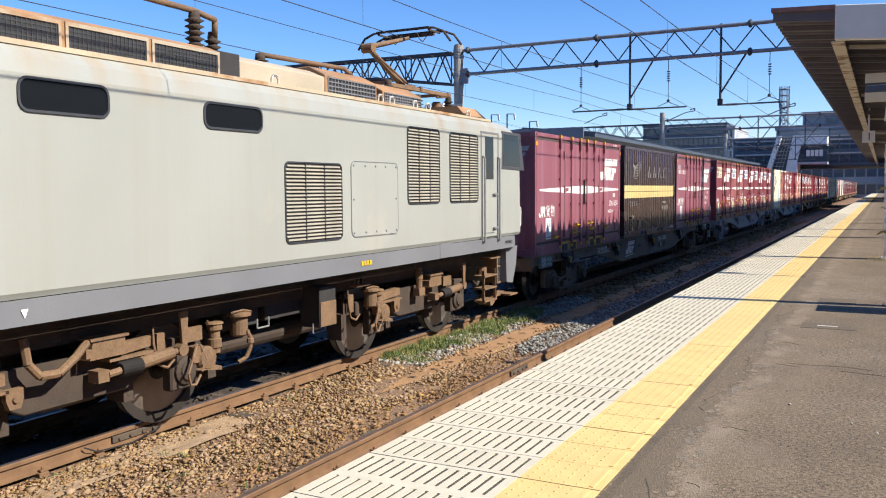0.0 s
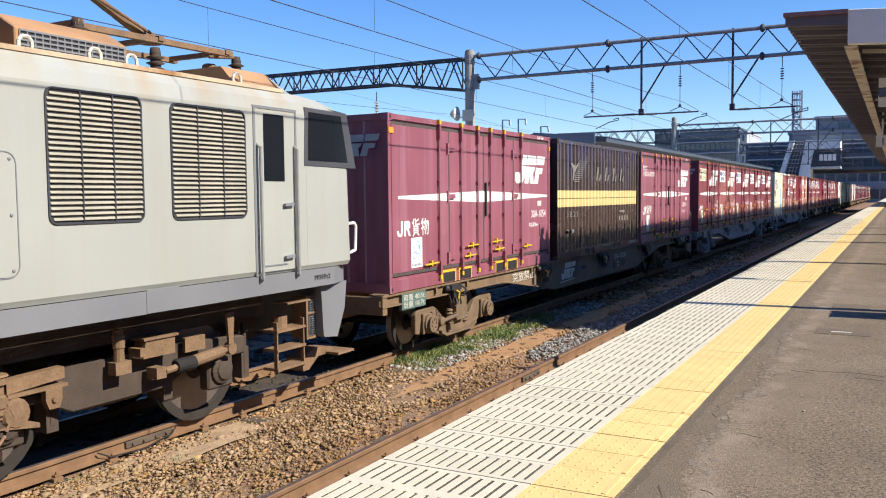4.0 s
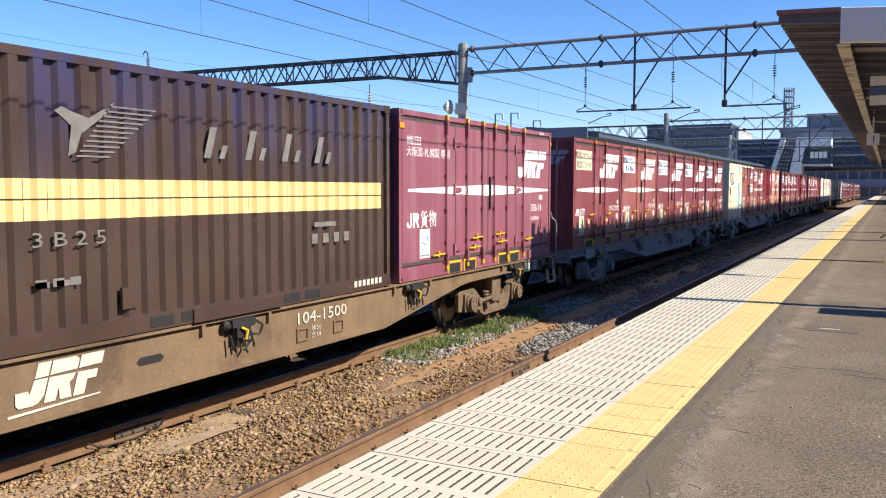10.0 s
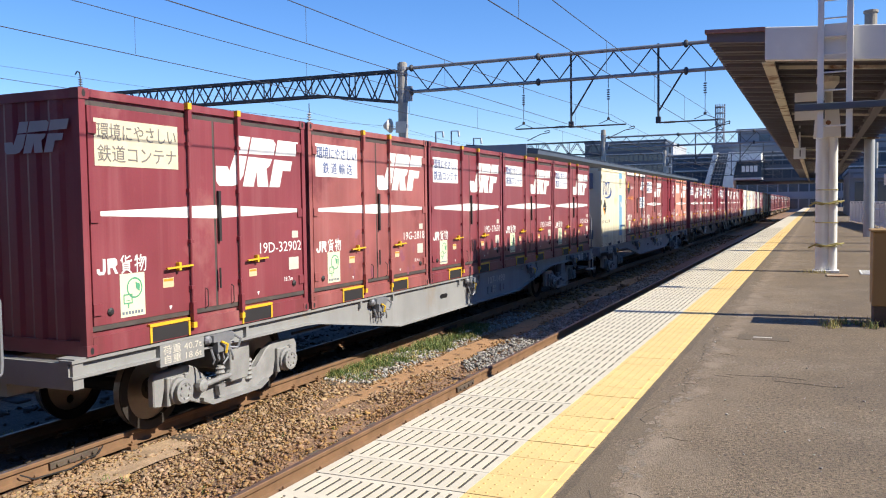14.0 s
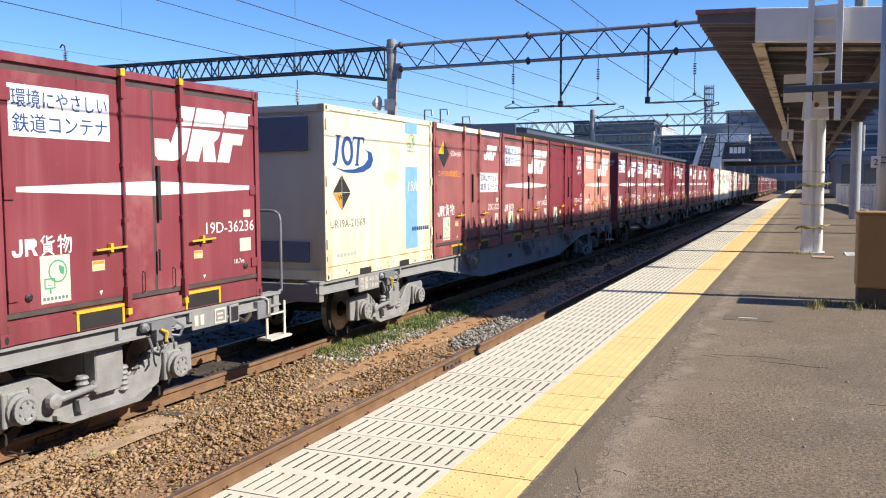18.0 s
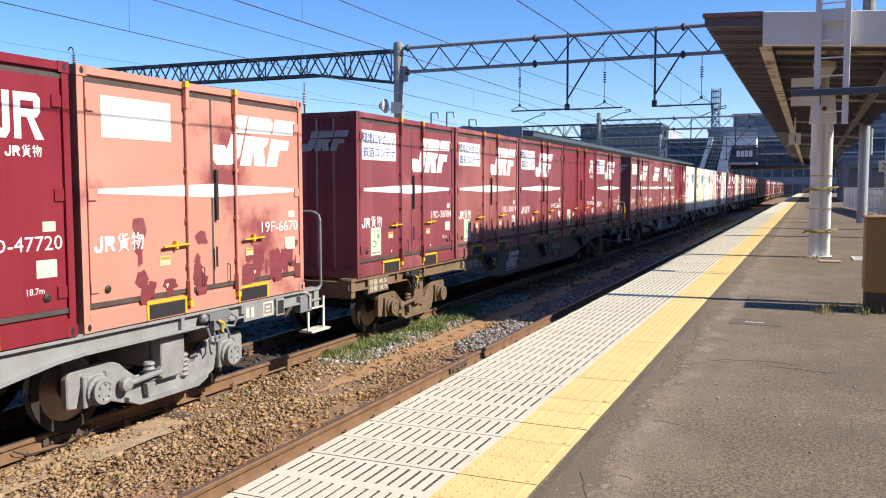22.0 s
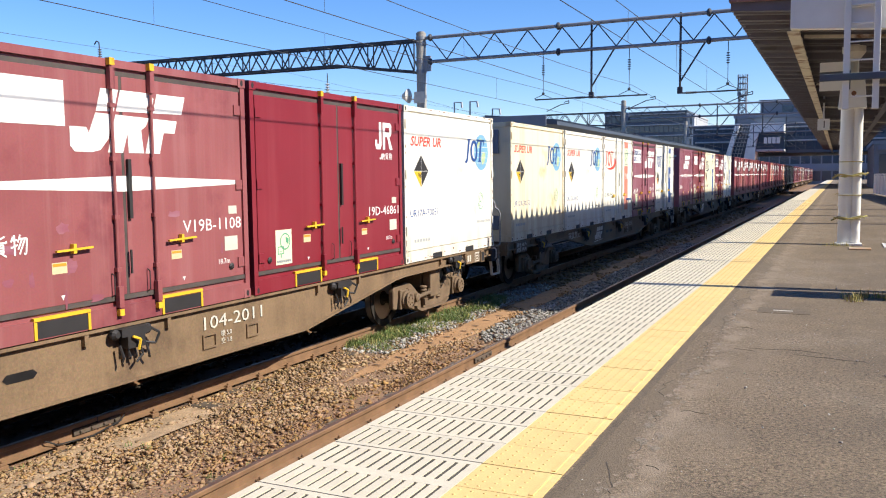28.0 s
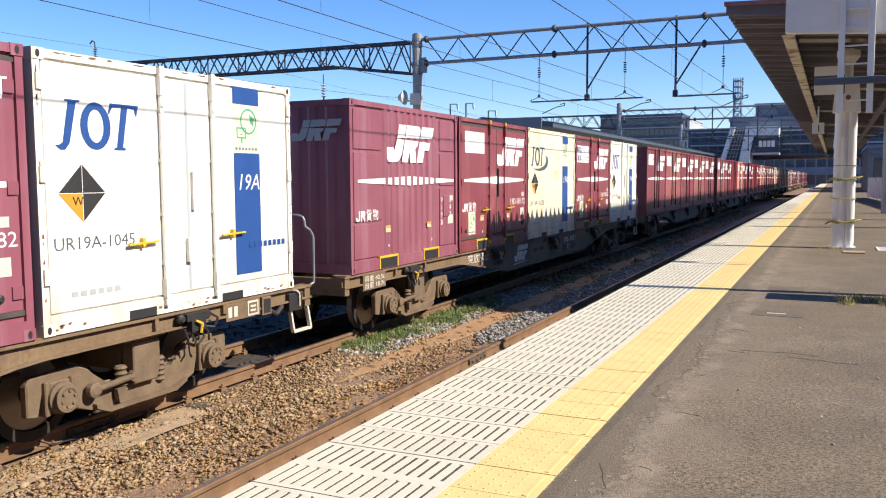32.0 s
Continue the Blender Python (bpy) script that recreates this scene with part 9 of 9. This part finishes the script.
    def gear(bm):
        lathe(bm, [(0.13, 0), (0.13, 0.04), (0.11, 0.07), (0.05, 0.075)], (1.06, 0.0, 0), "x", 14)
        box(bm, 1.0, 1.11, -0.20, -0.06, -0.02, 0.15)
        prism(bm, [(-0.16, -0.10), (0.20, -0.16), (0.20, -0.12), (0.02, -0.06)], "x", 0.98, 1.12)
        pipe(bm, [(1.12, -0.16, 0.18), (1.16, -0.26, 0.05), (1.17, -0.34, -0.10), (1.16, -0.30, -0.22), (1.13, -0.20, -0.24), (1.10, -0.10, -0.16)], 0.014, 6)
        pipe(bm, [(1.10, -0.10, 0.16), (1.13, -0.04, 0.0), (1.12, -0.10, -0.12)], 0.016, 6)

    def case(bm):
        prism(bm, [(-0.20, -0.09), (0.20, -0.09), (0.20, 0.08), (-0.16, 0.08)], "x", 0.98, 1.13)
        box(bm, 0.96, 1.15, -0.20, 0.23, 0.081, 0.105)
        box(bm, 1.0, 1.16, -0.26, -0.20, -0.06, 0.02)

    def beam(bm):
        prism(bm, [(-0.27, -0.07), (0.27, -0.03), (0.27, 0.07), (-0.27, 0.05)], "x", 0.97, 1.07)
        box(bm, 0.96, 1.10, -0.28, 0.28, -0.10, -0.072)

    def damper(bm):
        tube(bm, (1.14, -0.06, 0.0), (1.14, 0.34, 0.035), 0.062, 12)
        tube(bm, (1.14, 0.34, 0.035), (1.14, 0.44, 0.04), 0.03, 8)
        lathe(bm, [(0.065, -0.04), (0.065, 0.04)], (1.14, 0.47, 0.045), "x", 12)
        tube(bm, (1.14, -0.44, -0.03), (1.14, -0.30, -0.02), 0.035, 8)
        box(bm, 1.02, 1.16, -0.56, -0.44, -0.09, 0.02)

    def bellows(bm):
        prof = []
        for i in range(8):
            prof += [(0.060, i * 0.03), (0.078, i * 0.03 + 0.015)]
        lathe(bm, prof + [(0.06, 0.24)], (1.14, -0.30, -0.012), "y", 14)

    def tray(bm):
        box(bm, 1.02, 1.14, -0.17, 0.17, -0.02, 0.0)
        for y in (-0.12, -0.02, 0.08):
            prism(bm, [(y, 0.0), (y + 0.05, 0.0), (y + 0.03, 0.07), (y + 0.005, 0.07)], "x", 1.03, 1.06)
        box(bm, 1.03, 1.05, -0.12, 0.13, 0.03, 0.045)

    def column_(bm):
        lathe(bm, [(0.05, -0.14), (0.05, -0.02), (0.058, -0.01), (0.058, 0.10), (0.045, 0.11), (0.045, 0.16)], (1.08, 0, 0), "z", 12)
        box(bm, 1.02, 1.13, -0.08, 0.10, -0.26, -0.141)

    def cup(bm):
        prism(bm, [(-0.05, -0.10), (0.05, -0.10), (0.08, -0.02), (0.08, 0.07), (-0.08, 0.07), (-0.08, -0.02)], "x", 1.04, 1.10)
        lathe(bm, [(0.03, 0), (0.025, 0.02)], (1.10, 0, -0.02), "x", 8)

    def hanger(bm):
        box(bm, 1.02, 1.06, -0.05, 0.05, -0.14, 0.10)
        pipe(bm, [(1.08, -0.12, 0.18), (1.10, -0.13, 0.0), (1.10, -0.08, -0.20), (1.10, 0.04, -0.25), (1.10, 0.14, -0.18)], 0.013, 6)

    def plate(bm):
        box(bm, 1.02, 1.06, -0.14, 0.14, -0.075, 0.075)

    def stop_bar(bm):
        prism(bm, [(-0.055, 0.22), (0.055, 0.22), (0.025, -0.22), (-0.025, -0.22)], "x", 1.14, 1.17)

    def loop(bm):
        pipe(bm, [(1.12, -0.02, 0.22), (1.14, 0.0, 0.0), (1.15, 0.10, -0.12), (1.15, 0.28, -0.13), (1.13, 0.48, -0.02), (1.10, 0.62, 0.08)], 0.038, 8)

    KINDS = {"air_canister": (canister, "loco_tan"), "axle_guide": (guide, "loco_tan"), "gear_case": (gear, "loco_tan"), "equipment_case": (case, "loco_tan"),
             "spring_beam": (beam, "loco_tan"), "yaw_damper": (damper, "loco_tan"), "bellows": (bellows, "dark"), "tray": (tray, "loco_tan"), "air_column": (column_, "loco_tan"),
             "brake_cup": (cup, "loco_tan"), "hanger_bracket": (hanger, "loco_tan"), "side_plate": (plate, "loco_tan"), "bogie_stop": (stop_bar, "loco_tan"), "air_pipe": (loop, "loco_tan")}
    REAR = (("tray", -1.78, 1.12), ("hanger_bracket", -1.96, 0.90), ("air_canister", -1.52, 0.78), ("axle_guide", -1.34, 0.68), ("gear_case", -1.19, 0.66), ("spring_beam", -0.97, 0.89),
            ("brake_cup", -0.83, 0.72), ("air_column", -0.13, 1.04), ("equipment_case", 0.31, 0.97), ("side_plate", 0.85, 0.91), ("yaw_damper", 0.80, 0.75), ("bellows", 0.80, 0.75), ("bogie_stop", 1.26, 0.96))
    MIDDLE = (("air_pipe", -0.62, 0.98), ("spring_beam", -1.05, 0.86), ("equipment_case", 0.20, 0.98), ("spring_beam", 0.52, 0.93), ("yaw_damper", 0.62, 0.765), ("bellows", 0.62, 0.765), ("bogie_stop", 1.115, 0.975),
              ("side_plate", 1.33, 0.92), ("gear_case", 1.49, 0.645), ("axle_guide", 1.63, 0.68), ("air_canister", 2.02, 0.80), ("brake_cup", -0.72, 0.72), ("hanger_bracket", 0.90, 0.90))
    for yc, layout in ((-4.35, REAR), (-10.58, MIDDLE), (-16.81, REAR)):
        bg_ = new("locomotive_bogie")
        bg_.parent, bg_.location = ob, (0, yc, 0)
        bg_["label"] = "dusty brown two-axle motor bogie"
        def frame_mesh(bm):
            for sx in (-1, 1):
                o = [(-1.70, 0.66), (-0.85, 0.68), (-0.55, 0.50), (0.55, 0.50), (0.85, 0.68), (1.70, 0.66), (1.70, 0.86), (0.85, 0.92), (-0.85, 0.92), (-1.70, 0.86)]
                prism(bm, o, "x", sx * 0.84, sx * 0.96)
            box(bm, -0.84, 0.84, -0.3, 0.3, 0.45, 0.9)
            box(bm, -0.84, 0.84, -1.75, -1.66, 0.66, 0.88)
            box(bm, -0.84, 0.84, 1.66, 1.75, 0.66, 0.88)
        piece("bogie_frame", ("lb", "f"), "loco_dirt", bg_, frame_mesh, bevel=0.015)
        for e in (-1, 1):
            at = Matrix.Translation((0, e * 1.25, 0))
            piece("axle_box", ("lb", "box"), "loco_dirt", bg_, lambda bm: box(bm, 0.88, 1.02, -0.19, 0.19, 0.36, 0.74), "", at, bevel=0.02)
            piece("bearing_cover", ("lb", "cover"), "loco_dirt", bg_, lambda bm: lathe(bm, [(0.15, 0), (0.15, 0.03), (0.11, 0.05), (0.10, 0.07), (0.04, 0.08)], (1.02, 0, 0.56), "x", 16), "dusty bearing cover", at)
            for dy in (-0.58, 0.58):
                piece("brake_shoe", ("lb", "shoe"), "loco_dirt", bg_, lambda bm: (box(bm, 0.60, 0.84, -0.06, 0.06, 0.34, 0.70), bar(bm, (0.82, 0, 0.98), (0.82, 0, 0.40), 0.05, 0.04)), "", Matrix.Translation((0, e * 1.25 + dy, 0)))
        for kind_, y, z in layout:
            build, mat = KINDS[kind_]
            piece(kind_, ("lb", kind_), mat, bg_, build, "", Matrix.Translation((0, y, z)))
        for e in (-1, 1):
            wheelset(bg_, e * 1.25, "locowheel", 0.56, True)
    # steps and fittings below the rear cab
    bm = bmesh.new()
    for y in (-2.40, -1.92):
        bar(bm, (1.2, y, 0.98), (1.2, y, 0.40), 0.05, 0.02)
    for z in (0.42, 0.64, 0.86):
        box(bm, 1.02, 1.24, -2.42, -1.90, z, z + 0.03)
    box(bm, 1.05, 1.3, -2.30, -1.88, 1.18, 1.20)
    part("cab_steps", bm, "loco_tan", ob, "steel cab steps")
    bm = bmesh.new()
    tube(bm, (1.05, -2.15, 0.89), (1.05, -2.15, 1.02), 0.09, 12)
    part("sand_box", bm, "loco_tan", ob)
    bm = bmesh.new()
    for q in ((-1.86, -1.83, 0.70, 1.22), (-1.56, -1.53, 0.70, 1.22), (-1.83, -1.56, 0.70, 0.73), (-1.83, -1.56, 1.0, 1.02), (-1.83, -1.56, 1.19, 1.22)):
        box(bm, 1.0, 1.22, *q)
    c = part("equipment_cage", bm, "loco_tan", ob, "wire mesh equipment cage")
    bm = bmesh.new()
    for i in range(10):
        y = -1.82 + i * 0.028
        box(bm, 1.205, 1.21, y, y + 0.004, 0.73, 1.19)
    for i in range(16):
        z = 0.74 + i * 0.028
        box(bm, 1.2045, 1.209, -1.829, -1.561, z, z + 0.004)
    part("cage_mesh", bm, "steel", c)
    bm = bmesh.new()
    lathe(bm, [(0.12, 0), (0.12, 0.12)], (1.0, -1.7, 0.95), "x", 12)
    part("blower", bm, "loco_dirt", c)
    bm = bmesh.new()
    prism(bm, [(-1.68, 0.42), (-1.40, 0.52), (-1.05, 0.47), (-1.05, 0.40), (-1.35, 0.40), (-1.55, 0.26), (-1.66, 0.26)], "x", 0.75, 1.0)
    box(bm, 0.78, 1.2, -1.2, -0.85, 0.40, 0.43)
    part("rail_guard", bm, "loco_tan", ob)
    for child in ob.children:                 # everything on the roof stands on the roof plate
        if child.name.split('.')[0] in ('roof_monitor', 'roof_box', 'fan_housing', 'lifting_eye', 'insulator', 'bus_bar', 'arrester', 'horn', 'pantograph'):
            child.location.z += 0.07
    coupler(ob, R - 0.25, 1)
    coupler(ob, F + 0.25, -1)
    return ob


# ---- the consist ----
loco = locomotive()
MOVING.append((loco, 0.0))


def put(ob, w, off):
    MOVING.append((ob, WAGONS[w] + off))


SPEC = [  # number, sill, bogie, brake platform, load, tare
    ("104-1500", "wagon_brown", "bogie_brown", "", "40.5t", "18.7t"), ("107-1490", "wagon_grey", "bogie_grey", "", "40.7t", "18.6t"),
    ("107-1489", "wagon_grey", "bogie_grey", "", "40.7t", "18.6t"), ("104-26", "wagon_brown", "bogie_brown", "", "40.5t", "18.7t"),
    ("104-2011", "wagon_brown", "bogie_brown", "front", "40.5t", "18.7t"), ("106-1031", "wagon_brown", "bogie_brown", "", "40.7t", "18.9t"),
    ("106-1031", "wagon_brown", "bogie_brown", "", "40.5t", "18.7t")]
for i, (num, sill_mat, bog, stand, load, tare) in enumerate(SPEC):
    put(wagon(num, sill_mat, bog, True, i not in (1, 2), i not in (1, 2), load, tare, True, stand), i, 0.0)

put(twenty_foot("maroon twenty-foot freight container with white emblem and yellow latches", "30A-1054", False), 0, 0.0)
put(brown_twenty("glossy dark brown corrugated container with a cream double band"), 0, 6.50)
put(twenty_foot("maroon twenty-foot freight container with white lettering", "30B-14", True), 0, 12.86)

RED = "maroon freight container with white emblem, stripe and slogan panel"
for k, (num, mt) in enumerate((("19D-32902", "maroon"), ("19G-2818", "maroon_fade"), ("19D-37650", "maroon"), ("19D-34399", "maroon"), ("19D-36236", "maroon"))):
    put(twelve_foot(RED, mt, num, hatch=1), 1, k * PITCH)

put(white_load("white leased container with blue panel and orange diamond, rusty edges", "ivory_box", "UR19A-21569", "nineteen", "sky_mark", "blue_mark", False), 2, 0.0)
c = twelve_foot("weathered red container with hazard diamond and orange notice", "maroon_fade", "20C-220", banner="", logo="")
diamond(c, 0.47, 2.985, high=True)
letters("全高H=2600", 0.09, "white", c, side_at(0.80, 2.96), width=0.52)
letters("コキ50000積載禁止", 0.10, "orange_mark", c, side_at(0.19, 2.57), width=1.10)
mark("emblem", ("emblem-small",), "white", c, side_at(2.60, 2.93) @ Matrix.Diagonal((0.57, 0.55, 1, 1)), emblem, "small white emblem")
b = mark("banner", ("bn20",), "white", c, side_at(2.36, 2.25), lambda bm: oblong(bm, 0, 1.13, 0, 0.41), "white panel with two lines of blue lettering")
letters("環境にやさしい", 0.12, "blue_mark", b, Matrix.Translation((0.04, 0.235, 0.006)), width=1.05)
letters("鉄道コンテナ", 0.12, "blue_mark", b, Matrix.Translation((0.04, 0.05, 0.006)), width=1.05)
mark("top_panel", ("tp20",), "white", c, side_at(0.14, 3.455, HALF + 0.002), lambda bm: oblong(bm, 0, 3.44, 0, 0.085))
operator_name(c, side_at(0.17, 1.82))
put(c, 2, PITCH)
put(twelve_foot(RED, "maroon_fade", "19D-24525"), 2, 2 * PITCH)
put(twelve_foot("deep red freight container with white monogram and green sticker", "red_deep", "19D-47720", banner="", logo="mono"), 2, 3 * PITCH)
put(twelve_foot("sun-bleached pink container with peeling maroon patches", "pink", "19F-6670", banner="blank", eco=False), 2, 4 * PITCH)

put(twelve_foot(RED, "maroon", "19D-38084", hatch=1), 3, 0.0)
put(twelve_foot(RED, "maroon_fade", "19D-20019"), 3, PITCH)
put(twelve_foot(RED, "maroon", "V19C-3690", eco=False), 3, 2 * PITCH)
put(twelve_foot("deep red freight container with white monogram and green sticker", "red_deep", "19D-47436", banner="", logo="mono"), 3, 3 * PITCH)
put(twelve_foot(RED, "maroon", "V19C-7793", eco=False), 3, 4 * PITCH)

put(twelve_foot("maroon freight container with a plain white panel", "maroon_pale", "19D-21484", banner="blank", eco=False, hatch=1), 4, 0.0)
put(twelve_foot("ribbed maroon freight container with white emblem", "maroon_pale", "", style="ribbed", banner="", eco=False), 4, PITCH)
put(twelve_foot("maroon freight container with a plain white panel", "maroon_pale", "V19B-1108", banner="blank", eco=False), 4, 2 * PITCH)
put(twelve_foot("deep red freight container with white monogram and green sticker", "red_deep", "19D-46861", banner="", logo="mono"), 4, 3 * PITCH)
put(white_load("white leased container with blue globe and red type name", "white_box", "UR17A-70051", "seventeen", rods=False), 4, 4 * PITCH)

put(white_load("cream-stained leased container with globe, rust at its edges", "cream_box", "UR17A-70152", "seventeen", rods=False), 5, 0.0)
put(white_load("cream-stained leased container with globe, rust at its edges", "white_box", "UR17A-70163", "seventeen", rods=False), 5, PITCH)
put(white_load("white leased container with salmon panel and red mark", "white_box", "UR19A-15602", "nineteen", "salmon", "red_mark", True), 5, 2 * PITCH)
put(twelve_foot("purplish maroon older container with slogan panel", "maroon_old", "19D-7182"), 5, 3 * PITCH)
put(white_load("white leased container with blue panel and orange diamond", "white_box", "UR19A-1045", "nineteen", "blue_mark", "blue_mark", True), 5, 4 * PITCH)

put(twelve_foot("ribbed purplish maroon freight container with white emblem", "maroon_old", "", style="ribbed", banner="", eco=False, hatch=1), 6, 0.0)
put(twelve_foot("maroon freight container with a plain white panel", "maroon", "19D-30112", banner="blank"), 6, PITCH)
put(white_load("cream leased container with blue panel", "cream_box", "UR19A-10238", "nineteen", "blue_mark", "building_dark", False), 6, 2 * PITCH)
put(twelve_foot(RED, "maroon", "19D-40761"), 6, 3 * PITCH)
put(white_load("white leased container with blue panel and orange diamond", "white_box", "UR19A-20817", "nineteen", "blue_mark", "blue_mark", True), 6, 4 * PITCH)


def simple_load(label, mat, logo):
    ob = tagged(empty("freight_container"), label, "container", "containers on the train")
    shell(L12, ("s12",), mat, ob, 0, None)
    piece("door", ("sdoor",), mat, ob, lambda bm: box(bm, HALF - 0.03, HALF - 0.006, 0.10, L12 - 0.10, Z0 + 0.27, Z1 - 0.15))
    piece("door_seal", ("sgasket",), "seal", ob, lambda bm: box(bm, HALF - 0.006, HALF + 0.004, 1.87, 1.90, Z0 + 0.27, Z1 - 0.15))
    for y in (1.44, 2.30):
        piece("lock_rod", ("srod2",), "seal", ob, lambda bm: box(bm, HALF - 0.006, HALF + 0.03, 0, 0.04, Z0 + 0.2, Z1 - 0.05), "", Matrix.Translation((0, y, 0)))
    if logo:
        mark("emblem", ("emblem",), "white", ob, side_at(1.87, 2.68) @ Matrix.Diagonal((1.15, 1.02, 1, 1)), emblem, "white slanted emblem")
        mark("stripe", ("stripe", L12), "white", ob, side_at(0, 2.385, HALF - 0.0085), lambda bm: stripe(bm, 0.22, L12 - 0.15, 1.88), "white tapering stripe")
        mark("banner", ("blank",), "white", ob, side_at(0.28, 2.90), lambda bm: oblong(bm, 0, 0.95, 0, 0.40), "plain white panel")
    return ob


protos = [simple_load("maroon freight container with white emblem", "maroon", True), simple_load("faded maroon freight container with white emblem", "maroon_fade", True),
          simple_load("sun-bleached pink freight container", "pink", True), simple_load("plain cream freight container with dark door seams", "cream_box", False), simple_load("plain deep red freight container", "red_deep", False)]
far_wagon = wagon("104-0000", "wagon_brown", "bogie_brown", False, False, False, rail_end=False)
order = [0, 1, 0, 1, 0, 1, 0, 4, 2, 0, 0, 4, 0, 2, 1, 1, 0, 0, 3, 0, 0, 1, 4, 0, 1, 2, 0, 0, 3, 0, 0, 1, 0, 4, 0, 3, 0, 1, 0, 0, 4, 0, 2, 1, 0, 0, 0, 1, 0, 4, 0, 3, 0, 1, 0, 0, 1, 0, 4, 0]
used = set()
for w in range(7, len(WAGONS)):
    if w == 7:
        put(far_wagon, w, 0.0)
    else:
        put(copy_thing(far_wagon, Matrix()), w, 0.0)
    for k in range(5):
        p = order[((w - 7) * 5 + k) % len(order)]
        if p in used:
            ob = copy_thing(protos[p], Matrix())
        else:
            ob = protos[p]
            used.add(p)
        put(ob, w, k * PITCH)

# ---- everything that moves ----
def spot(t):
    for (a, u), (b, v) in zip(TRAIN, TRAIN[1:]):
        if a <= t <= b:
            return u + (v - u) * (t - a) / (b - a)
    return TRAIN[-1][1]


def motions():
    for ob, off in MOVING:
        walk(ob, [(t, pose(XT, d + off, 0)) for t, d in TRAIN])
    start = TRAIN[0][1]
    for ob, y, r in WHEELS:
        walk(ob, [(k / 15, pose(0, y, r, math.degrees((start - spot(k / 15)) / r))) for k in range(int(SECONDS * 15) + 1)])


motions()
